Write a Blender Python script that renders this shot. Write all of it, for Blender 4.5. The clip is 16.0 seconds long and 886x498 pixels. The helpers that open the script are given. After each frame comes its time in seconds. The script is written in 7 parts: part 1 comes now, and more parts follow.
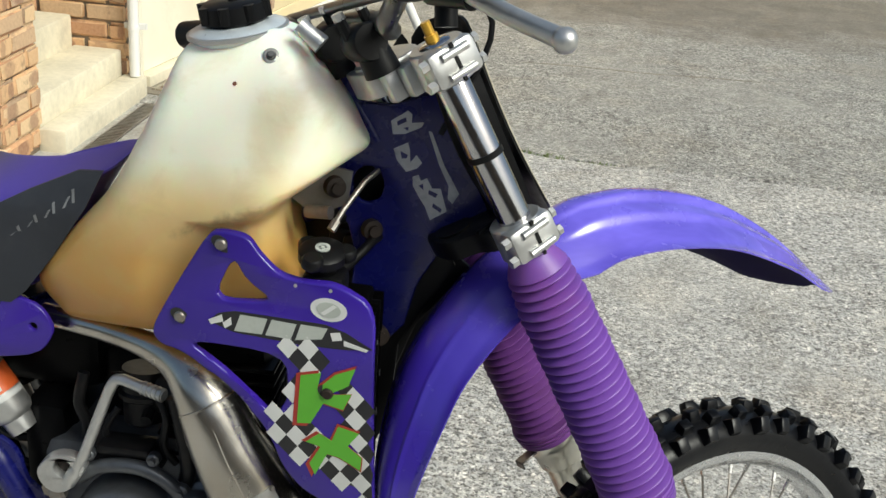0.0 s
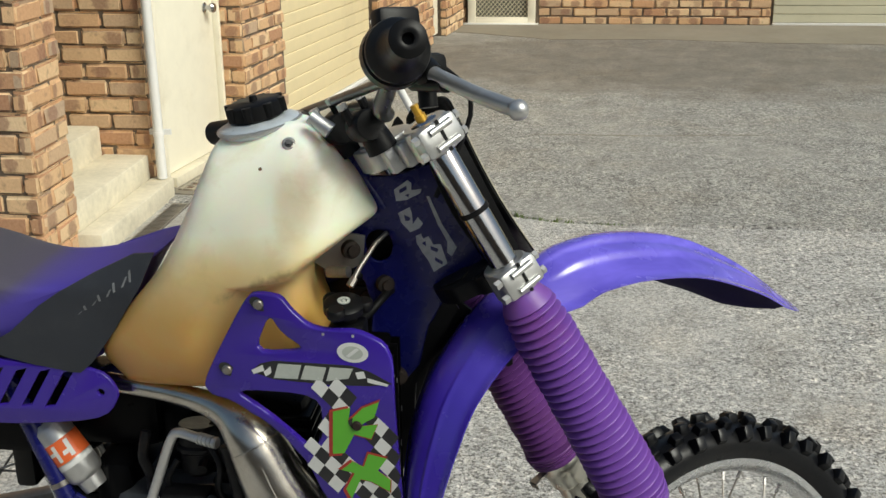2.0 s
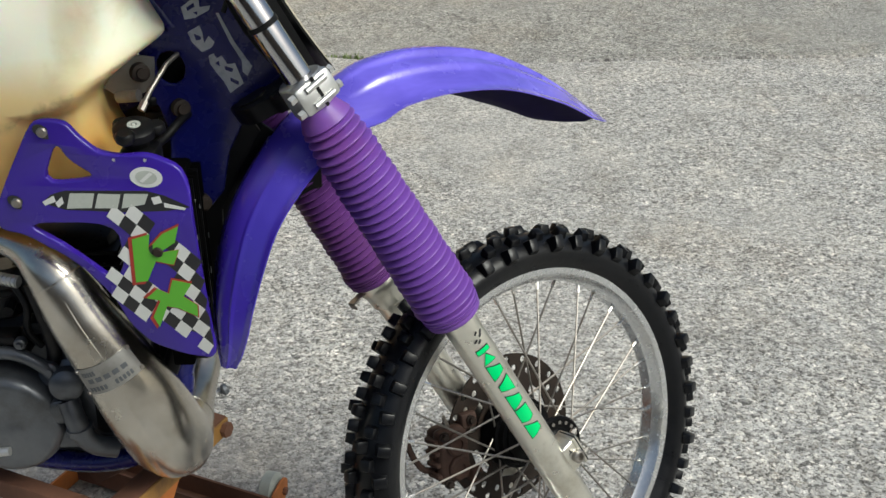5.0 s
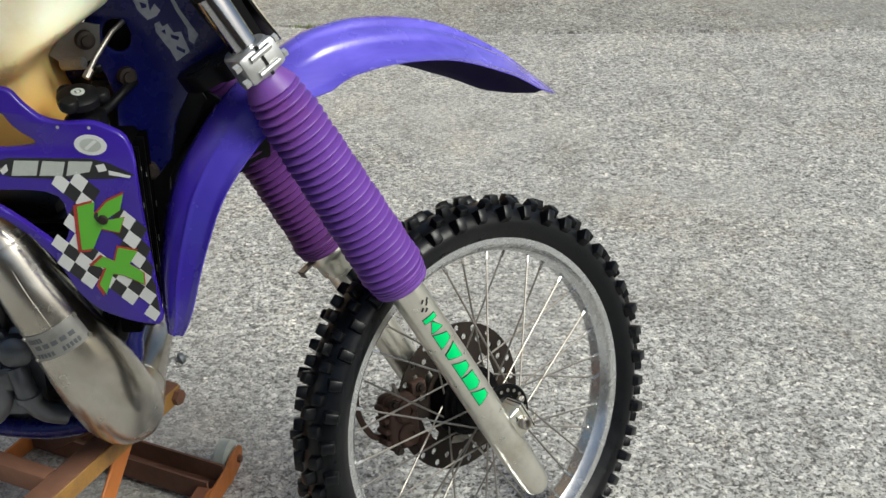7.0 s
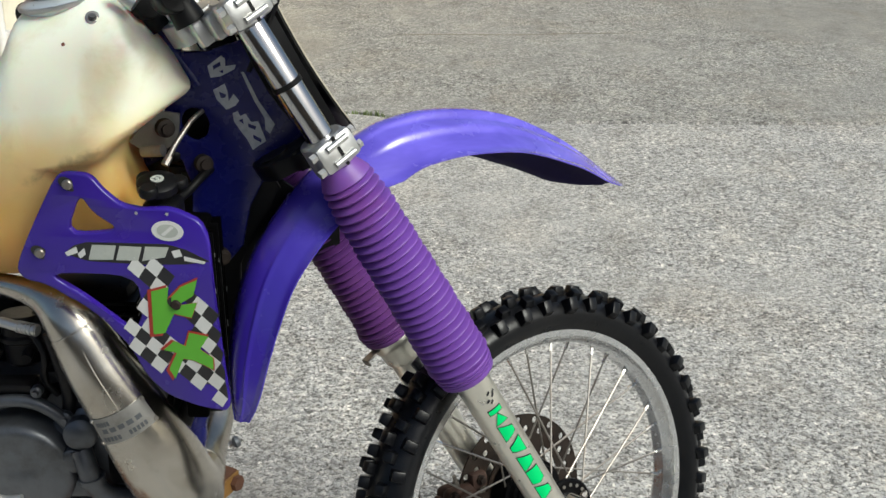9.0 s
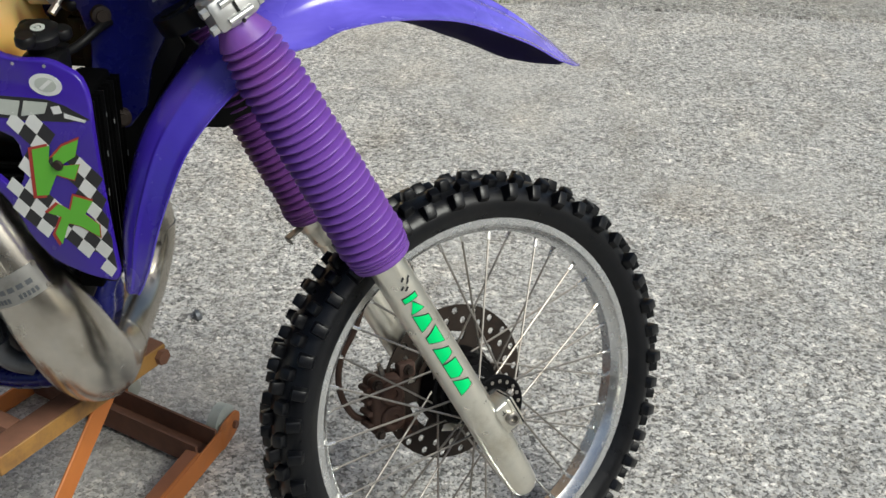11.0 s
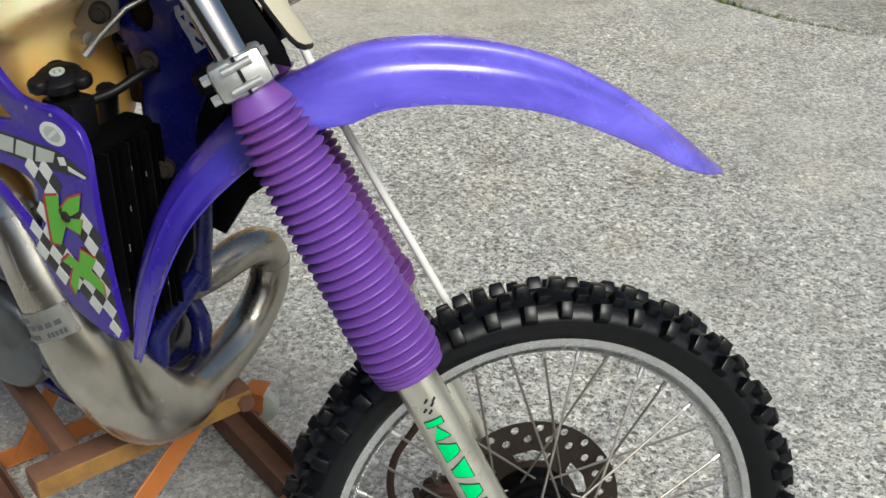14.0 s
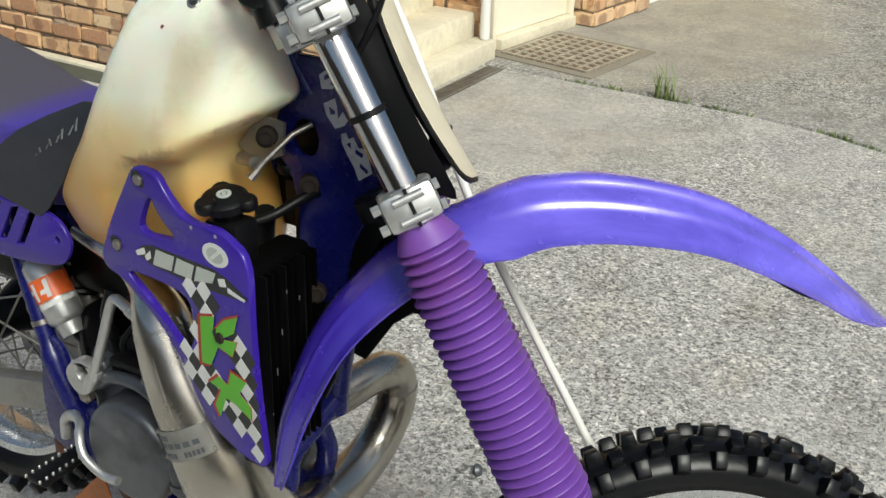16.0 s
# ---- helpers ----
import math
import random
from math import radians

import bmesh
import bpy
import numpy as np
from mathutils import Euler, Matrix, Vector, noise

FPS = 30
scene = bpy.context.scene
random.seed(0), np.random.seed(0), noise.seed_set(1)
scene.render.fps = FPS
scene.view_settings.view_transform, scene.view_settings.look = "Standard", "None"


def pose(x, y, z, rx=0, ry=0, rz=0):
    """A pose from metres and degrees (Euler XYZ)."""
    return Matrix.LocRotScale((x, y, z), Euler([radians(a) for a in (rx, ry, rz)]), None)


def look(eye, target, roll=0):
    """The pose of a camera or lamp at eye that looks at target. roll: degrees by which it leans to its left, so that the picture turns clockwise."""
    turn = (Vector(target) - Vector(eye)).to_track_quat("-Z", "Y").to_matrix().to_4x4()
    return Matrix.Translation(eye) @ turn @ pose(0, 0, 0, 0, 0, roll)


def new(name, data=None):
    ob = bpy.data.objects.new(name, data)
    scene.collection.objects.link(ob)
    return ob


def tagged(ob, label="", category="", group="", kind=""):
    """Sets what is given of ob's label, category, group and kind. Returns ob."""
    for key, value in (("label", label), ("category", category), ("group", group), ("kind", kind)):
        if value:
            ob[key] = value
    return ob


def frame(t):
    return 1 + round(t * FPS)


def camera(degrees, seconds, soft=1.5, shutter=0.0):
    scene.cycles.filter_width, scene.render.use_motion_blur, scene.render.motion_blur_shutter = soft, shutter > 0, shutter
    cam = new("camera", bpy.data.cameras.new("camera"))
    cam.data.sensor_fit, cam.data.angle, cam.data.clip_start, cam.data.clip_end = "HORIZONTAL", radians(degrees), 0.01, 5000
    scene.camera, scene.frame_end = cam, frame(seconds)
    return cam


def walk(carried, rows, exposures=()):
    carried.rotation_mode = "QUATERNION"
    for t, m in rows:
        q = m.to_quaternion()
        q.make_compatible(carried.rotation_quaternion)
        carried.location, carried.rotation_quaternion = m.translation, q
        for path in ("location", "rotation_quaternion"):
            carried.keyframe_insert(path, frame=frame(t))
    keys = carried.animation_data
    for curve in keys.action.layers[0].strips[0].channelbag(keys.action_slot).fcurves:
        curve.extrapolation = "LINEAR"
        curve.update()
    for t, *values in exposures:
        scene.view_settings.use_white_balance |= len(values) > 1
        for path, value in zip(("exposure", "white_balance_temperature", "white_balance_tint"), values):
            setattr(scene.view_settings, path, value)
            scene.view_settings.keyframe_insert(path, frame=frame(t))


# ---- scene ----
cam = camera(43.0, 16.0)
PATH = [
    (0, -0.3070, -1.3085, 1.4718, 66.596, -4.190, 6.953),
    (0.5, -0.2272, -1.4229, 1.4955, 66.803, 0.043, 8.325),
    (1, -0.2430, -1.5045, 1.5153, 68.946, 1.696, 7.407),
    (1.5, -0.2497, -1.5282, 1.5223, 70.770, 0.881, 7.168),
    (2, -0.2509, -1.5234, 1.5179, 70.686, 0.630, 6.569),
    (2.5, -0.2391, -1.5311, 1.5031, 68.745, 0.123, 5.988),
    (3, -0.2251, -1.5450, 1.5042, 67.455, 0.663, 4.552),
    (3.5, -0.2161, -1.5456, 1.5008, 66.988, 0.671, 3.351),
    (4, -0.2056, -1.5433, 1.5025, 66.645, 0.044, 2.355),
    (4.5, -0.1889, -1.5379, 1.4823, 65.707, 0.119, 1.135),
    (5, -0.1668, -1.5266, 1.4634, 63.259, 0.662, -0.873),
    (5.2, -0.1604, -1.5208, 1.4553, 62.179, 0.351, -1.426),
    (7.3, -0.1307, -1.5461, 1.4684, 61.855, -0.191, -2.045),
    (7.5, -0.1360, -1.5459, 1.4703, 62.463, -0.084, -1.937),
    (8, -0.1584, -1.5348, 1.4836, 63.569, -0.655, -1.121),
    (8.2, -0.1689, -1.5383, 1.4788, 64.207, -0.647, -0.949),
    (10.3, -0.1324, -1.5365, 1.4704, 66.899, -0.298, 3.105),
    (10.5, -0.0996, -1.5131, 1.4578, 65.524, -1.055, 2.922),
    (11, 0.0257, -1.4321, 1.4177, 60.313, -1.792, 4.589),
    (11.5, 0.0885, -1.2468, 1.3813, 56.509, -3.647, 6.128),
    (12, 0.2140, -1.1010, 1.3721, 53.687, -3.960, 8.389),
    (12.5, 0.3928, -1.0121, 1.3621, 51.400, -4.247, 18.768),
    (13, 0.4324, -0.9968, 1.3646, 51.646, -2.157, 21.151),
    (13.5, 0.4064, -1.0257, 1.4105, 55.540, -1.064, 23.688),
    (14, 0.3563, -1.0493, 1.4593, 58.573, -0.513, 26.308),
    (14.5, 0.3070, -1.0607, 1.4763, 61.046, -0.937, 28.608),
    (15, 0.2803, -1.0713, 1.4795, 62.700, -1.572, 30.501),
    (15.5, 0.2544, -1.0674, 1.4727, 63.177, -0.923, 31.610),
    (16, 0.2531, -1.0614, 1.4684, 64.184, -1.272, 30.941),
]
EXPOSURES = [(0.0, 0.28, 6500, 2), (1.5, 0.11, 6600, 2), (2.0, 0.02, 6600, 2), (2.6, 0.12, 6500, 3), (3.5, 0.19, 6450, 3), (5.2, 0.2, 6400, 3), (11.0, 0.2, 6400, 4), (12.5, 0.14, 6350, 5), (14.5, 0.24, 6400, 2), (16.0, 0.2, 6450, 2)]
walk(cam, [(t, pose(x, y, z, rx, ry, rz)) for t, x, y, z, rx, ry, rz in PATH], EXPOSURES)

# ---- world and sun ----
world = bpy.data.worlds.new("world")
scene.world = world
world.use_nodes = True
wn = world.node_tree.nodes
sky = wn.new("ShaderNodeTexSky")
sky.sky_type = 'NISHITA'
sky.sun_disc = False
sky.sun_elevation = radians(47)
sky.sun_rotation = radians(122)
sky.air_density, sky.dust_density, sky.ozone_density = 1.0, 4.0, 0.6
wn["Background"].inputs["Strength"].default_value = 0.096
world.node_tree.links.new(sky.outputs["Color"], wn["Background"].inputs["Color"])
sun = new("sun", bpy.data.lights.new("sun", 'SUN'))
sun.data.energy, sun.data.angle, sun.data.color = 2.62, radians(26), (0.985, 0.985, 0.935)
sun.matrix_world = look((4.7, -3.0, 5.6), (0, 0, 0))


# ---- materials ----
def rgb(c):
    return (c[0], c[1], c[2], 1.0)


class Nodes:
    """A small wrapper that adds nodes to one material."""

    def __init__(self, name, rough=0.5, metal=0.0, base=(0.5, 0.5, 0.5), **more):
        self.m = bpy.data.materials.new(name)
        self.m.use_nodes = True
        self.t = self.m.node_tree
        self.b = self.t.nodes["Principled BSDF"]
        self.b.inputs["Base Color"].default_value = rgb(base)
        self.b.inputs["Roughness"].default_value = rough
        self.b.inputs["Metallic"].default_value = metal
        for k, v in more.items():
            self.b.inputs[k.replace("_", " ")].default_value = v
        self.co = None

    def node(self, kind, **props):
        n = self.t.nodes.new(kind)
        for k, v in props.items():
            if k == "blend_type":
                n.blend_type = v
            elif k == "data_type":
                n.data_type = v
            elif k == "operation":
                n.operation = v
            elif k == "feature":
                n.feature = v
        return n

    def link(self, a, b):
        self.t.links.new(a, b)

    def coords(self):
        if self.co is None:
            self.co = self.node("ShaderNodeTexCoord").outputs["Object"]
        return self.co

    def noise(self, scale, detail=4.0, rough=0.55, distort=0.0, stretch=None):
        n = self.node("ShaderNodeTexNoise")
        n.inputs["Scale"].default_value = scale
        n.inputs["Detail"].default_value = detail
        n.inputs["Roughness"].default_value = rough
        n.inputs["Distortion"].default_value = distort
        src = self.coords()
        if stretch:
            mp = self.node("ShaderNodeMapping")
            mp.inputs["Scale"].default_value = stretch
            self.link(src, mp.inputs["Vector"])
            src = mp.outputs["Vector"]
        self.link(src, n.inputs["Vector"])
        return n.outputs["Fac"]

    def ramp(self, fac, stops):
        r = self.node("ShaderNodeValToRGB")
        el = r.color_ramp.elements
        while len(el) > 1:
            el.remove(el[-1])
        el[0].position, el[0].color = stops[0][0], rgb(stops[0][1])
        for p, c in stops[1:]:
            e = el.new(p)
            e.color = rgb(c)
        self.link(fac, r.inputs["Fac"])
        return r.outputs["Color"]

    def mix(self, fac, a, b, mode='MIX'):
        n = self.node("ShaderNodeMix", data_type='RGBA', blend_type=mode)
        ins = [i for i in n.inputs if i.type == 'RGBA']
        fa = n.inputs[0]
        for sock, v in ((fa, fac), (ins[0], a), (ins[1], b)):
            if isinstance(v, (int, float)):
                sock.default_value = v
            elif isinstance(v, tuple):
                sock.default_value = rgb(v)
            else:
                self.link(v, sock)
        return [o for o in n.outputs if o.type == 'RGBA'][0]

    def math(self, op, a, b=0.0):
        n = self.node("ShaderNodeMath", operation=op)
        for i, v in enumerate((a, b)):
            if isinstance(v, (int, float)):
                n.inputs[i].default_value = v
            else:
                self.link(v, n.inputs[i])
        return n.outputs[0]

    def color(self, out):
        self.link(out, self.b.inputs["Base Color"])

    def rough(self, fac, lo, hi):
        r = self.node("ShaderNodeMapRange")
        r.inputs["To Min"].default_value, r.inputs["To Max"].default_value = lo, hi
        self.link(fac, r.inputs["Value"])
        self.link(r.outputs["Result"], self.b.inputs["Roughness"])

    def bump(self, height, strength=0.3, dist=0.002):
        n = self.node("ShaderNodeBump")
        n.inputs["Strength"].default_value, n.inputs["Distance"].default_value = strength, dist
        self.link(height, n.inputs["Height"])
        self.link(n.outputs["Normal"], self.b.inputs["Normal"])


def worn(name, base, rough=0.5, metal=0.0, var=0.25, grain=60, dirt=None, dirt_amount=0.3, bump=0.15, dist=0.0008, **more):
    """A surface with two scales of tone, patchy dirt and fine relief."""
    m = Nodes(name, rough, metal, base, **more)
    dark = tuple(x * (1 - var) for x in base)
    light = tuple(min(1, x * (1 + var)) for x in base)
    big, fine = m.noise(grain / 12, 3), m.noise(grain, 5)
    col = m.ramp(big, [(0.3, dark), (0.7, light)])
    col = m.mix(0.35, col, m.ramp(fine, [(0.3, dark), (0.7, light)]))
    if dirt:
        msk = m.ramp(m.noise(grain / 5, 6, 0.7), [(0.52, (0, 0, 0)), (0.72, (dirt_amount,) * 3)])
        col = m.mix(msk, col, dirt)
    m.color(col)
    m.rough(fine, max(0.02, rough - 0.1), min(1, rough + 0.12))
    m.bump(fine, bump, dist)
    return m.m


def aggregate(name, tint, dark, fines, worn_at=()):
    """Pale pebbles set in concrete with dark pits between them, stains and worn lighter patches."""
    m = Nodes(name, 0.85)
    warp = m.node("ShaderNodeTexNoise")
    warp.inputs["Scale"].default_value = 90
    warp.inputs["Detail"].default_value = 2
    m.link(m.coords(), warp.inputs["Vector"])
    off = m.node("ShaderNodeVectorMath", operation='SCALE')
    m.link(warp.outputs["Color"], off.inputs[0])
    off.inputs["Scale"].default_value = 0.012
    bent = m.node("ShaderNodeVectorMath", operation='ADD')
    m.link(m.coords(), bent.inputs[0])
    m.link(off.outputs[0], bent.inputs[1])

    def stones(scale, feature):
        v = m.node("ShaderNodeTexVoronoi", feature=feature)
        v.inputs["Scale"].default_value = scale
        v.inputs["Randomness"].default_value = 1.0
        m.link(bent.outputs[0], v.inputs["Vector"])
        return v
    wob = m.noise(45, 2)
    v1, v2 = stones(116, 'F1'), stones(230, 'F1')
    gap = stones(116, 'DISTANCE_TO_EDGE')
    bw = m.node("ShaderNodeSeparateColor")
    m.link(v1.outputs["Color"], bw.inputs["Color"])
    c1 = m.ramp(bw.outputs[0], [(0.0, (tint[0] * 0.22, tint[1] * 0.21, tint[2] * 0.20)), (0.13, tuple(x * 0.34 for x in tint)), (0.20, (tint[0] * 0.80, tint[1] * 0.75, tint[2] * 0.68)), (0.36, tuple(x * 0.98 for x in tint)), (0.58, tuple(x * 1.30 for x in tint)), (0.85, (tint[0] * 1.62, tint[1] * 1.60, tint[2] * 1.52)), (0.97, (min(1, tint[0] * 2.2), min(1, tint[1] * 2.15), min(1, tint[2] * 2.1)))])
    bw2 = m.node("ShaderNodeSeparateColor")
    m.link(v2.outputs["Color"], bw2.inputs["Color"])
    c2 = m.ramp(bw2.outputs[1], [(0.0, tuple(x * 0.36 for x in fines)), (0.25, tuple(x * 0.92 for x in fines)), (1.0, tuple(min(1, x * 1.5) for x in fines))])
    col = m.mix(m.ramp(m.noise(52, 3, 0.6), [(0.42, (0.05,) * 3), (0.60, (0.65,) * 3)]), c1, c2)
    pit = m.math('ADD', m.math('MULTIPLY', gap.outputs["Distance"], 0.42), m.math('SUBTRACT', m.noise(118, 3, 0.55, 0.8), 0.425))
    col = m.mix(m.ramp(pit, [(0.0, (0.92,) * 3), (0.09, (0.0,) * 3)]), col, m.mix(1.0, col, (0.17, 0.162, 0.150), 'MULTIPLY'))
    mott = m.noise(21, 4, 0.62)
    col = m.mix(0.75, col, m.ramp(mott, [(0.30, (0.55, 0.54, 0.53)), (0.46, (0.92,) * 3), (0.60, (1.04,) * 3), (0.74, (1.34, 1.32, 1.28))]), 'MULTIPLY')
    col = m.mix(0.75, col, m.ramp(m.noise(50, 3, 0.6, 0.4), [(0.34, (0.58, 0.57, 0.56)), (0.48, (0.98,) * 3), (0.64, (1.32, 1.31, 1.28))]), 'MULTIPLY')
    silt = m.ramp(m.noise(0.62, 5, 0.6, 0.5), [(0.47, (0,) * 3), (0.62, (0.55,) * 3)])
    col = m.mix(silt, col, m.ramp(m.noise(60, 5, 0.65), [(0.3, tuple(x * 0.86 for x in fines)), (0.7, (fines[0] * 1.10, fines[1] * 1.07, fines[2] * 1.01))]))
    sep = m.node("ShaderNodeSeparateXYZ")
    m.link(m.coords(), sep.inputs[0])
    for x, y, rx, ry, tone, amount in worn_at:
        dx = m.math('DIVIDE', m.math('SUBTRACT', sep.outputs[0], x), rx)
        dy = m.math('DIVIDE', m.math('SUBTRACT', sep.outputs[1], y), ry)
        far = m.math('ADD', m.math('ADD', m.math('MULTIPLY', dx, dx), m.math('MULTIPLY', dy, dy)), m.math('MULTIPLY', m.math('SUBTRACT', m.noise(1.6, 6, 0.68), 0.5), 1.8))
        laid = m.ramp(m.noise(34, 5, 0.65), [(0.3, tuple(c * 0.78 for c in tone)), (0.7, tuple(c * 1.1 for c in tone))])
        col = m.mix(m.ramp(far, [(0.30, (amount,) * 3), (1.2, (0.0,) * 3)]), col, laid)
    patch = m.noise(0.9, 5, 0.6, 0.4)
    col = m.mix(m.ramp(patch, [(0.36, (0.0,) * 3), (0.66, (0.55,) * 3)]), col, m.mix(0.35, col, dark, 'MIX'))
    st = m.noise(3.4, 6, 0.68, 0.3, (1.0, 0.45, 1.0))
    col = m.mix(m.ramp(st, [(0.5, (0,) * 3), (0.75, (0.42,) * 3)]), col, m.mix(0.5, col, (0.50, 0.46, 0.39)))
    brown = m.ramp(m.noise(2.3, 5, 0.6, 0.8), [(0.52, (0,) * 3), (0.74, (0.55,) * 3)])
    col = m.mix(brown, col, m.mix(1.0, col, (0.86, 0.78, 0.68), 'MULTIPLY'))
    tone = m.noise(4.2, 6, 0.66, 0.6)
    col = m.mix(1.0, col, m.ramp(tone, [(0.30, (0.76, 0.75, 0.73)), (0.48, (0.96, 0.96, 0.96)), (0.62, (1.08, 1.07, 1.05)), (0.78, (1.22, 1.20, 1.15))]), 'MULTIPLY')
    m.color(col)
    h = m.math('ADD', m.math('MULTIPLY', v1.outputs["Distance"], -1.0), m.math('MULTIPLY', v2.outputs["Distance"], -0.4))
    m.bump(h, 0.6, 0.004)
    m.rough(wob, 0.75, 0.95)
    return m.m


M = {}
M["ground"] = aggregate("aggregate_concrete", (0.40, 0.392, 0.381), (0.25, 0.246, 0.24), (0.47, 0.461, 0.444), [(-1.75, 2.75, 0.95, 0.75, (0.46, 0.435, 0.385), 0.75)])
M["ground_far"] = aggregate("worn_driveway_concrete", (0.312, 0.306, 0.291), (0.17, 0.166, 0.158), (0.355, 0.348, 0.33), [(-1.55, 4.4, 0.75, 1.3, (0.36, 0.325, 0.265), 0.7), (0.6, 7.3, 3.4, 1.7, (0.178, 0.155, 0.124), 0.8), (2.8, 5.2, 1.8, 0.9, (0.22, 0.208, 0.185), 0.45)])
M["cream"] = worn("cream_paint", (0.88, 0.83, 0.68), 0.6, grain=14, var=0.07, dirt=(0.5, 0.42, 0.28), dirt_amount=0.25)
M["concrete"] = worn("step_concrete", (0.66, 0.60, 0.46), 0.85, grain=40, var=0.2, dirt=(0.25, 0.22, 0.17), bump=0.4, dist=0.002)
M["mortar"] = worn("mortar", (0.155, 0.118, 0.086), 0.95, grain=70, var=0.25, bump=0.5, dist=0.002)
M["dirty_footing"] = worn("mossy_footing", (0.075, 0.078, 0.058), 0.9, grain=30, var=0.35, dirt=(0.04, 0.05, 0.025), dirt_amount=0.6, bump=0.5, dist=0.003)
M["apron"] = worn("worn_apron_concrete", (0.235, 0.208, 0.162), 0.9, grain=16, var=0.2, dirt=(0.20, 0.17, 0.12), dirt_amount=0.5, bump=0.4, dist=0.002)
M["beige"] = worn("beige_door_paint", (0.74, 0.62, 0.38), 0.5, grain=12, var=0.07, dirt=(0.5, 0.40, 0.24), dirt_amount=0.25)
M["grey_cream"] = worn("grey_cream_paint", (0.56, 0.53, 0.39), 0.55, grain=12, var=0.09, dirt=(0.36, 0.33, 0.24), dirt_amount=0.35)
M["bar_steel"] = worn("tarnished_bar_steel", (0.16, 0.16, 0.155), 0.3, 0.85, grain=120, var=0.25, dirt=(0.08, 0.06, 0.045), dirt_amount=0.4)
M["white"] = worn("white_paint", (0.78, 0.77, 0.74), 0.45, grain=20, var=0.06, dirt=(0.5, 0.46, 0.38), dirt_amount=0.2)
M["grate"] = worn("galvanised_grate", (0.42, 0.38, 0.30), 0.7, 0.5, grain=40, var=0.3, dirt=(0.2, 0.12, 0.07))
M["dark_pit"] = worn("drain_shadow", (0.02, 0.02, 0.018), 0.9, grain=30)
M["screen_grey"] = worn("dusty_fly_screen", (0.11, 0.105, 0.09), 0.8, grain=80, var=0.2)
M["rubber"] = worn("tyre_rubber", (0.0042, 0.0046, 0.006), 0.30, grain=44, var=0.35, dirt=(0.018, 0.017, 0.016), dirt_amount=0.35, bump=0.5, dist=0.0012, Specular_IOR_Level=0.26)
M["rim"] = worn("anodised_rim", (0.62, 0.63, 0.64), 0.24, 0.9, grain=70, var=0.08, dirt=(0.35, 0.32, 0.27), dirt_amount=0.3, bump=0.05)
M["steel"] = worn("spoke_steel", (0.32, 0.30, 0.275), 0.38, 0.9, grain=200, var=0.25, dirt=(0.2, 0.12, 0.07), dirt_amount=0.4)
M["disc"] = worn("rusty_disc", (0.026, 0.020, 0.017), 0.5, 0.15, grain=120, var=0.35, dirt=(0.05, 0.028, 0.019), dirt_amount=0.5, Specular_IOR_Level=0.15)
M["caliper"] = worn("grimy_caliper", (0.050, 0.030, 0.024), 0.65, grain=70, var=0.4, dirt=(0.11, 0.055, 0.035), dirt_amount=0.6, bump=0.4, Specular_IOR_Level=0.15)
M["chrome"] = worn("chrome", (0.50, 0.50, 0.51), 0.12, 1.0, grain=150, var=0.05, bump=0.02)
M["fork"] = worn("fork_alloy", (0.80, 0.78, 0.70), 0.30, 0.96, grain=48, var=0.12, dirt=(0.38, 0.34, 0.24), dirt_amount=0.55, bump=0.07)
M["alloy"] = worn("cast_alloy", (0.56, 0.56, 0.55), 0.38, 0.8, grain=80, var=0.14, dirt=(0.2, 0.18, 0.15), dirt_amount=0.35, bump=0.2)
M["engine"] = worn("engine_casing", (0.115, 0.122, 0.134), 0.34, 0.55, grain=60, var=0.25, dirt=(0.05, 0.046, 0.04), dirt_amount=0.6, bump=0.3)
M["fender_inner"] = worn("dark_fender_underside", (0.018, 0.012, 0.075), 0.6, grain=26, var=0.4, dirt=(0.035, 0.030, 0.04), dirt_amount=0.7, bump=0.3, Specular_IOR_Level=0.2)
M["dull_alloy"] = worn("oxidised_alloy", (0.30, 0.295, 0.28), 0.42, 0.7, grain=70, var=0.18, dirt=(0.12, 0.105, 0.085), dirt_amount=0.5, bump=0.2)
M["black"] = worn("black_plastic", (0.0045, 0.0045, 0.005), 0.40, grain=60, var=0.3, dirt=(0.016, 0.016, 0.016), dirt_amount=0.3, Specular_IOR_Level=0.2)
M["radiator"] = worn("radiator_core", (0.003, 0.003, 0.0035), 0.45, grain=70, var=0.3, dirt=(0.010, 0.010, 0.010), dirt_amount=0.4, Specular_IOR_Level=0.12)
M["core"] = worn("radiator_black", (0.002, 0.002, 0.0022), 0.7, grain=70, var=0.3, Specular_IOR_Level=0.02)
M["aged_white"] = worn("aged_white_plastic", (0.62, 0.56, 0.43), 0.45, grain=30, var=0.12, dirt=(0.35, 0.27, 0.16), dirt_amount=0.5)
M["collar"] = worn("hazy_collar", (0.60, 0.65, 0.68), 0.3, 0.4, grain=60, var=0.2, dirt=(0.35, 0.36, 0.36), dirt_amount=0.5)
M["faded"] = worn("faded_print_and_glint", (0.16, 0.165, 0.17), 0.6, grain=150, var=0.4, dirt=(0.03, 0.03, 0.035), dirt_amount=0.7)
M["seat_side"] = worn("seat_side_vinyl", (0.020, 0.023, 0.030), 0.55, grain=50, var=0.25, dirt=(0.05, 0.05, 0.055), dirt_amount=0.4, bump=0.3)
M["gloss_black"] = worn("satin_black", (0.0035, 0.0035, 0.004), 0.3, grain=60, var=0.3, Specular_IOR_Level=0.08)
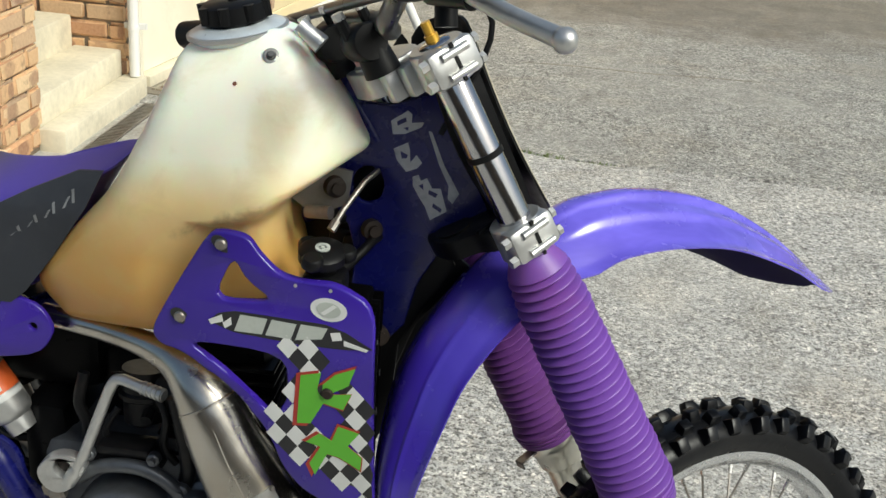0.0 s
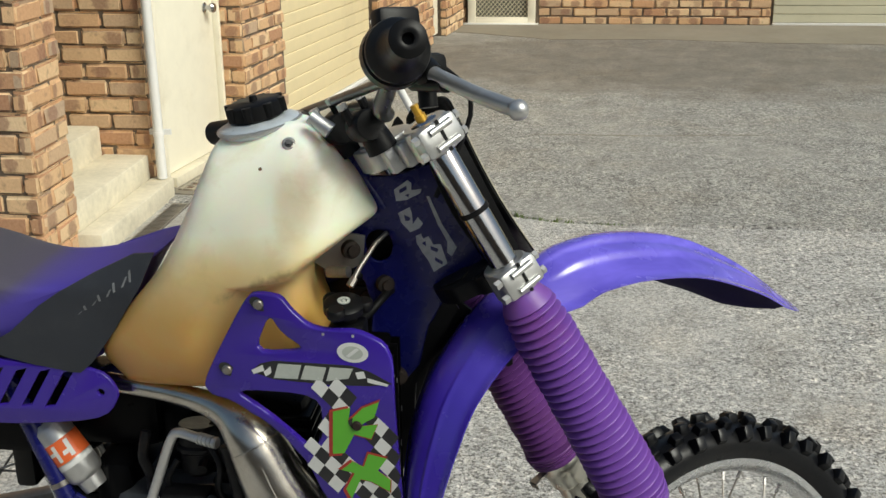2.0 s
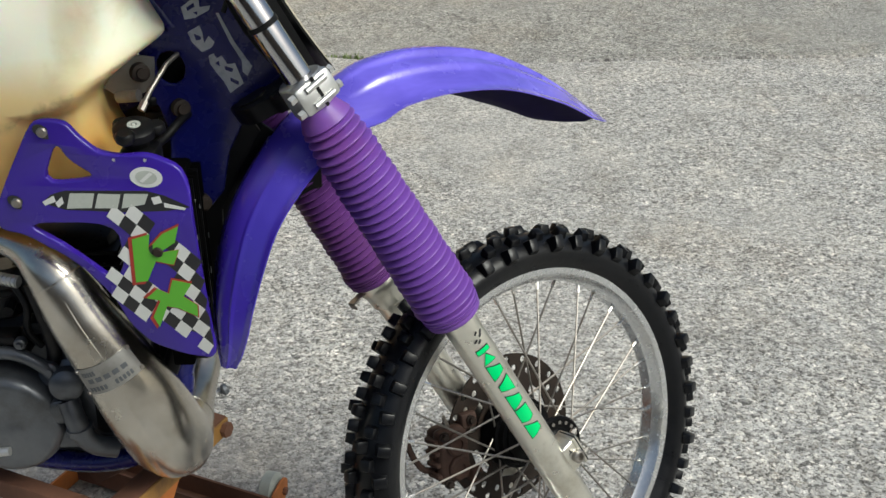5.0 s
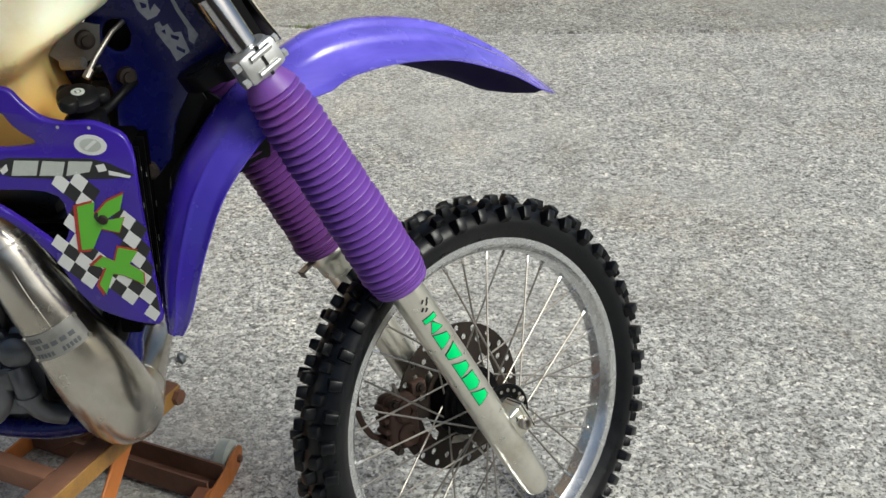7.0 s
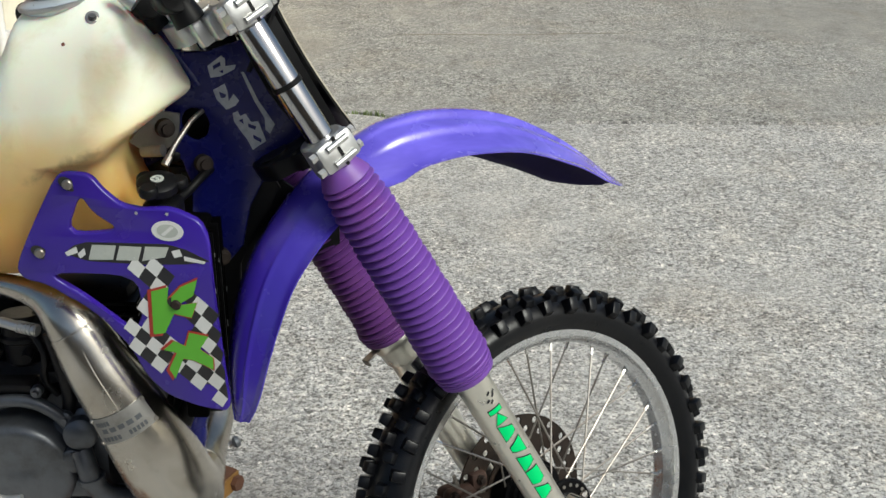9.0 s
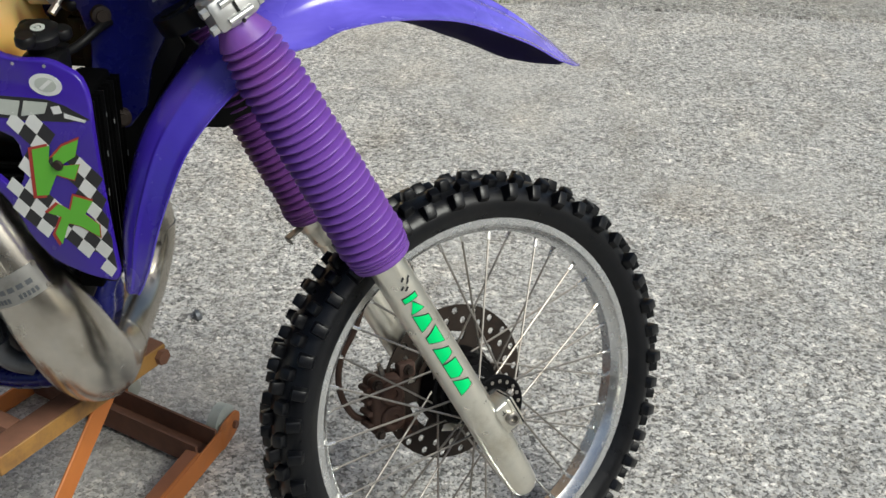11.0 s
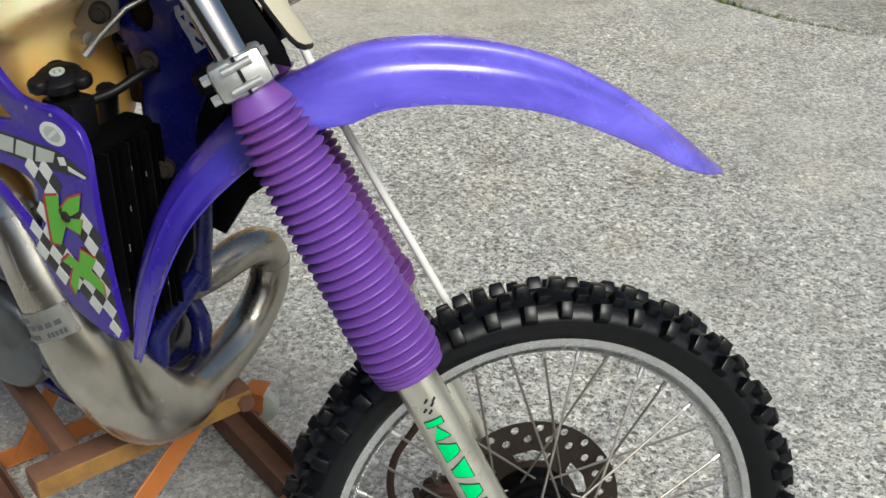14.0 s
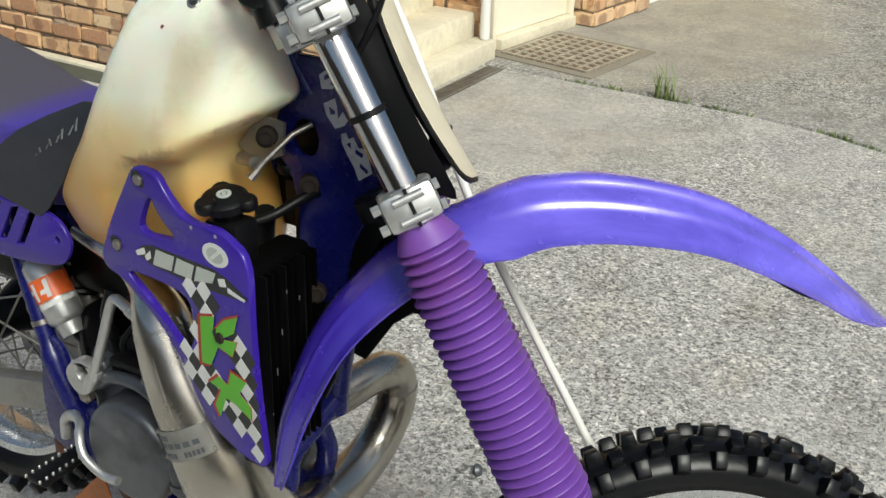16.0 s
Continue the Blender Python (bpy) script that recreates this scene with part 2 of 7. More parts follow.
M["casting"] = worn("black_casting", (0.007, 0.007, 0.008), 0.38, grain=70, var=0.4, dirt=(0.035, 0.03, 0.026), dirt_amount=0.5, bump=0.4, Specular_IOR_Level=0.25)
M["purple"] = worn("purple_plastic", (0.036, 0.014, 0.27), 0.24, grain=24, var=0.10, dirt=(0.055, 0.03, 0.27), dirt_amount=0.35, bump=0.06)
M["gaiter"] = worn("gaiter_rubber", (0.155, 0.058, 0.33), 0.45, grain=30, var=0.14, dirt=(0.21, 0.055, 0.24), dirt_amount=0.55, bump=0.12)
# far gaiter: magenta tint, with its shade put into a darker colour
M["gaiter_worn"] = worn("shaded_gaiter_rubber", (0.125, 0.034, 0.20), 0.55, grain=30, var=0.2, dirt=(0.13, 0.05, 0.12), dirt_amount=0.6, bump=0.15)
M["nipple"] = worn("bright_nipple", (0.72, 0.72, 0.70), 0.2, 0.9, grain=200, var=0.1)
M["blue"] = worn("blue_frame_paint", (0.005, 0.0065, 0.092), 0.26, grain=40, var=0.18, dirt=(0.02, 0.02, 0.07), dirt_amount=0.5)
M["orange"] = worn("orange_stand_paint", (0.42, 0.135, 0.03), 0.6, grain=30, var=0.16, dirt=(0.13, 0.06, 0.03), dirt_amount=0.6)
M["old_yellow"] = worn("dirty_yellow_paint", (0.29, 0.15, 0.036), 0.6, grain=34, var=0.25, dirt=(0.10, 0.05, 0.028), dirt_amount=0.85, bump=0.3)
M["rust"] = worn("rusty_steel", (0.15, 0.068, 0.040), 0.8, 0.1, grain=50, var=0.4, bump=0.4)
M["rust_orange"] = worn("rust_stained_orange", (0.20, 0.075, 0.035), 0.65, grain=26, var=0.3, dirt=(0.36, 0.13, 0.04), dirt_amount=0.7, bump=0.3)
M["decal_white"] = worn("decal_white", (0.62, 0.62, 0.60), 0.45, grain=60, var=0.08, dirt=(0.4, 0.38, 0.36), dirt_amount=0.3)
M["decal_black"] = worn("decal_black", (0.015, 0.015, 0.017), 0.4, grain=60, var=0.2)
M["decal_green"] = worn("decal_green", (0.11, 0.40, 0.03), 0.45, grain=50, var=0.08)
M["decal_red"] = worn("decal_red", (0.34, 0.03, 0.02), 0.45, grain=50, var=0.1)
M["decal_grey"] = worn("decal_grey", (0.40, 0.42, 0.38), 0.5, grain=60, var=0.2, dirt=(0.24, 0.26, 0.22), dirt_amount=0.5)
M["torn_silver"] = worn("torn_silver_sticker", (0.40, 0.405, 0.42), 0.5, grain=120, var=0.35, dirt=(0.03, 0.03, 0.09), dirt_amount=0.7)
M["neon"] = worn("neon_green_decal", (0.0, 0.62, 0.16), 0.4, grain=60, var=0.06)
M["label_orange"] = worn("orange_label", (0.72, 0.13, 0.03), 0.4, grain=50, var=0.06)
M["gold"] = worn("brass_valve", (0.62, 0.36, 0.05), 0.35, 0.6, grain=90, var=0.12)
M["weed"] = worn("weed_leaf", (0.17, 0.23, 0.07), 0.6, grain=30, var=0.35)


def pipe_metal():
    m = Nodes("exhaust_steel", 0.18, 1.0)
    a = m.noise(9, 4, 0.6)
    col = m.ramp(a, [(0.3, (0.40, 0.365, 0.31)), (0.5, (0.52, 0.49, 0.435)), (0.7, (0.63, 0.61, 0.56))])
    rust = m.ramp(m.noise(9, 4, 0.6), [(0.62, (0, 0, 0)), (0.85, (0.3,) * 3)])
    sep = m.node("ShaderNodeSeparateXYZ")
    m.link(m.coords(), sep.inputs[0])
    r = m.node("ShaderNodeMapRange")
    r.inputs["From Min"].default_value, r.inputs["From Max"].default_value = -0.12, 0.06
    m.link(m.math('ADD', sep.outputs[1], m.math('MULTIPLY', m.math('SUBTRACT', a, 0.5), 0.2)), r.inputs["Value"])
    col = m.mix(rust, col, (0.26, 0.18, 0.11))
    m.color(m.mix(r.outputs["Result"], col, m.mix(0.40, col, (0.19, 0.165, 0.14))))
    m.rough(m.noise(17, 5, 0.6), 0.16, 0.34)
    m.bump(m.noise(11, 3, 0.5), 0.10, 0.004)
    return m.m


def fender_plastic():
    """Glossy plastic with weather streaks; its front half is painted paler as if sunlit."""
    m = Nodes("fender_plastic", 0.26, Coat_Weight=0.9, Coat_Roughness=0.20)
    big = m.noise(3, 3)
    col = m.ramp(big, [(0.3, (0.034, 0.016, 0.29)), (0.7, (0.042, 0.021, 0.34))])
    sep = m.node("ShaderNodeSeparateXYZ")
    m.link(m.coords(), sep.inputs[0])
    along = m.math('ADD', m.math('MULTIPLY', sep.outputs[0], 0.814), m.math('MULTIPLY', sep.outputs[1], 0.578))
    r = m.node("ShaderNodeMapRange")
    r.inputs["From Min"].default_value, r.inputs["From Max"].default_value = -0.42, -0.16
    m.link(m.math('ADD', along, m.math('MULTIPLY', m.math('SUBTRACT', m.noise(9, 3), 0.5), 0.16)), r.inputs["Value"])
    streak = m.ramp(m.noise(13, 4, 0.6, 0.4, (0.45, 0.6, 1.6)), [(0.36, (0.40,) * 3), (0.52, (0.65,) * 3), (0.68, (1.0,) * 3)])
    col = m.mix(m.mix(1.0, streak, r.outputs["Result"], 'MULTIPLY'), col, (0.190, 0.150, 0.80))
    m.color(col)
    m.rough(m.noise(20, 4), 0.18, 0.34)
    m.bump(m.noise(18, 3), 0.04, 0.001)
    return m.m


def tank_plastic():
    """Translucent aged tank: pale above the fuel, amber where fuel stains it."""
    m = Nodes("aged_tank_plastic", 0.30, Subsurface_Weight=0.4, Subsurface_Scale=0.05)
    sep = m.node("ShaderNodeSeparateXYZ")
    m.link(m.coords(), sep.inputs[0])
    z = m.math('ADD', sep.outputs[2], m.math('MULTIPLY', m.math('SUBTRACT', m.noise(7, 4), 0.5), 0.07))
    z = m.math('ADD', z, m.math('MULTIPLY', sep.outputs[0], -0.06))
    r = m.node("ShaderNodeMapRange")
    r.inputs["From Min"].default_value, r.inputs["From Max"].default_value = 0.88, 1.28
    m.link(z, r.inputs["Value"])
    col = m.ramp(r.outputs["Result"], [(0.0, (0.58, 0.30, 0.068)), (0.24, (0.68, 0.40, 0.115)), (0.42, (0.88, 0.68, 0.33)), (0.56, (0.98, 0.94, 0.74)), (1.0, (0.985, 0.975, 0.86))])
    # yellowish fuel-stain oval at the dent, with the dent's soft shading painted in
    ox = m.math('DIVIDE', m.math('ADD', sep.outputs[0], 0.603), 0.034)
    oz = m.math('DIVIDE', m.math('SUBTRACT', sep.outputs[2], 1.088), 0.058)
    oval = m.math('ADD', m.math('ADD', m.math('MULTIPLY', ox, ox), m.math('MULTIPLY', oz, oz)), m.math('MULTIPLY', m.math('SUBTRACT', m.noise(26, 4), 0.5), 1.2))
    col = m.mix(m.ramp(oval, [(0.2, (0.26,) * 3), (1.5, (0,) * 3)]), col, (0.82, 0.62, 0.22))
    line = m.math('ADD', sep.outputs[2], m.math('MULTIPLY', sep.outputs[0], -0.464))
    near = m.math('ABSOLUTE', m.math('SUBTRACT', m.math('ADD', line, m.math('MULTIPLY', m.math('SUBTRACT', m.noise(30, 4), 0.5), 0.03)), 1.294))
    grime = m.mix(1.0, m.ramp(near, [(0.002, (0.8,) * 3), (0.010, (0,) * 3)]), m.ramp(m.noise(24, 4, 0.6, 0.3), [(0.46, (0,) * 3), (0.62, (1,) * 3)]), 'MULTIPLY')
    grime = m.mix(1.0, grime, m.ramp(m.math('ADD', sep.outputs[0], 1.0), [(0.26, (0,) * 3), (0.31, (0.8,) * 3)]), 'MULTIPLY')
    col = m.mix(grime, col, (0.26, 0.17, 0.07))
    st = m.ramp(m.noise(11, 5, 0.65, 0.5), [(0.52, (0,) * 3), (0.75, (0.40,) * 3)])
    col = m.mix(st, col, (0.62, 0.46, 0.18))
    m.color(col)
    m.bump(m.noise(22, 3), 0.08, 0.002)
    return m.m


def seat_cover():
    m = Nodes("seat_vinyl", 0.6)
    sep = m.node("ShaderNodeSeparateXYZ")
    m.link(m.coords(), sep.inputs[0])
    z = m.math('ADD', sep.outputs[2], m.math('MULTIPLY', m.math('SUBTRACT', m.noise(9, 4), 0.5), 0.012))
    z = m.math('SUBTRACT', z, m.math('MULTIPLY', m.math('ADD', sep.outputs[0], 0.95), 0.42))
    r = m.node("ShaderNodeMapRange")
    r.inputs["From Min"].default_value, r.inputs["From Max"].default_value = 0.90, 1.02
    m.link(z, r.inputs["Value"])
    m.color(m.ramp(r.outputs["Result"], [(0.0, (0.055, 0.035, 0.29)), (0.46, (0.06, 0.04, 0.29)), (0.70, (0.068, 0.060, 0.088)), (1.0, (0.062, 0.057, 0.072))]))
    m.bump(m.noise(160, 3), 0.3, 0.001)
    return m.m


def brick_clay():
    """Clinker brick: each piece has its own tone, a burnt heart and soot at one end."""
    m = Nodes("clinker_brick", 0.85)
    oi = m.node("ShaderNodeObjectInfo")
    ge = m.node("ShaderNodeNewGeometry")
    tone_no = m.math('FRACT', m.math('ADD', oi.outputs["Random"], ge.outputs["Random Per Island"]))
    src = m.coords()
    shift = m.node("ShaderNodeVectorMath", operation='ADD')
    jump = m.node("ShaderNodeCombineXYZ")
    m.link(m.math('MULTIPLY', oi.outputs["Random"], 37.0), jump.inputs[0])
    m.link(m.math('MULTIPLY', oi.outputs["Random"], 91.0), jump.inputs[2])
    m.link(src, shift.inputs[0])
    m.link(jump.outputs[0], shift.inputs[1])
    sep = m.node("ShaderNodeSeparateXYZ")
    m.link(src, sep.inputs[0])
    m.co = shift.outputs[0]
    where = m.math('MULTIPLY', m.math('FRACT', m.math('MULTIPLY', tone_no, 13.0)), 0.14)
    dx = m.math('DIVIDE', m.math('SUBTRACT', m.math('SUBTRACT', sep.outputs[0], 0.035), where), 0.050)
    dz = m.math('DIVIDE', m.math('SUBTRACT', sep.outputs[2], 0.035), 0.038)
    rad = m.math('ADD', m.math('MULTIPLY', dx, dx), m.math('MULTIPLY', dz, dz))
    rad = m.math('ADD', rad, m.math('MULTIPLY', m.math('SUBTRACT', m.noise(32, 4, 0.6), 0.5), 2.4))
    tone = m.ramp(tone_no, [(0.0, (0.42, 0.20, 0.10)), (0.14, (0.58, 0.31, 0.15)), (0.36, (0.70, 0.43, 0.22)), (0.56, (0.78, 0.53, 0.29)), (0.74, (0.83, 0.63, 0.38)), (0.86, (0.66, 0.43, 0.24)), (0.94, (0.50, 0.37, 0.25)), (1.0, (0.32, 0.23, 0.15))])
    some = m.ramp(m.math('FRACT', m.math('MULTIPLY', tone_no, 7.0)), [(0.30, (0,) * 3), (0.42, (1,) * 3)])
    heart = m.mix(1.0, m.ramp(rad, [(0.45, (0.9,) * 3), (1.1, (0,) * 3)]), some, 'MULTIPLY')
    col = m.mix(heart, tone, m.mix(0.74, tone, (0.17, 0.055, 0.035)))
    burn = m.ramp(m.noise(16, 4, 0.6), [(0.58, (0,) * 3), (0.70, (0.7,) * 3)])
    col = m.mix(burn, col, m.mix(0.72, col, (0.08, 0.04, 0.025)))
    col = m.mix(0.22, col, m.ramp(m.noise(75, 5), [(0.3, (0.25, 0.12, 0.06)), (0.7, (0.72, 0.48, 0.28))]))
    m.color(m.mix(0.10, col, (0.42, 0.33, 0.27)))
    m.bump(m.noise(60, 5), 0.7, 0.004)
    return m.m


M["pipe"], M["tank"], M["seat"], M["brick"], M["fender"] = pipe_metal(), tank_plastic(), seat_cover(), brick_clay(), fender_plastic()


# ---- mesh helpers ----
def finish(bm, name, mat, smooth=True, sharp=40):
    me = bpy.data.meshes.new(name)
    bmesh.ops.recalc_face_normals(bm, faces=bm.faces[:])
    for e in bm.edges:
        e.smooth = not (len(e.link_faces) == 2 and e.calc_face_angle(0) > radians(sharp))
    for f in bm.faces:
        f.smooth = smooth
    bm.to_mesh(me)
    bm.free()
    if isinstance(mat, (list, tuple)):
        for x in mat:
            me.materials.append(M[x])
    else:
        me.materials.append(M[mat])
    return me


def part(name, bm, mat, parent, label="", sharp=40):
    ob = new(name, finish(bm, name, mat, True, sharp))
    if parent is not None:
        ob.parent = parent
    if label:
        tagged(ob, label)
    return ob


def thing(name, label, category, group="", kind="", at=(0, 0, 0)):
    ob = new(name)
    ob.empty_display_size = 0.1
    ob.location = at
    return tagged(ob, label, category, group, kind)


def placed(name, bm, mat, label, category, group="", kind="", sharp=40):
    ob = part(name, bm, mat, None, "", sharp)
    return tagged(ob, label, category, group, kind)


def apply(bm, m):
    bmesh.ops.transform(bm, matrix=m, verts=bm.verts[:])
    return bm


def join(bms):
    out = bmesh.new()
    for b in bms:
        tmp = bpy.data.meshes.new("tmp")
        b.to_mesh(tmp)
        b.free()
        out.from_mesh(tmp)
        bpy.data.meshes.remove(tmp)
    return out


def box(lo, hi, bevel=0.0, seg=2):
    bm = bmesh.new()
    c = [(a + b) / 2 for a, b in zip(lo, hi)]
    s = [abs(b - a) for a, b in zip(lo, hi)]
    bmesh.ops.create_cube(bm, size=1, matrix=Matrix.Translation(c) @ Matrix.Diagonal((*s, 1)))
    if bevel:
        bmesh.ops.bevel(bm, geom=bm.edges[:], offset=bevel, segments=seg, profile=0.5, affect='EDGES')
    return bm


def spline(pts, n=8, closed=False):
    """Catmull-Rom through points of any dimension, n steps a span."""
    p = [np.array(q, float) for q in pts]
    out, k = [], len(p)
    for i in range(k if closed else k - 1):
        a = p[(i - 1) % k] if closed or i > 0 else 2 * p[0] - p[1]
        b, c = p[i], p[(i + 1) % k]
        d = p[(i + 2) % k] if closed or i + 2 < k else 2 * p[-1] - p[-2]
        for j in range(n):
            t = j / n
            out.append(0.5 * ((2 * b) + (c - a) * t + (2 * a - 5 * b + 4 * c - d) * t * t + (3 * b - a - 3 * c + d) * t ** 3))
    if not closed:
        out.append(p[-1])
    return out


def tube(pts, radii, seg=16, caps=True, squash=None):
    """A swept round tube; radii one number or one for each point."""
    pts = [Vector(p) for p in pts]
    if isinstance(radii, (int, float)):
        radii = [radii] * len(pts)
    bm = bmesh.new()
    up, rings = None, []
    for i, p in enumerate(pts):
        d = (pts[min(i + 1, len(pts) - 1)] - pts[max(i - 1, 0)]).normalized()
        if up is None:
            up = d.orthogonal().normalized()
        up = (up - d * up.dot(d)).normalized()
        side = d.cross(up)
        rings.append([bm.verts.new(p + (up * math.cos(2 * math.pi * k / seg) + side * math.sin(2 * math.pi * k / seg)) * radii[i]) for k in range(seg)])
    for a, b in zip(rings, rings[1:]):
        for k in range(seg):
            bm.faces.new((a[k], a[(k + 1) % seg], b[(k + 1) % seg], b[k]))
    if caps:
        bm.faces.new(rings[0][::-1])
        bm.faces.new(rings[-1])
    return bm


def rod(a, b, r, seg=12, r2=None):
    return tube([a, b], [r, r if r2 is None else r2], seg)


def lathe(profile, a, d, seg=32, close=False):
    """Turns (distance along d from a, radius) round the line from a in direction d."""
    a, d = Vector(a), Vector(d).normalized()
    u = d.orthogonal().normalized()
    w = d.cross(u)
    bm, rings = bmesh.new(), []
    for h, r in profile:
        if r < 1e-6:
            rings.append([bm.verts.new(a + d * h)])
        else:
            rings.append([bm.verts.new(a + d * h + (u * math.cos(2 * math.pi * k / seg) + w * math.sin(2 * math.pi * k / seg)) * r) for k in range(seg)])
    pairs = list(zip(rings, rings[1:])) + ([(rings[-1], rings[0])] if close else [])
    for p, q in pairs:
        for k in range(seg):
            k2 = (k + 1) % seg
            if len(p) == 1 and len(q) == 1:
                continue
            if len(p) == 1:
                bm.faces.new((p[0], q[k2], q[k]))
            elif len(q) == 1:
                bm.faces.new((p[k], p[k2], q[0]))
            else:
                bm.faces.new((p[k], p[k2], q[k2], q[k]))
    if not close:
        for ring, flip in ((rings[0], True), (rings[-1], False)):
            if len(ring) > 2:
                bm.faces.new(ring[::-1] if flip else ring)
    return bm


def plate(outline, holes, thick, place, bevel=0.0, cuts=0, fine=0.03):
    """A sheet cut to an outline in (u, v) with holes; place(u, v, h) gives the point at height h over the sheet."""
    from mathutils.geometry import tessellate_polygon
    loops = [[Vector((p[0], p[1], 0)) for p in loop] for loop in [outline] + list(holes)]
    flat = [v for loop in loops for v in loop]
    bm = bmesh.new()
    vs = [bm.verts.new(v) for v in flat]
    for tri in tessellate_polygon(loops):
        try:
            bm.faces.new([vs[i] for i in tri])
        except ValueError:
            pass
    bmesh.ops.recalc_face_normals(bm, faces=bm.faces[:])
    if cuts:
        for _ in range(cuts):
            long = [e for e in bm.edges if e.calc_length() > fine]
            if not long:
                break
            bmesh.ops.subdivide_edges(bm, edges=long, cuts=1, use_grid_fill=True)
            bmesh.ops.triangulate(bm, faces=bm.faces[:])
    if thick:
        ret = bmesh.ops.extrude_face_region(bm, geom=bm.faces[:])
        top = [g for g in ret["geom"] if isinstance(g, bmesh.types.BMVert)]
        for v in top:
            v.co.z += thick
        if bevel:
            topset = set(top)
            rim = [e for e in bm.edges if len(e.link_faces) == 2 and e.verts[0] in topset and e.verts[1] in topset and e.calc_face_angle(0) > 1.0]
            bmesh.ops.bevel(bm, geom=rim, offset=bevel, segments=2, profile=0.5, affect='EDGES')
    for v in bm.verts:
        v.co = Vector(place(v.co.x, v.co.y, v.co.z))
    return bm


def puff(outline, centre, width, mid, power=4.0, rings=9, inner=0.0):
    """A rounded hollowless body: outline in (x, z), half width width(x, z), symmetric about y = mid."""
    bm = bmesh.new()
    k = len(outline)
    edge = [bm.verts.new((p[0], mid, p[1])) for p in outline]
    for side in (-1, 1):
        prev = edge
        for j in range(1, rings + 1):
            ang = j / rings * math.pi / 2
            s = math.cos(ang)
            h = math.sin(ang) ** (2 / power)
            s = s ** (2 / power)
            if j == rings:
                c = bm.verts.new((centre[0], mid + side * width(*centre), centre[1]))
                for i in range(k):
                    bm.faces.new((prev[i], prev[(i + 1) % k], c))
                break
            ring = []
            for p in outline:
                x, z = centre[0] + (p[0] - centre[0]) * s, centre[1] + (p[1] - centre[1]) * s
                ring.append(bm.verts.new((x, mid + side * width(x, z) * h, z)))
            for i in range(k):
                bm.faces.new((prev[i], prev[(i + 1) % k], ring[(i + 1) % k], ring[i]))
            prev = ring
    return bm


def eased(pts, k=0.2, rounds=2):
    """Cuts the corners of a closed outline."""
    for _ in range(rounds):
        nxt = []
        for (x0, z0), (x1, z1) in zip(pts, pts[1:] + pts[:1]):
            nxt += [(x0 + (x1 - x0) * k, z0 + (z1 - z0) * k), (x1 + (x0 - x1) * k, z1 + (z0 - z1) * k)]
        pts = nxt
    return pts


def table(xs, ys):
    return lambda v: float(np.interp(v, xs, ys))


# ---- ground ----
joint_off = table([-1.8, -0.7, -0.3, 0.0, 2.0], [0.085, 0.075, -0.06, -0.085, -0.075])


def ground_sheet():
    """One sheet with a worn joint between the two slabs."""
    bm = bmesh.new()
    joint = 3.235
    ys = [-400, -12, -4, 0, joint - 0.012, joint - 0.006, joint + 0.006, joint + 0.012, 6, 12, 400]
    zs = [0, 0, 0, 0, 0, -0.02, -0.02, 0.004, 0.004, 0.004, 0.004]
    xs = [-400, -12, -6, -3, -2, -1.6, -1.2, -0.9, -0.6, -0.45, -0.3, -0.1, 0.2, 0.6, 1, 1.5, 2, 3, 6, 12, 400]
    grid = [[bm.verts.new((x, y + (joint_off(x) if 3 < y < 3.5 else 0), z)) for x in xs] for y, z in zip(ys, zs)]
    for j in range(len(ys) - 1):
        for i in range(len(xs) - 1):
            f = bm.faces.new((grid[j][i], grid[j][i + 1], grid[j + 1][i + 1], grid[j + 1][i]))
            f.material_index = 1 if ys[j] >= joint + 0.01 else 0
    return bm


tagged(part("ground", ground_sheet(), ["ground", "ground_far"], None), "exposed aggregate concrete driveway with a weedy joint", "driveway", kind="structure")


# ---- house ----
COURSE, BRICK = 0.0785, 0.215


def brick_meshes():
    out = []
    rng = random.Random(5)
    for _ in range(6):
        bm = box((0, -0.06, 0), (1, 0, 1), 0)
        sx = BRICK - 0.006
        sz = COURSE - 0.004
        for v in bm.verts:
            v.co.x, v.co.z = v.co.x * sx, v.co.z * sz
        bmesh.ops.bevel(bm, geom=bm.edges[:], offset=0.011, segments=3, affect='EDGES')
        for v in bm.verts:
            v.co += Vector((rng.uniform(-1, 1), rng.uniform(-1, 0.6), rng.uniform(-1, 1))) * 0.0036
        out.append(finish(bm, "brick", "brick", True, 60))
    return out


BRICKS = brick_meshes()


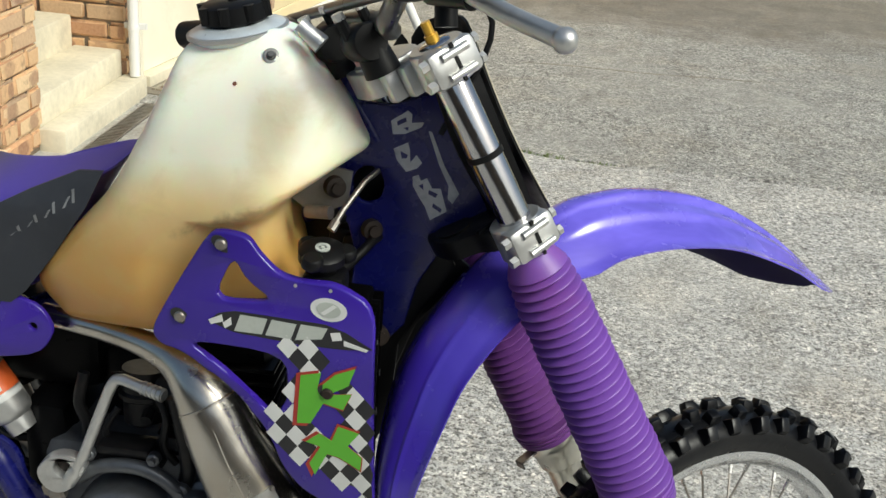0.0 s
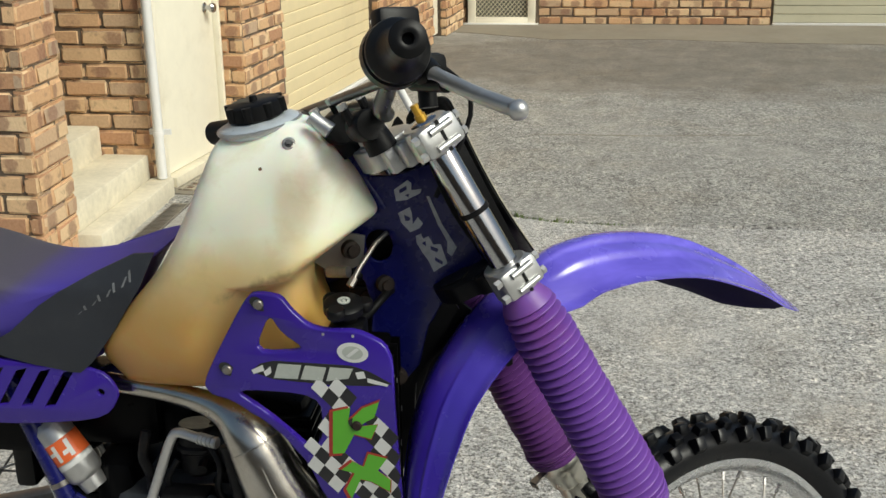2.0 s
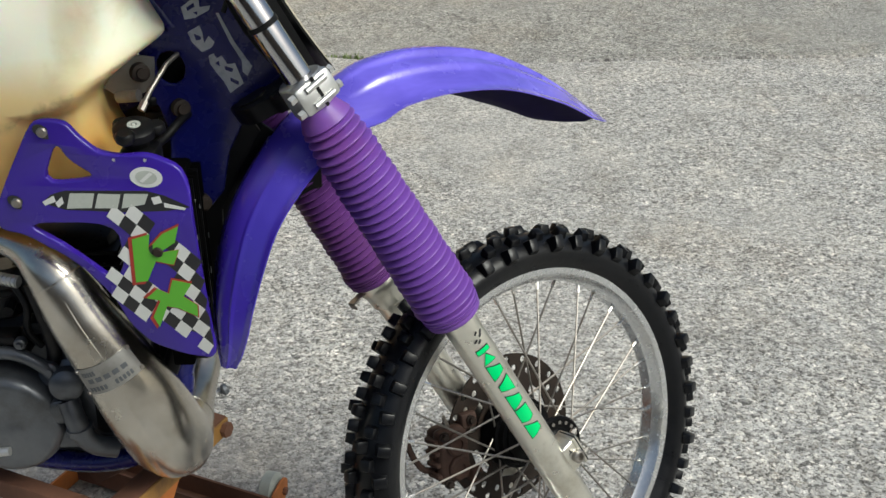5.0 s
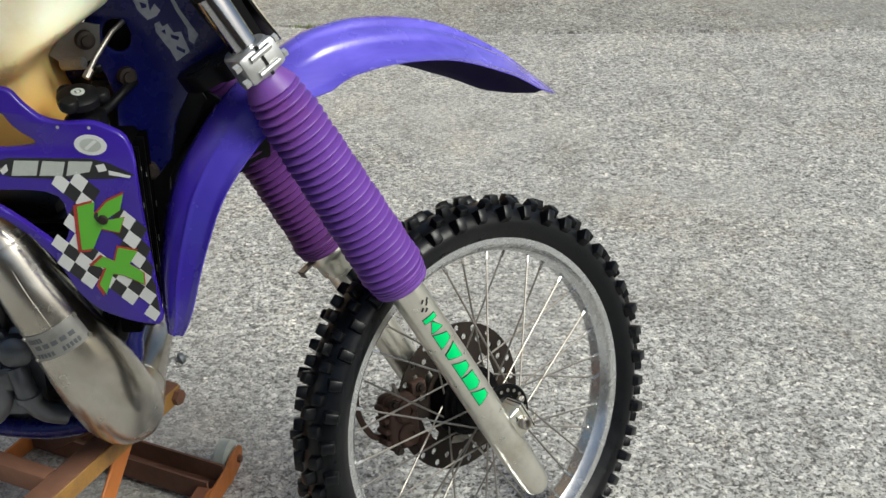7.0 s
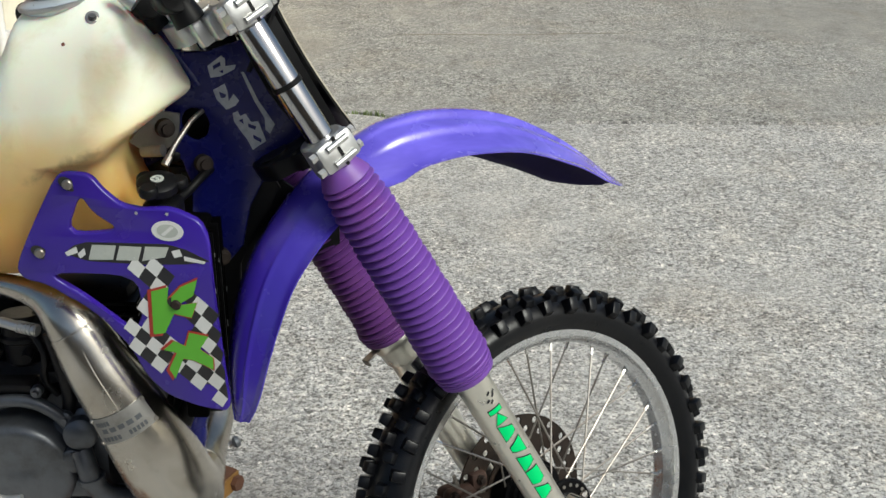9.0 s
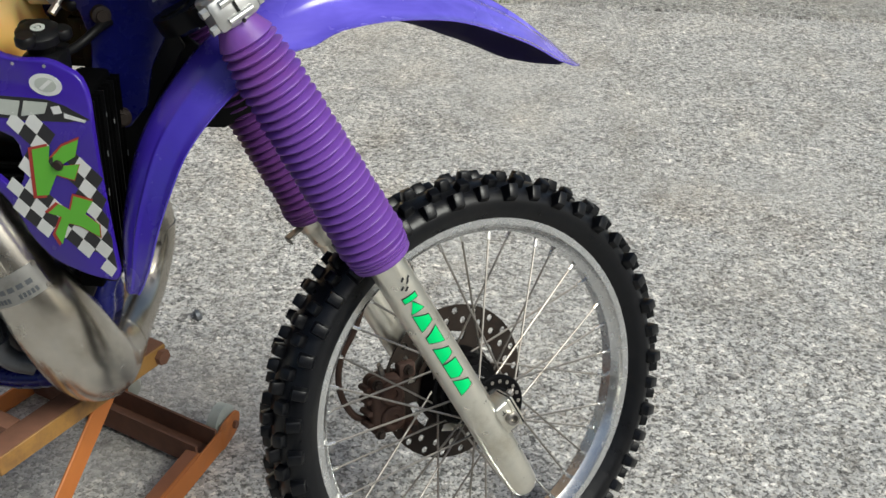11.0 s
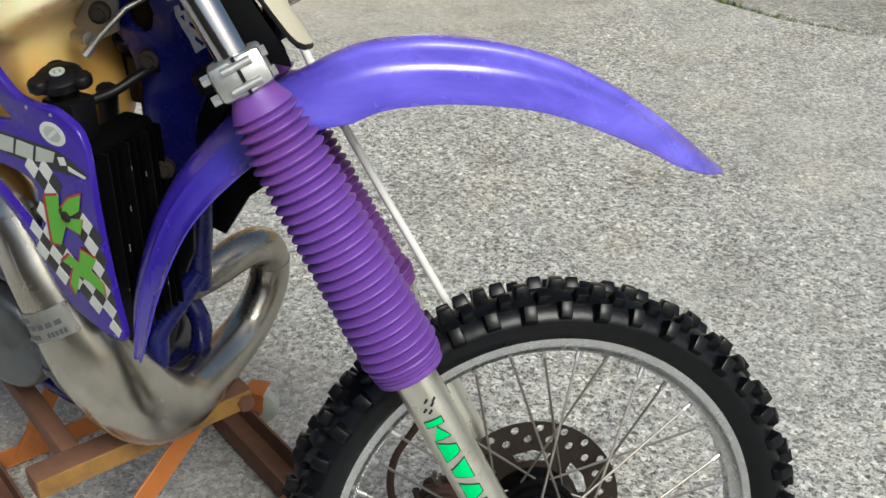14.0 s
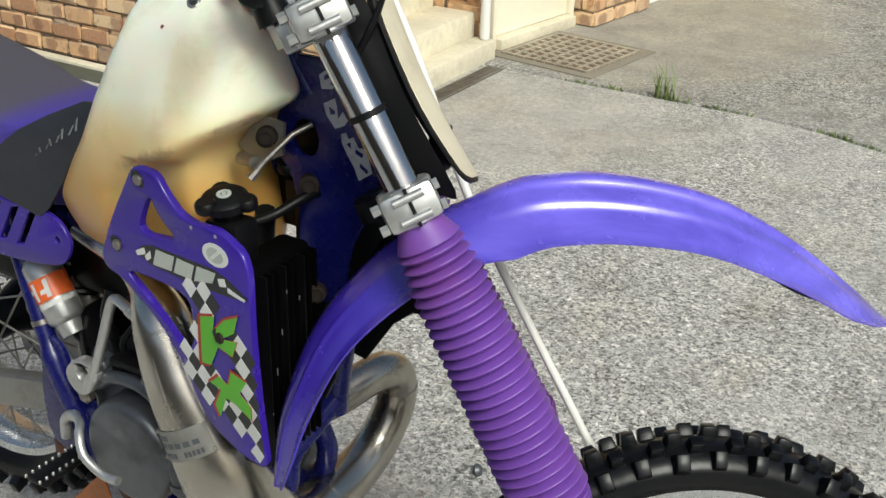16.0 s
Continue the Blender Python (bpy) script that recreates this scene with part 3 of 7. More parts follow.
def lay_bricks(wall, origin, along, out, length, z0, z1, seed, upper=0.0, depth=1.0, unit=BRICK):
    """Bricks in running bond on the face that starts at origin; those above z1 are joined into one mesh."""
    rng = random.Random(seed)
    along, out = Vector(along).normalized(), Vector(out).normalized()
    rot = Matrix((along, out, (0, 0, 1))).transposed().to_4x4()
    rest = bmesh.new()
    rows = int(round((max(z1, upper) - z0) / COURSE))
    for r in range(rows):
        z = z0 + r * COURSE
        x = -unit / 2 if r % 2 else 0.0
        while x < length - 0.03:
            a, b = max(x, 0.0), min(x + unit, length)
            x += unit
            if b - a < 0.05:
                continue
            s = (b - a - 0.006) / (BRICK - 0.006)
            m = Matrix.Translation(Vector(origin) + along * (a + 0.003) + out * rng.uniform(-0.003, 0.004) + Vector((0, 0, z + 0.002))) @ rot @ Matrix.Diagonal((s, depth, 1, 1))
            if z < z1:
                ob = new("brick", BRICKS[rng.randrange(6)])
                ob.parent = wall
                ob.matrix_world = m
            else:
                n0 = len(rest.verts)
                rest.from_mesh(BRICKS[rng.randrange(6)])
                rest.verts.ensure_lookup_table()
                bmesh.ops.transform(rest, matrix=m, verts=rest.verts[n0:])
    if len(rest.verts):
        tagged(part("upper_brickwork", rest, "brick", wall, sharp=60), "brown clinker brickwork", kind="stuff")
    else:
        rest.free()


def wall_box(name, lo, hi, label):
    return tagged(part(name, box(lo, hi), "mortar", None), label, "wall", kind="structure")


WALL_TOP = 2.7
wall_front = wall_box("wall_front", (-7.0, 2.312, -0.05), (-2.232, 2.60, WALL_TOP), "brown clinker brick wall of the house")
lay_bricks(wall_front, (-4.55, 2.30, 0.018), (1, 0, 0), (0, -1, 0), 2.33, 0, 1.06, 1, WALL_TOP - 0.1, 1.0, 0.175)
lay_bricks(wall_front, (-2.22, 2.30, 0.018), (0, 1, 0), (1, 0, 0), 0.31, 0, 1.06, 2, WALL_TOP - 0.1, 0.8)
part("plinth", box((-4.9, 2.245, -0.03), (-2.222, 2.297, 0.018), 0.004), "concrete", wall_front, "grey concrete plinth")
wall_recess = wall_box("wall_recess", (-3.6, 3.452, -0.05), (-2.215, 3.60, WALL_TOP), "brown clinker brick wall beside the steps")
lay_bricks(wall_recess, (-3.26, 3.44, 0.0), (1, 0, 0), (0, -1, 0), 1.05, 0.0, 1.06, 3, WALL_TOP - 0.1)
wall_box("wall_recess_back", (-3.75, 2.5, -0.05), (-3.6, 3.6, WALL_TOP), "brick wall at the back of the porch")

part("footing", box((-4.9, 2.13, -0.03), (-2.24, 2.243, 0.007), 0.002), "dirty_footing", wall_front, "dark mossy strip along the foot of the wall")

# entrance steps
steps = thing("entrance_steps", "cream-painted concrete entrance steps with worn edges", "steps", kind="structure")
for lo, hi in (((-3.6, 2.604, -0.05), (-2.46, 3.438, 0.335)), ((-2.458, 2.604, -0.05), (-2.235, 3.438, 0.20)), ((-2.233, 2.58, -0.05), (-2.12, 3.438, 0.09))):
    part("step", box(lo, hi, 0.012), "concrete", steps)

# facade along the driveway, slightly skew to the bike
U, N = Vector((0.1375, 0.9905, 0)), Vector((0.9905, -0.1375, 0))
F0 = Vector((-2.2, 3.43, 0))
FM = Matrix((N, U, (0, 0, 1))).transposed().to_4x4()
FM.translation = F0


def fbox(lo, hi, bevel=0.0):
    """A box in the facade's own frame: out from the wall, along it, up."""
    return apply(box(lo, hi, bevel), FM)


def fpt(o, u, z):
    return F0 + N * o + U * u + Vector((0, 0, z))


tagged(part("wall_side", join([fbox((-0.35, 0.08, -0.05), (-0.06, 6.3, WALL_TOP)), fbox((-0.3, 0.795, -0.05), (0.118, 1.345, WALL_TOP)), fbox((-0.3, 3.11, -0.05), (0.118, 4.64, WALL_TOP)), fbox((-0.3, 5.06, -0.05), (0.118, 5.72, WALL_TOP))]), "mortar", None), "brick side wall of the house with doors", "wall", kind="structure")
wall_side = bpy.data.objects["wall_side"]
lay_bricks(wall_side, fpt(-0.06, 0.783, 0.0), N, -U, 0.19, 0, 1.06, 4, WALL_TOP - 0.1)
lay_bricks(wall_side, fpt(0.13, 0.783, 0.0), U, N, 0.575, 0, 1.06, 5, WALL_TOP - 0.1)
lay_bricks(wall_side, fpt(0.13, 3.10, 0.0), U, N, 1.55, 0, 0.8, 6, WALL_TOP - 0.1)
lay_bricks(wall_side, fpt(0.13, 5.05, 0.0), U, N, 0.68, 0, 0.8, 7, WALL_TOP - 0.1)

door = thing("door_1", "closed cream-painted house door with a chrome knob", "door", kind="structure")
part("door_panel", fbox((-0.055, 0.115, 0.06), (-0.02, 0.755, 2.12), 0.004), "cream", door)
part("door_frame", join([fbox((-0.058, 0.083, 0.0), (0.01, 0.112, 2.15), 0.003), fbox((-0.058, 0.758, 0.0), (0.01, 0.782, 2.15), 0.003), fbox((-0.058, 0.112, 2.122), (0.01, 0.758, 2.15), 0.003)]), "cream", door)
part("sill", fbox((-0.058, 0.113, 0.0), (0.04, 0.757, 0.058), 0.004), "concrete", door, "concrete door sill")
knob = lathe([(0, 0.024), (0.006, 0.026), (0.012, 0.012), (0.03, 0.011), (0.036, 0.022), (0.05, 0.026), (0.06, 0.02), (0.063, 0)], fpt(-0.019, 0.665, 0.80), N, 20)
part("handle", knob, "chrome", door, "chrome door knob")


def garage(name, lo, hi, z1, frame, label, paint):
    """A ribbed sheet door between two points on the ground; frame maps (out, along, up)."""
    g = thing(name, label, "garage door", kind="structure")
    z, i = 0.03, 0
    while z < z1:
        part("slat", apply(box((lo[0], lo[1], z), (hi[0], hi[1], min(z + 0.0765, z1)), 0.0055, 1), frame), paint, g)
        z += 0.078
    part("backing", apply(box((lo[0] - 0.04, lo[1], 0.0), (lo[0] - 0.002, hi[1], z1)), frame), paint, g)
    part("bottom_rail", apply(box((lo[0] - 0.001, lo[1], 0.0), (hi[0] + 0.012, hi[1], 0.028), 0.003), frame), "white", g)
    return g


garage("garage_door_1", (0.04, 1.365, 0), (0.06, 3.09, 0), 2.15, FM, "closed beige ribbed steel garage door", "beige")
door2 = thing("door_2", "closed cream side door between brick piers", "door", kind="structure")
part("door_panel", fbox((0.0, 4.66, 0.03), (0.05, 5.04, 2.1), 0.004), "cream", door2)
pipe = thing("downpipe", "white round downpipe fixed to the brick wall", "downpipe", kind="structure")
DP = Vector((-2.163, 3.40, 0))
part("pipe", rod(DP + Vector((0, 0, 0.095)), DP + Vector((0, 0, 2.7)), 0.023, 20), "white", pipe)
for z in (0.30, 0.95, 1.9):
    part("bracket", join([lathe([(0, 0.026), (0.02, 0.026)], DP + Vector((0, 0, z)), (0, 0, 1), 20), box((DP.x - 0.05, DP.y + 0.02, z), (DP.x + 0.05, DP.y + 0.038, z + 0.025))]), "white", pipe)

wall_far = wall_box("wall_far", (-1.6, 9.212, -0.05), (7.0, 9.45, WALL_TOP), "brown clinker brick wall across the driveway")
lay_bricks(wall_far, (-0.60, 9.2, 0.0), (1, 0, 0), (0, -1, 0), 2.13, 0, 0.6, 8, WALL_TOP - 0.1)
lay_bricks(wall_far, (-1.46, 9.2, 0.0), (1, 0, 0), (0, -1, 0), 0.18, 0, 0.6, 9, WALL_TOP - 0.1)
screen = thing("screen_door", "cream-framed security screen door with diamond mesh", "door", kind="structure")
FX = Matrix(((0, 1, 0, 0), (-1, 0, 0, 9.21), (0, 0, 1, 0), (0, 0, 0, 1)))
for lo, hi in (((-0.01, -1.262, 0.0), (0.05, -1.19, 2.05)), ((-0.01, -0.70, 0.0), (0.05, -0.628, 2.05)), ((-0.01, -1.19, 0.0), (0.05, -0.70, 0.07)), ((-0.01, -1.19, 1.98), (0.05, -0.70, 2.05)), ((-0.01, -1.19, 1.0), (0.05, -0.70, 1.06))):
    part("frame_bar", apply(box(lo, hi, 0.004), FX), "cream", screen)
part("threshold", apply(box((0.052, -1.30, 0.0), (0.09, -0.60, 0.02), 0.003), FX), "white", screen)
part("dark_gap", apply(box((-0.009, -1.19, 0.07), (0.0, -0.70, 1.98)), FX), "screen_grey", screen)
mesh_bars = []
for i in range(-18, 46):
    for sgn in (-1, 1):
        c = 0.07 + i * 0.045
        a, b = (Vector((0.02, -1.19, c)), Vector((0.02, -0.70, c + 0.55))) if sgn > 0 else (Vector((0.02, -1.19, c + 0.55)), Vector((0.02, -0.70, c)))
        t0, t1 = 0.0, 1.0
        for lim, up in ((0.075, False), (1.97, True)):
            za, zb = a.z, b.z
            if za != zb:
                t = (lim - za) / (zb - za)
                if (zb > za) != up:
                    t0 = max(t0, t)
                else:
                    t1 = min(t1, t)
        if t1 - t0 > 0.05:
            mesh_bars.append(rod(a.lerp(b, t0), a.lerp(b, t1), 0.0042, 4))
part("diamond_mesh", apply(join(mesh_bars), FX), "grey_cream", screen, "pale metal diamond mesh")
garage("garage_door_2", (0.0, 1.545, 0), (0.02, 4.2, 0), 2.15, FX, "closed grey-cream ribbed garage door across the driveway", "grey_cream")

# eaves close the place above the walls
part("eave", box((-7.0, 1.9, 2.7), (-2.0, 3.7, 2.85)), "cream", None)
tagged(bpy.data.objects["eave"], "cream painted eave over the porch", "eave", kind="structure")

# house sign: a plate with bars for the number
sign = thing("house_sign", "white sign with dark marks on a grey box", "sign")
part("box", box((-2.62, 2.275, 0.86), (-2.30, 2.297, 1.15), 0.004), "decal_grey", sign)
part("plate", box((-2.335, 2.268, 0.87), (-2.285, 2.2735, 1.15), 0.003), "white", sign)
for z in (0.90, 0.97, 1.05):
    part("mark", box((-2.325, 2.2655, z), (-2.297, 2.2675, z + 0.04)), "decal_black", sign)

# drains
strip = thing("strip_drain", "narrow slotted metal strip drain along the steps", "drain", kind="structure")
part("channel", box((-2.085, 2.2, -0.02), (-2.005, 3.30, 0.0035)), "dark_pit", strip)
for x in (-2.085, -2.011):
    part("edge_bar", box((x, 2.2, 0.001), (x + 0.006, 3.30, 0.008)), "steel", strip)
y = 2.2
while y < 3.29:
    part("slat", box((-2.079, y, 0.001), (-2.011, y + 0.009, 0.0075)), "steel", strip)
    y += 0.019
grate = thing("drain_grate", "square rusty metal drain grate set in concrete", "drain", kind="structure")
GM = Matrix.Translation((-1.86, 3.70, 0.004)) @ pose(0, 0, 0, 0, 0, -8)
part("surround", apply(join([box((-0.29, -0.29, 0), (0.29, -0.24, 0.006)), box((-0.29, 0.24, 0), (0.29, 0.29, 0.006)), box((-0.29, -0.24, 0), (-0.24, 0.24, 0.006)), box((0.24, -0.24, 0), (0.29, 0.24, 0.006))]), GM), "apron", grate, "worn concrete surround")
part("pit", apply(box((-0.238, -0.238, 0.0), (0.238, 0.238, 0.003)), GM), "rust", grate)
for i in range(9):
    c = -0.23 + i * 0.0565
    part("bar", apply(box((c, -0.238, 0.004), (c + 0.012, 0.238, 0.014)), GM), "grate", grate)
    part("cross_bar", apply(box((-0.238, c, 0.004), (0.238, c + 0.018, 0.012)), GM), "grate", grate)


def weed(at, height, blades, seed, label):
    rng = random.Random(seed)
    plant = thing("weed", label, "weed", group="weeds in the joint", at=at)
    for i in range(blades):
        bm = bmesh.new()
        a = rng.uniform(0, 2 * math.pi)
        h = height * rng.uniform(0.4, 1.0)
        lean = rng.uniform(0.1, 0.7) * h
        w = rng.uniform(0.002, 0.005)
        base = Vector((rng.uniform(-1, 1) * 0.05, rng.uniform(-1, 1) * 0.006, 0))
        d, s = Vector((math.cos(a), math.sin(a), 0)), Vector((-math.sin(a), math.cos(a), 0))
        p = [base, base + d * lean * 0.3 + Vector((0, 0, h * 0.6)), base + d * lean + Vector((0, 0, h))]
        v = [bm.verts.new(p[0] - s * w * 0.7), bm.verts.new(p[0] + s * w), bm.verts.new(p[1] + s * w * 0.9), bm.verts.new(p[1] - s * w * 0.9), bm.verts.new(p[2])]
        bm.faces.new((v[0], v[1], v[2], v[3]))
        bm.faces.new((v[3], v[2], v[4]))
        part("blade", bm, "weed", plant)
    return plant


for i, (x, h, n) in enumerate(((-1.66, 0.03, 16), (-1.58, 0.03, 14), (-1.45, 0.05, 16), (-1.25, 0.19, 30), (-1.19, 0.05, 14), (-1.02, 0.05, 18), (-0.92, 0.03, 10), (-0.58, 0.04, 18), (-0.50, 0.05, 22), (-0.42, 0.03, 16), (-0.34, 0.035, 20), (-0.27, 0.03, 14), (-0.05, 0.03, 16), (-0.14, 0.03, 10))):
    weed((x, 3.235 + joint_off(x), -0.012), h, n, 30 + i, "tall green weed growing in the slab joint" if h > 0.1 else "small tuft of green weed in the slab joint")

# pale concrete apron along the foot of the far wall
def apron():
    edge = [(-1.7, 8.75), (-1.2, 8.62), (-0.45, 8.26), (0.5, 8.30), (1.4, 8.14), (2.6, 8.1), (6, 8.1), (6, 9.19), (-1.7, 9.19)]
    return plate(edge, [], 0.004, lambda u, v, h: (u, v, 0.0042 + h))


tagged(part("pavement", apron(), "apron", None), "worn concrete apron along the far wall", "pavement", kind="structure")

def seam_line():
    """An old filled crack, pale and uneven, a few millimetres proud."""
    rng = random.Random(14)
    near, far = [], []
    for k in range(40):
        t = k / 39
        x, y = -0.50 + 1.30 * t, 4.757 + 0.075 * t + 0.012 * math.sin(9 * t) + rng.uniform(-0.004, 0.004)
        w = rng.uniform(0.002, 0.011) * min(1, 8 * t * (1 - t) + 0.15)
        near.append((x, y - w))
        far.append((x, y + w))
    return plate(near + far[::-1], [], 0.002, lambda u, v, h: (u, v, 0.0035 + h))


part("filled_crack", seam_line(), "apron", bpy.data.objects["ground"], "pale filled crack")

# plain wall added unseen on the near side, to darken reflections and cut skylight
tagged(part("wall_south", box((-14, -5.2, 0), (9, -4.98, 2.1), 0.01), "mortar", None), "unseen plain dark wall added to cut low skylight", "wall", kind="structure")


# ---- motorcycle ----
bike = thing("motorcycle", "purple and blue off-road motorcycle with a yellowed tank", "motorcycle")
MW = Matrix(((0.8103, -0.5784, -0.0947, -0.0038), (0.5821, 0.7754, 0.2449, 0.0039), (-0.0682, -0.2536, 0.9649, 0.3377), (0, 0, 0, 1)))   # front wheel and fork, steered to the left
MB = Matrix(((0.8138, -0.5706, -0.1100, 0), (0.5782, 0.7762, 0.2516, 0), (-0.0582, -0.2683, 0.9616, 0.342), (0, 0, 0, 1)))   # handlebar
FD = Vector((-0.4795, 0, 0.8775))          # up the fork
FE = Vector((0.8775, 0, 0.4795))           # ahead of the fork


def wpart(name, bm, mat, parent, label="", sharp=40):
    return part(name, apply(bm, MW), mat, parent, label, sharp)


def bpart(name, bm, mat, parent, label="", sharp=40):
    return part(name, apply(bm, MB), mat, parent, label, sharp)


def fork_at(z, y=-0.095, ahead=0.0):
    """The point of a fork leg's axis at height z over the axle."""
    return Vector((0.0138, y, -0.111)) + FD * ((z + 0.111) / FD.z) + FE * ahead


# front wheel
wheel = wpart("front_wheel", lathe([(-0.068, 0), (-0.068, 0.018), (-0.061, 0.022), (-0.058, 0.030), (-0.060, 0.033), (-0.060, 0.047), (-0.057, 0.050), (-0.052, 0.050), (-0.048, 0.046), (-0.045, 0.030), (-0.03, 0.021), (0.0, 0.022), (0.010, 0.030), (0.014, 0.044), (0.019, 0.045), (0.020, 0.052), (0.030, 0.054), (0.031, 0.060), (0.046, 0.061), (0.052, 0.064), (0.062, 0.064), (0.064, 0)], (0, 0, 0), (0, 1, 0), 40), "gloss_black", bike, "black front wheel hub with wire spokes")


def knobbly_tyre(rin, rout, half, rows, count, seed, place, wheel, label):
    """Carcass of an off-road tyre round the y axis, and its tread knobs, which share one mesh a row."""
    prof = [(-half * 0.62, rin), (-half * 0.9, rin + (rout - rin) * 0.25)] + [(half * math.sin(a), rin + (rout - rin) * (0.42 + 0.58 * math.cos(a))) for a in [radians(x) for x in range(-84, 85, 12)]] + [(half * 0.9, rin + (rout - rin) * 0.25), (half * 0.62, rin)]
    part("tyre", apply(lathe(prof, (0, 0, 0), (0, 1, 0), 96, close=True), place), "rubber", wheel, label, 35)
    rng = random.Random(seed)
    for off, tilt, w, l, h, phase in rows:
        b = box((-w / 2, -l / 2, -0.004), (w / 2, l / 2, h), 0.0022, 2)
        for v in b.verts:
            k = 0.88 if v.co.z > h * 0.5 else 1.08
            v.co.x *= k
            v.co.y *= 0.88 if v.co.z > h * 0.5 else 1.06
            if abs(tilt) > 40 and v.co.y * tilt > 0 and v.co.z > h * 0.5:
                v.co.z -= 0.004
        mesh = finish(b, "tread_knob", "rubber", True, 35)
        for i in range(count):
            a = 2 * math.pi * (i + phase) / count
            r = rin + (rout - rin) * (0.42 + 0.58 * math.cos(radians(tilt)))
            m = Matrix.Rotation(a, 4, 'Y') @ Matrix.Translation((0, half * math.sin(radians(tilt)) + off * (-1) ** i, r)) @ Matrix.Rotation(-radians(tilt), 4, 'X') @ Matrix.Rotation(rng.uniform(-0.09, 0.09), 4, 'Z') @ Matrix.Diagonal((rng.uniform(0.92, 1.06), 1, rng.uniform(0.88, 1.05), 1))
            ob = new("tread_knob", mesh)
            ob.parent = wheel
            ob.matrix_world = place @ m


KNOBS = [(0.009, 0, 0.020, 0.018, 0.0135, 0.0), (0.0, -30, 0.019, 0.018, 0.0135, 0.5), (0.0, 30, 0.019, 0.018, 0.0135, 0.5), (0.0025, -60, 0.0185, 0.023, 0.0165, 0.02), (0.0025, 60, 0.0185, 0.023, 0.0165, 0.02)]
knobbly_tyre(0.287, 0.346, 0.043, KNOBS, 44, 3, MW, wheel, "black knobbly off-road tyre")
wpart("rim", lathe([(-0.026, 0.296), (-0.029, 0.293), (-0.027, 0.279), (-0.015, 0.272), (-0.011, 0.266), (0.011, 0.266), (0.015, 0.272), (0.027, 0.279), (0.029, 0.293), (0.026, 0.296), (0.02, 0.284), (-0.02, 0.284)], (0, 0, 0), (0, 1, 0), 96, close=True), "rim", wheel, "dull silver alloy rim")
SP0 = 92.7
for i in range(36):
    a = radians(SP0 + 10 * i)
    side = -1 if i % 2 else 1
    lead = 1 if (i // 2) % 2 else -1
    b = a + lead * radians(62)
    p1 = Vector((0.267 * math.cos(a), side * 0.004, 0.267 * math.sin(a)))
    hr = 0.0475 if side > 0 else 0.0345
    p0 = Vector((hr * math.cos(b), 0.040 if side > 0 else -0.051, hr * math.sin(b)))
    d = (p1 - p0).normalized()
    wpart("spoke", rod(p0, p1, 0.0018, 6), "steel", wheel)
    wpart("spoke_nipple", join([rod(p1 - d * 0.016, p1, 0.0031, 6), lathe([(-0.003, 0), (-0.002, 0.0042), (0.004, 0.0048), (0.006, 0.003)], p1, d, 8)]), "nipple", wheel)


def brake_disc():
    n = 72
    holes = []
    for k in range(42):
        a = 2 * math.pi * k / 42
        r = (0.1205, 0.1045)[k % 2]
        holes.append([(r * math.cos(a) + 0.0062 * math.cos(t), r * math.sin(a) + 0.0062 * math.sin(t)) for t in [2 * math.pi * j / 8 for j in range(8)]])
    for k in range(6):
        a = 2 * math.pi * (k + 0.5) / 6
        holes.append([(r * math.cos(a + t), r * math.sin(a + t)) for r, t in ((0.072, -0.3), (0.086, -0.34), (0.088, 0), (0.086, 0.34), (0.072, 0.3), (0.071, 0))])
    holes.append([(0.035 * math.cos(t), 0.035 * math.sin(t)) for t in [2 * math.pi * j / 24 for j in range(24)]])
    out = [(0.13 * math.cos(2 * math.pi * j / n), 0.13 * math.sin(2 * math.pi * j / n)) for j in range(n)]
    return plate(out, holes, 0.004, lambda u, v, h: (u, 0.066 + h, v))


wpart("brake_disc", brake_disc(), "disc", wheel, "rusty drilled brake disc", 30)
caliper = wpart("brake_caliper", join([box((-0.158, 0.048, -0.050), (-0.098, 0.072, 0.046), 0.010, 3), box((-0.150, 0.070, -0.042), (-0.088, 0.106, 0.040), 0.013, 3), box((-0.104, 0.040, -0.060), (-0.082, 0.062, -0.034), 0.005), box((-0.110, 0.046, 0.034), (-0.078, 0.066, 0.062), 0.007)]), "caliper", bike, "rusty front brake caliper")
for z in (-0.024, 0.018):
    wpart("piston_cap", lathe([(0, 0.021), (0.006, 0.0205), (0.009, 0.017), (0.009, 0.009), (0.006, 0.008), (0.006, 0)], (-0.126, 0.049, z), (0, -1, 0), 20), "caliper", caliper)
for x, z in ((-0.150, -0.044), (-0.150, 0.038), (-0.092, -0.047), (-0.094, 0.050)):
    wpart("caliper_bolt", join([lathe([(0, 0.0085), (0.004, 0.0085), (0.004, 0)], (x, 0.047, z), (0, -1, 0), 14), lathe([(0.004, 0.006), (0.010, 0.006), (0.010, 0)], (x, 0.047, z), (0, -1, 0), 6)]), "disc", caliper)
for k in range(4):
    wpart("pad_fin", box((-0.166, 0.052, -0.036 + k * 0.020), (-0.156, 0.082, -0.027 + k * 0.020), 0.002, 1), "caliper", caliper)
wpart("bleed_nipple", join([rod((-0.132, 0.060, 0.044), (-0.138, 0.056, 0.060), 0.005, 6), rod((-0.138, 0.056, 0.060), (-0.141, 0.054, 0.068), 0.0035, 8)]), "steel", caliper)
wpart("brake_hose", tube(spline([(-0.150, 0.080, -0.030), (-0.176, 0.082, -0.018), (-0.196, 0.084, 0.028), (-0.190, 0.084, 0.080), (-0.160, 0.082, 0.130), (-0.146, 0.082, 0.185), (-0.165, 0.09, 0.25)], 6), 0.0055, 8), "caliper", caliper, "brown braided brake hose")
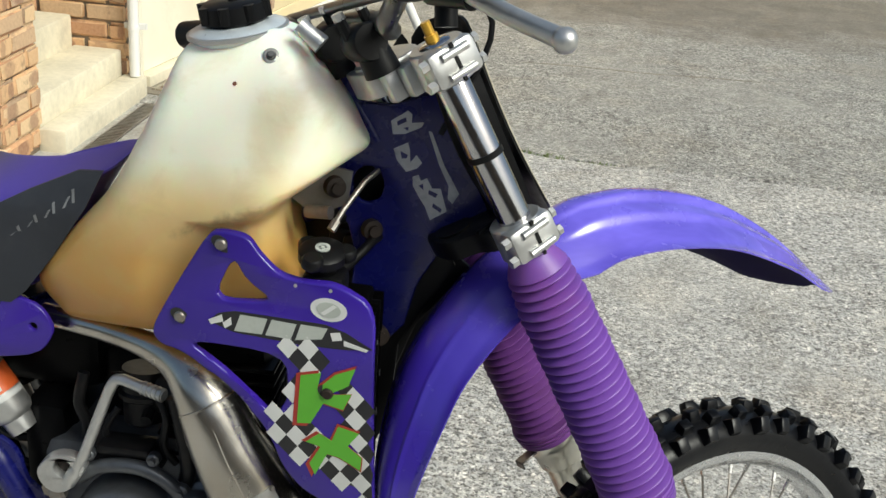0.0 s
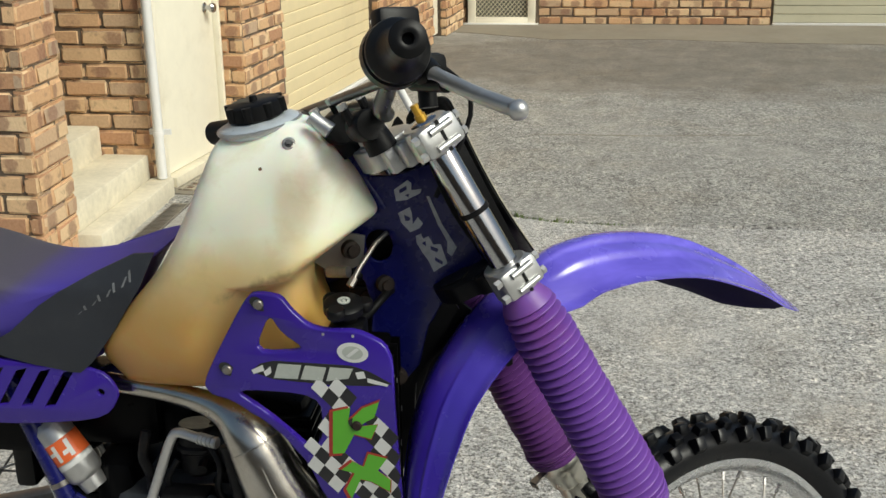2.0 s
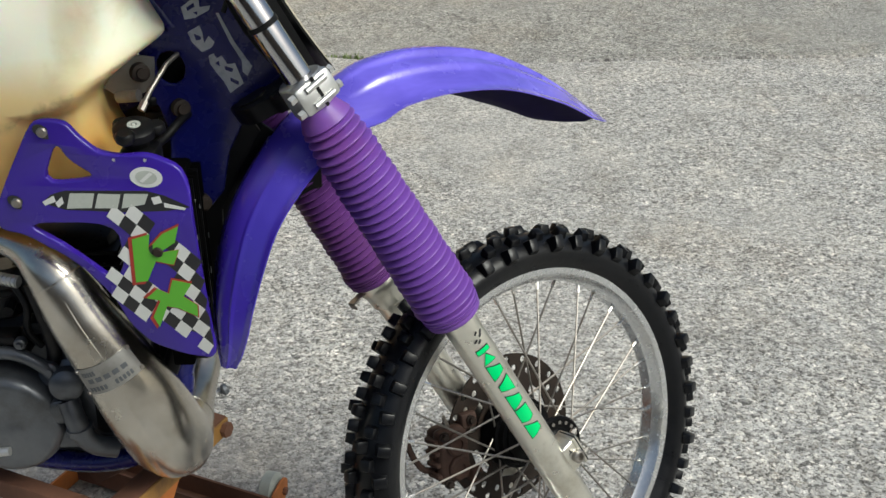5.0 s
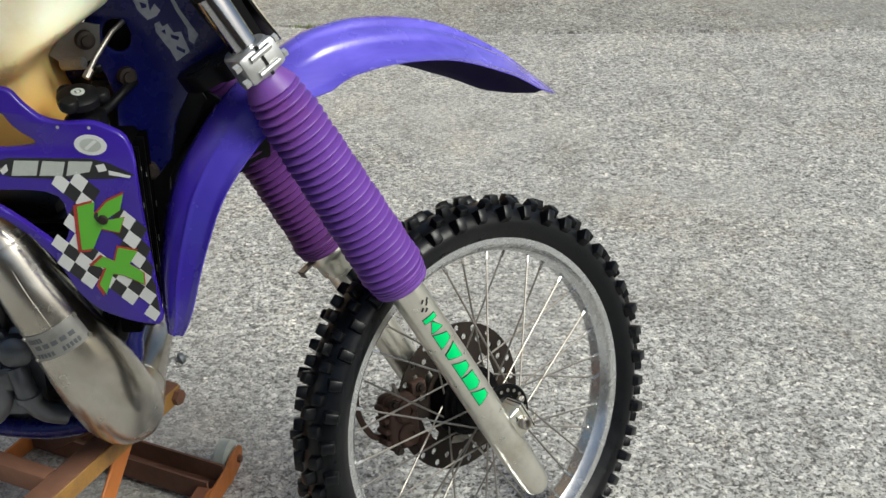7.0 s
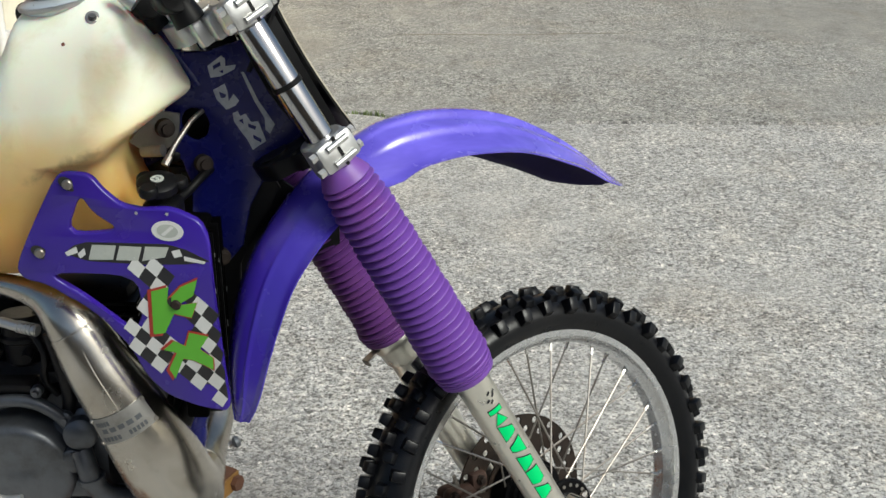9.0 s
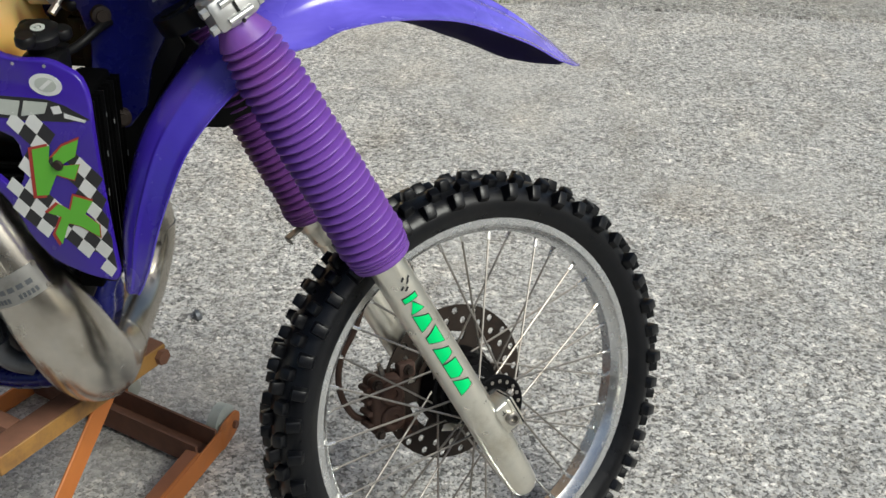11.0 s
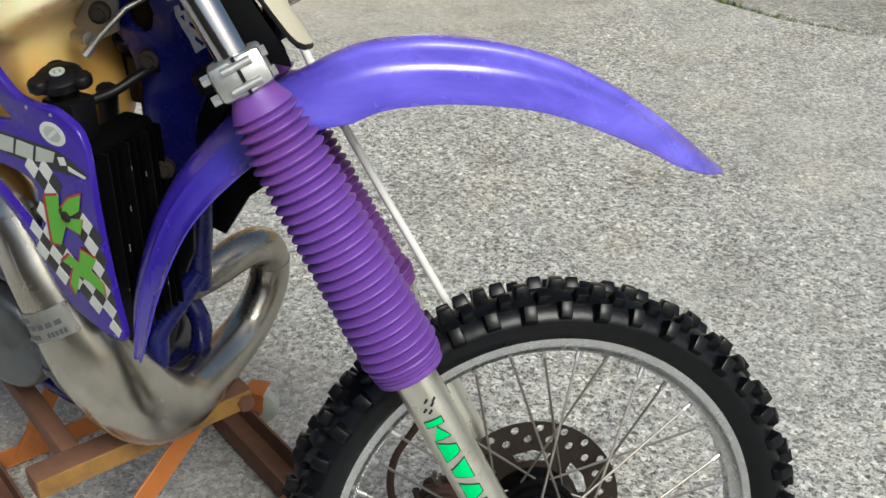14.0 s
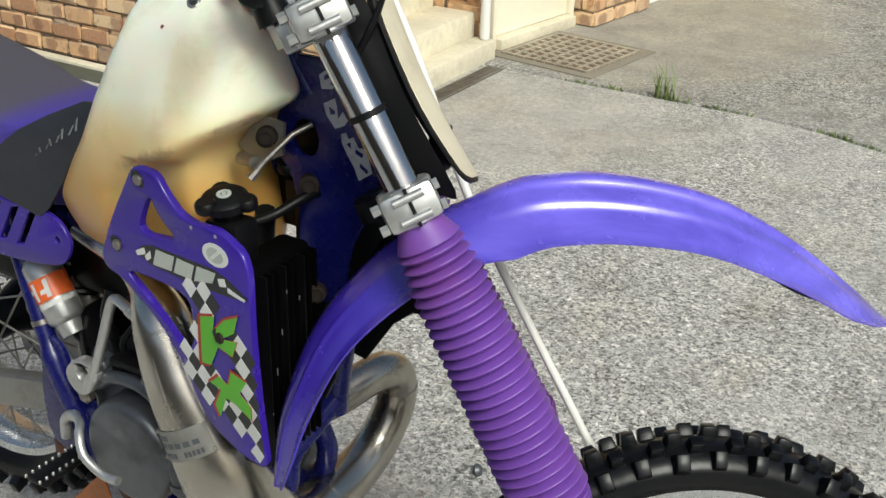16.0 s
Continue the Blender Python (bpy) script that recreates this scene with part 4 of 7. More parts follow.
for k in range(18):
    a = 2 * math.pi * k / 18
    wpart("flange_hole", lathe([(0, 0.0), (0, 0.0032), (0.0006, 0.0032), (0.0006, 0)], (0.040 * math.cos(a), -0.0600, 0.040 * math.sin(a)), (0, -1, 0), 8), "steel", wheel)
wpart("axle", rod((0, -0.085, 0), (0, 0.10, 0), 0.0095, 16), "steel", wheel, "steel axle")

# fork legs, gaiters, tubes
for side, mirror in (("right", 1), ("left", -1)):
    y, ahead = (-0.095, 0.0) if mirror > 0 else (0.112, 0.014)
    lo, hi = fork_at(-0.131, y, ahead), fork_at(0.30, y, ahead)
    L = (hi - lo).length
    leg = wpart("fork_leg", lathe([(0, 0), (0.0, 0.010), (0.002, 0.0165), (0.006, 0.0205), (0.012, 0.0225), (0.014, 0.0240), (0.05, 0.0258), (0.10, 0.0268), (0.15, 0.0265), (L, 0.0265), (L, 0)], lo, FD, 28), "fork", bike, "scuffed alloy fork lower leg")
    BL = Matrix.Translation((-0.0143, y - 0.020 * mirror, 0.0058)) @ Matrix((FE, (0, mirror, 0), FD)).transposed().to_4x4()
    wpart("axle_clamp", apply(join([box((-0.019, -0.004, -0.021), (0.019, 0.036, 0.029), 0.005, 3), box((-0.036, 0.004, -0.034), (-0.006, 0.032, 0.040), 0.009, 3), box((0.006, -0.0065, -0.023), (0.0115, 0.03, 0.031), 0.002, 2)]), BL), "fork", leg, "cast axle clamp")
    wpart("clamp_slot", apply(box((0.0125, -0.0045, -0.0215), (0.0145, 0.03, 0.0295)), BL), "black", leg)
    wpart("axle_end", apply(lathe([(0.0, 0.0), (0.0, 0.0105), (0.009, 0.0105), (0.0105, 0.009), (0.0105, 0.0062), (0.002, 0.0055), (0.002, 0)], (0, -0.003, 0), (0, -1, 0), 20), BL), "steel", leg, "hollow steel axle end")
    for dz in (-0.017, 0.027):
        wpart("clamp_nut", apply(join([lathe([(0, 0.0), (0, 0.0058), (0.006, 0.0058), (0.006, 0)], (0.019, 0.006, dz), (1, 0, 0.2), 6), lathe([(0, 0.0032), (0.010, 0.003), (0.010, 0)], (0.019, 0.006, dz), (1, 0, 0.2), 8)]), BL), "steel", leg)
    wpart("axle_mark", apply(join([box((-0.010, -0.0046, 0.012), (-0.002, -0.0040, 0.0135)), box((-0.007, -0.0046, 0.0135), (-0.0055, -0.0040, 0.019))]), BL), "black", leg)
    g0 = fork_at(0.282 if mirror > 0 else 0.305, y, ahead)
    GL = (fork_at(0.612, y, ahead) - g0).length
    prof, ribs = [(0.0, 0.034), (0.0, 0.040), (0.002, 0.0425), (0.008, 0.0425), (0.009, 0.0405), (0.0105, 0.0440), (0.013, 0.0448), (0.0145, 0.0415), (0.016, 0.0450), (0.0185, 0.0456), (0.020, 0.0420), (0.0215, 0.0455), (0.024, 0.0450)], 26
    for k in range(ribs):
        t = k / (ribs - 1)
        h = 0.026 + t * (GL - 0.066)
        st = (GL - 0.066) / (ribs - 1)
        r = (0.0485 if mirror > 0 else 0.043) - 0.006 * t - 0.004 * max(0, (t - 0.90) / 0.10) - 0.0012 * math.sin(k * 2.4) ** 2
        prof += [(h, r - 0.0105), (h + st * 0.30, r - 0.0042), (h + st * 0.50, r - 0.0002), (h + st * 0.60, r), (h + st * 0.68, r - 0.0012), (h + st * 0.88, r - 0.0070)]
    prof += [(GL - 0.025, 0.0365), (GL - 0.014, 0.0310), (GL - 0.006, 0.0268), (GL, 0.0250), (GL, 0.022)]
    wpart("fork_gaiter", lathe(prof, g0, FD, 40), "gaiter" if mirror > 0 else "gaiter_worn", bike, "purple ribbed rubber fork gaiter" if mirror > 0 else "maroon-purple ribbed fork gaiter with shade painted into its colour", 60)
    if mirror < 0:
        collar = wpart("leg_collar", lathe([(-0.050, 0.0268), (-0.046, 0.031), (-0.022, 0.0325), (-0.018, 0.036), (-0.006, 0.0365), (0.002, 0.034), (0.002, 0.0)], g0, FD, 28), "fork", leg, "cast collar at the top of the fork leg")
        wpart("hose_clip", apply(join([box((-0.062, -0.012, -0.0015), (-0.030, 0.006, 0.0015), 0.001, 1), box((-0.062, -0.012, -0.010), (-0.059, 0.006, 0.0015), 0.001, 1)]), Matrix.Translation(g0 - FD * 0.006) @ Matrix((FE, (0, 1, 0), FD)).transposed().to_4x4()), "steel", leg, "bent steel hose clip")
    wpart("fork_tube", lathe([(0, 0.0192), (0.268, 0.0192), (0.271, 0.017), (0.273, 0.012), (0.273, 0)], fork_at(0.60, y, ahead), FD, 28), "chrome", bike, "polished chrome fork tube")
    wpart("tube_band", lathe([(0, 0.0209), (0.007, 0.0209)], fork_at(0.718, y, ahead), FD, 28), "black", bike, "black band round the fork tube")
    for z, nm in ((0.63, "lower_fork_clamp"), (0.818, "upper_fork_clamp")):
        c = fork_at(z, y, ahead)
        s = -mirror
        blk = apply(join([box((-0.032, min(s * 0.004, s * 0.032), -0.021), (0.030, max(s * 0.004, s * 0.032), 0.021), 0.008, 2), lathe([(-0.021, 0.029), (-0.019, 0.031), (0.019, 0.031), (0.021, 0.029), (0.021, 0.0), (-0.021, 0.0)], (0, 0, 0), (0, 0, 1), 28)]), Matrix.Translation(c) @ Matrix((FE, (0, 1, 0), FD)).transposed().to_4x4())
        clamp = wpart(nm, blk, "alloy", bike, "cast alloy fork clamp")
        B = Matrix.Translation(c) @ Matrix((FE, (0, 1, 0), FD)).transposed().to_4x4()
        out = -mirror
        wpart("slot", apply(box((-0.002, out * 0.0305, -0.0215), (0.002, out * 0.0335, 0.0215)), B), "black", clamp)
        for dz in (-0.0115, 0.0115):
            wpart("pinch_bolt", apply(join([tube([(-0.017, out * 0.0335, dz), (0.017, out * 0.0335, dz)], 0.0046, 10), rod((-0.040, out * 0.024, dz), (-0.031, out * 0.024, dz), 0.0062, 6), rod((0.029, out * 0.024, dz), (0.035, out * 0.024, dz), 0.0062, 6)]), B), "alloy", clamp)


def yoke(z, thick, mat, name, label):
    c = fork_at(z, 0)
    B = Matrix.Translation(c) @ Matrix((FE, (0, 1, 0), FD)).transposed().to_4x4()
    out = [(0.016, -0.07), (0.012, -0.04), (0.018, -0.015), (0.018, 0.015), (0.012, 0.04), (0.016, 0.07), (-0.02, 0.075), (-0.034, 0.045), (-0.056, 0.024), (-0.056, -0.024), (-0.034, -0.045), (-0.02, -0.075)]
    bm = plate(spline(out, 3, True), [], thick, lambda u, v, h: (u, v, h - thick / 2), 0.003)
    ribs = [box((-0.03, y - 0.005, -thick * 0.62), (0.02, y + 0.005, thick * 0.62), 0.003) for y in (-0.052, 0.052)]
    ribs.append(lathe([(-thick * 0.6, 0.022), (thick * 0.6, 0.022)], (-0.03, 0, 0), (0, 0, 1), 24))
    bm = join([bm] + ribs)
    return wpart(name, apply(bm, B), mat, bike, label)


yoke(0.63, 0.024, "black", "lower_yoke", "black lower triple clamp")
yoke(0.818, 0.03, "alloy", "upper_yoke", "cast alloy upper triple clamp")
BTOP = Matrix.Translation(fork_at(0.818, 0)) @ Matrix((FE, (0, 1, 0), FD)).transposed().to_4x4()
wpart("stem_nut", apply(lathe([(0.014, 0.019), (0.028, 0.019), (0.03, 0.012), (0.03, 0)], (-0.03, 0, 0.006), (0, 0, 1), 6), BTOP), "alloy", bike, "alloy steering stem nut")
for y in (-0.045, 0.045):
    wpart("bar_clamp", apply(join([lathe([(-0.018, 0.0), (-0.018, 0.019), (-0.015, 0.021), (0.015, 0.021), (0.018, 0.019), (0.018, 0.0)], (-0.049, y, 0.05), (0, 1, 0), 22), lathe([(0, 0.021), (0.03, 0.018)], (-0.044, y, 0.012), (0, 0, 1), 18), rod((-0.063, y, 0.06), (-0.063, y, 0.084), 0.0062, 8), rod((-0.035, y, 0.06), (-0.035, y, 0.084), 0.0062, 8)]), BTOP), "black", bike, "black handlebar clamp")
    for x in (-0.063, -0.035):
        wpart("clamp_bolt", apply(rod((x, y, 0.082), (x, y, 0.090), 0.0068, 6), BTOP), "alloy", bike, "alloy bar clamp bolt")
for y in (-0.066, -0.046):
    wpart("yoke_boss", apply(box((-0.036 if y < -0.05 else -0.05, y - 0.009, -0.024), (0.012, y + 0.009, 0.012), 0.004), BTOP), "alloy", bike, "cast boss of the upper triple clamp")
wpart("air_valve", apply(join([rod((0.0, -0.095, 0.02), (0.0, -0.095, 0.032), 0.0075, 10), rod((0.0, -0.095, 0.032), (0.0, -0.095, 0.046), 0.0055, 10)]), BTOP), "gold", bike, "brass fork air valve")

# handlebar, in the frame of the fork
BAR = [(-0.54, 0.0, 0.864), (-0.54, -0.06, 0.862), (-0.545, -0.10, 0.850), (-0.562, -0.125, 0.856), (-0.568, -0.16, 0.877), (-0.590, -0.22, 0.901), (-0.6445, -0.36, 0.901)]
bar = bpart("handlebar", tube(spline([(-0.60, 0.42, 0.867), (-0.548, 0.24, 0.872), (-0.545, 0.16, 0.866), (-0.545, 0.10, 0.850), (-0.541, 0.06, 0.860)] + BAR, 6), 0.011, 14), "bar_steel", bike, "tarnished steel handlebar")
bpart("crossbar", tube([(-0.587, -0.19, 0.881), (-0.5605, 0.0, 0.879), (-0.536, 0.195, 0.877)], 0.0065, 12), "bar_steel", bar, "steel handlebar crossbar")
for s in (1, -1):
    e = Vector((-0.660, -0.40, 0.901)) if s > 0 else Vector((-0.600, 0.42, 0.867))
    i = Vector((-0.600, -0.245, 0.903)) if s > 0 else Vector((-0.556, 0.275, 0.8706))
    d = (i - e).normalized()
    grip = bpart("grip", lathe([(0.02, 0), (0.02, 0.0055), (0.0, 0.006), (-0.001, 0.008), (-0.001, 0.012), (0.003, 0.019), (0.02, 0.0185), (0.06, 0.0175), (0.085, 0.021), (0.098, 0.026), (0.106, 0.0335), (0.112, 0.035), (0.117, 0.033), (0.118, 0.012)], e - d * 0.004, d, 28), "black", bike, "black rubber handlebar grip")
    if s == 1:
        bpart("throttle_housing", join([lathe([(0.128, 0.02), (0.13, 0.036), (0.155, 0.038), (0.165, 0.03), (0.166, 0.012)], e, d, 24), apply(box((-0.03, -0.014, -0.018), (0.02, 0.014, 0.02), 0.006), Matrix.Translation(e + d * 0.15 + Vector((0.01, 0, 0.03))))]), "black", bike, "black throttle housing")
    if s < 0:
        continue
    lev = bpart("lever_perch", join([apply(box((-0.02, -0.02, -0.016), (0.05, 0.02, 0.016), 0.008), Matrix.Translation(Vector((-0.592, -0.245 * s, 0.888)))), rod((-0.562, -0.245 * s, 0.875), (-0.562, -0.245 * s, 0.845), 0.011), rod((-0.575, -0.24 * s, 0.875), (-0.567, -0.30 * s, 0.866), 0.0105)]), "black", bike, "black lever perch")
    lp = spline([(-0.573, -0.265 * s, 0.883), (-0.570, -0.29 * s, 0.874), (-0.566, -0.36 * s, 0.848), (-0.563, -0.43 * s, 0.826)], 5)
    bpart("lever_boot", tube(lp[:5], [0.017, 0.0165, 0.015, 0.0135, 0.0115], 14), "black", lev, "black rubber boot over the lever pivot")
    bpart("lever", join([tube(lp, [0.0100] * 5 + [0.0086] * (len(lp) - 5), 12), lathe([(-0.011, 0), (-0.009, 0.006), (-0.003, 0.0105), (0.003, 0.0105), (0.009, 0.006), (0.011, 0)], lp[-1], (0, 1, 0), 16)]), "alloy", lev, "alloy ball-end lever")


# front fender: a curved blade with turned-down sides, over and behind the wheel
def fender():
    line = spline([(-0.524, 0.274), (-0.519, 0.36), (-0.486, 0.465), (-0.428, 0.545), (-0.365, 0.60), (-0.30, 0.630), (-0.22, 0.643), (-0.135, 0.643), (-0.04, 0.629), (0.06, 0.592), (0.146, 0.544), (0.200, 0.506)], 5)
    n, m = len(line), 96
    wid = table([0, 0.018, 0.036, 0.06, 0.15, 0.3, 0.42, 0.5, 0.62, 0.78, 0.84, 0.9, 0.96, 1], [0.014, 0.027, 0.035, 0.042, 0.062, 0.072, 0.074, 0.079, 0.083, 0.082, 0.079, 0.070, 0.051, 0.027])
    drop = table([0, 0.06, 0.15, 0.3, 0.42, 0.47, 0.52, 0.6, 0.8, 0.9, 0.96, 1], [0.008, 0.022, 0.032, 0.048, 0.058, 0.062, 0.052, 0.048, 0.041, 0.034, 0.020, 0.006])
    bm = bmesh.new()
    rows = []
    for i, p in enumerate(line):
        t = i / (n - 1)
        q, o = line[min(i + 1, n - 1)], line[max(i - 1, 0)]
        d = np.array(q) - np.array(o)
        d /= np.linalg.norm(d)
        nx, nz = -d[1], d[0]
        row = []
        for j in range(m + 1):
            s = j / m * 2 - 1
            w, dr = wid(t), drop(t)
            e = abs(s)
            prof = 0.36 * (e / 0.57) ** 1.8 if e < 0.57 else 0.36 + 0.64 * ((e - 0.57) / 0.43) ** 1.1
            front = min(1, max(0, (t - 0.42) * 6))
            bead = 0.0085 / (1 + math.exp((e - 0.57) / 0.013)) * min(1, max(0, (t - 0.44) * 14)) * min(1, max(0, (0.9 - t) * 4)) + 0.006 * math.exp(-((e - 0.56) / 0.05) ** 2) * max(0, 0.42 - t)
            crown = 0.0105 / (1 + math.exp((e - 0.27) / 0.016)) * front * min(1, max(0, (0.95 - t) * 5))
            flare = 0.006 * max(0, (e - 0.9) / 0.1) ** 2 * min(1, (1 - t) * 6)
            h = crown + bead - dr * prof * (1 + 0.12 * max(0, s) * min(1, max(0, (t - 0.6) * 5)))
            row.append(bm.verts.new((p[0] + nx * h, s * w + math.copysign(flare, s), p[1] + nz * h)))
        rows.append(row)
    for a, b in zip(rows, rows[1:]):
        for j in range(m):
            bm.faces.new((a[j], a[j + 1], b[j + 1], b[j]))
    bmesh.ops.recalc_face_normals(bm, faces=bm.faces[:])
    bmesh.ops.solidify(bm, geom=bm.faces[:], thickness=0.0022)
    bmesh.ops.recalc_face_normals(bm, faces=bm.faces[:])
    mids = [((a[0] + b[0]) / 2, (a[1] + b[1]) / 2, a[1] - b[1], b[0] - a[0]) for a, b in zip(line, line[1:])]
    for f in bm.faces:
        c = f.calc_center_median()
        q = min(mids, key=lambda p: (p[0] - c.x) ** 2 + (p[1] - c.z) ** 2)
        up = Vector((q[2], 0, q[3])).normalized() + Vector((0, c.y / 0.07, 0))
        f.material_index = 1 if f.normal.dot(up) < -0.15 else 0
    return bm


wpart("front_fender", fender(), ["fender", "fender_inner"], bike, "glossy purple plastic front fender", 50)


# number plate ahead of the fork
def number_plate(thick, lift, size):
    out = spline([(-0.05, 0.0), (0.05, 0.0), (0.071, 0.05), (0.076, 0.15), (0.068, 0.235), (0.0, 0.25), (-0.068, 0.235), (-0.076, 0.15), (-0.071, 0.05)], 4, True)
    base = fork_at(0.615, 0, 0.055)
    out = [(u * size, 0.125 + (v - 0.125) * size) for u, v in out]
    return plate(out, [], thick, lambda u, v, h: base + FD * v + FE * (0.022 - 0.032 * (u / 0.09) ** 2 - 0.008 * math.sin(v / 0.25 * math.pi) + h + lift + 0.002) + Vector((0, u, 0)), cuts=3)


numb = wpart("number_plate", number_plate(0.003, 0.0, 1.0), "black", bike, "black plastic front number plate", 60)
wpart("plate_face", number_plate(0.001, 0.0034, 0.96), "aged_white", numb, "yellowed white front face")


def plate_return(side):
    """The side of the number plate, folded back towards the fork."""
    base = fork_at(0.615, 0, 0.055)
    out = spline([(0.0, 0.0), (0.001, 0.12), (0.0, 0.235), (-0.02, 0.240), (-0.046, 0.215), (-0.054, 0.12), (-0.040, 0.03), (-0.015, 0.0)], 3, True)
    edge = lambda v: 0.0755 - (0.024 * ((0.15 - v) / 0.15) ** 2 if v < 0.15 else 0.008 * ((v - 0.15) / 0.085) ** 2)
    return plate(out, [], 0.0025, lambda a, v, h: base + FD * v + FE * (a - 0.004 - 0.008 * math.sin(v / 0.25 * math.pi)) + Vector((0, side * (edge(v) - 0.003 + 0.25 * a - h), 0)), cuts=3)


for side in (-1, 1):
    wpart("plate_return", plate_return(side), "black", numb, "black folded side", 60)
part("cable_guide", box((-0.372, -0.035, 0.985), (-0.352, -0.008, 1.04), 0.005), "black", bike, "black plastic cable guide")
wpart("white_hose", tube(spline([(-0.486, 0.06, 0.985), (-0.446, 0.086, 0.905), (-0.388, 0.0955, 0.80), (-0.307, 0.098, 0.62), (-0.25, 0.098, 0.515), (-0.115, 0.098, 0.285)], 6), 0.0055, 10), "white", bike, "white brake hose down the fork")

# ---- bodywork ----
YB = -0.08
TANK = spline([(-0.72, 1.163), (-0.66, 1.185), (-0.605, 1.185), (-0.565, 1.15), (-0.54, 1.12), (-0.522, 1.09), (-0.51, 1.066), (-0.545, 1.04), (-0.595, 1.0), (-0.60, 0.95), (-0.585, 0.88), (-0.60, 0.825), (-0.74, 0.803), (-0.875, 0.787), (-0.906, 0.797), (-0.932, 0.838), (-0.884, 0.905), (-0.815, 0.985), (-0.772, 1.06), (-0.745, 1.12)], 7, True)
tw_z = table([0.80, 0.86, 0.93, 0.99, 1.03, 1.08, 1.13, 1.17, 1.20], [0.112, 0.124, 0.129, 0.132, 0.128, 0.114, 0.092, 0.070, 0.050])
crease_z = table([-0.74, -0.69, -0.61, -0.56, -0.51], [0.955, 0.972, 0.995, 1.03, 1.065])


def tank_half(x, z):
    """Half width of the tank, stepping in below the shoulder crease and dished at the knee."""
    w = tw_z(z) * (1 - 0.82 * min(1, max(0, (x + 0.62) / 0.11)) ** 1.7) * (1 - 0.06 * max(0, (-0.78 - x) / 0.1))
    below = 1 / (1 + math.exp(-(crease_z(x) - z) / 0.0035))
    ahead = min(1, max(0, (x + 0.76) / 0.10))
    dish = 0.014 * math.exp(-((x + 0.615) / 0.035) ** 2 - ((z - 1.085) / 0.045) ** 2)
    return w - 0.034 * below * ahead - dish


def yawed(bm):
    """The machine's midline runs slightly across the x axis."""
    for v in bm.verts:
        v.co.y -= 0.22 * (v.co.x + 0.60)
    return bm


tank = part("fuel_tank", yawed(puff(TANK, (-0.70, 0.985), tank_half, YB, 5.0, 36)), "tank", bike, "yellowed translucent plastic fuel tank", 60)
CAP = Vector((-0.671, -0.072, 1.1765))
CD = Vector((-0.18, -0.05, 1)).normalized()
part("filler_collar", lathe([(-0.012, 0.048), (-0.002, 0.056), (0.002, 0.057), (0.005, 0.054), (0.010, 0.042), (0.010, 0)], CAP, CD, 40), "collar", tank, "hazy white metal filler collar")
part("collar_rim", lathe([(-0.003, 0.0555), (-0.001, 0.0585), (0.003, 0.0585), (0.004, 0.0555)], CAP, CD, 40, close=True), "alloy", tank)
cap_prof = lathe([(0.010, 0.034), (0.013, 0.038), (0.031, 0.037), (0.034, 0.033), (0.034, 0.0)], CAP, CD, 40)
ribs = []
for k in range(8):
    a = 2 * math.pi * k / 8
    u = CD.orthogonal().normalized()
    w = CD.cross(u)
    d = u * math.cos(a) + w * math.sin(a)
    ribs.append(CAP + d * 0.0365)
fuel_cap = part("fuel_cap", cap_prof, "black", tank, "black ribbed fuel cap")
for p in ribs:
    part("rib", rod(p + CD * 0.014, p + CD * 0.033, 0.0065, 8), "black", fuel_cap)
part("cap_nub", lathe([(0.033, 0.006), (0.041, 0.005), (0.042, 0)], CAP, CD, 12), "black", fuel_cap)
part("tank_bolt", join([lathe([(-0.006, 0.0055), (0.003, 0.0055), (0.004, 0.0045), (0.004, 0)], (-0.616, -0.134, 1.166), (0.15, -0.75, 0.6), 16), lathe([(0.005, 0.0035), (0.0075, 0.0035), (0.0075, 0)], (-0.616, -0.134, 1.166), (0.15, -0.75, 0.6), 6)]), "bar_steel", tank, "dark steel bolt")
part("bolt_washer", lathe([(-0.004, 0.0092), (0.0015, 0.0092), (0.0022, 0.008), (0.002, 0.0056), (-0.004, 0.0056)], (-0.616, -0.134, 1.166), (0.15, -0.75, 0.6), 20), "dull_alloy", tank)

for at, nrm, w in (((-0.6515, -0.1512, 1.1361), (-0.094, -0.854, 0.511), 0.0032), ((-0.6033, -0.1767, 1.0675), (-0.02, -0.876, 0.482), 0.0016)):
    part("chip", lathe([(-0.002, 0), (-0.002, w), (0.0008, w * 0.8), (0.0010, 0)], at, nrm, 7), "rust", tank)

# seat
SEAT = spline([(-0.80, 1.015), (-0.85, 0.995), (-0.91, 0.977), (-0.985, 0.970), (-1.05, 0.982), (-1.12, 1.005), (-1.30, 1.045), (-1.45, 1.06), (-1.52, 1.03), (-1.40, 0.96), (-1.2, 0.90), (-1.05, 0.875), (-0.95, 0.85), (-0.905, 0.85), (-0.87, 0.91), (-0.825, 0.985)], 4, True)
part("seat", puff(SEAT, (-1.0, 0.94), lambda x, z: float(np.interp(z, [0.84, 0.92, 0.97, 1.1], [0.092, 0.095, 0.09, 0.08])), YB, 5.0, 8), "seat", bike, "worn grey and purple vinyl seat", 60)
SIDE_Y = YB - 0.098
SEATP = [(-0.80, 1.02), (-0.895, 0.865), (-0.945, 0.853), (-1.045, 0.878), (-1.01, 0.905), (-0.93, 0.968)]
part("seat_side_panel", plate(spline(SEATP, 3, True), [], 0.004, lambda u, v, h: (u, SIDE_Y - 0.003 - h + 0.02 * max(0, v - 0.97) / 0.05, v), cuts=2), "seat_side", bike, "black seat side panel")

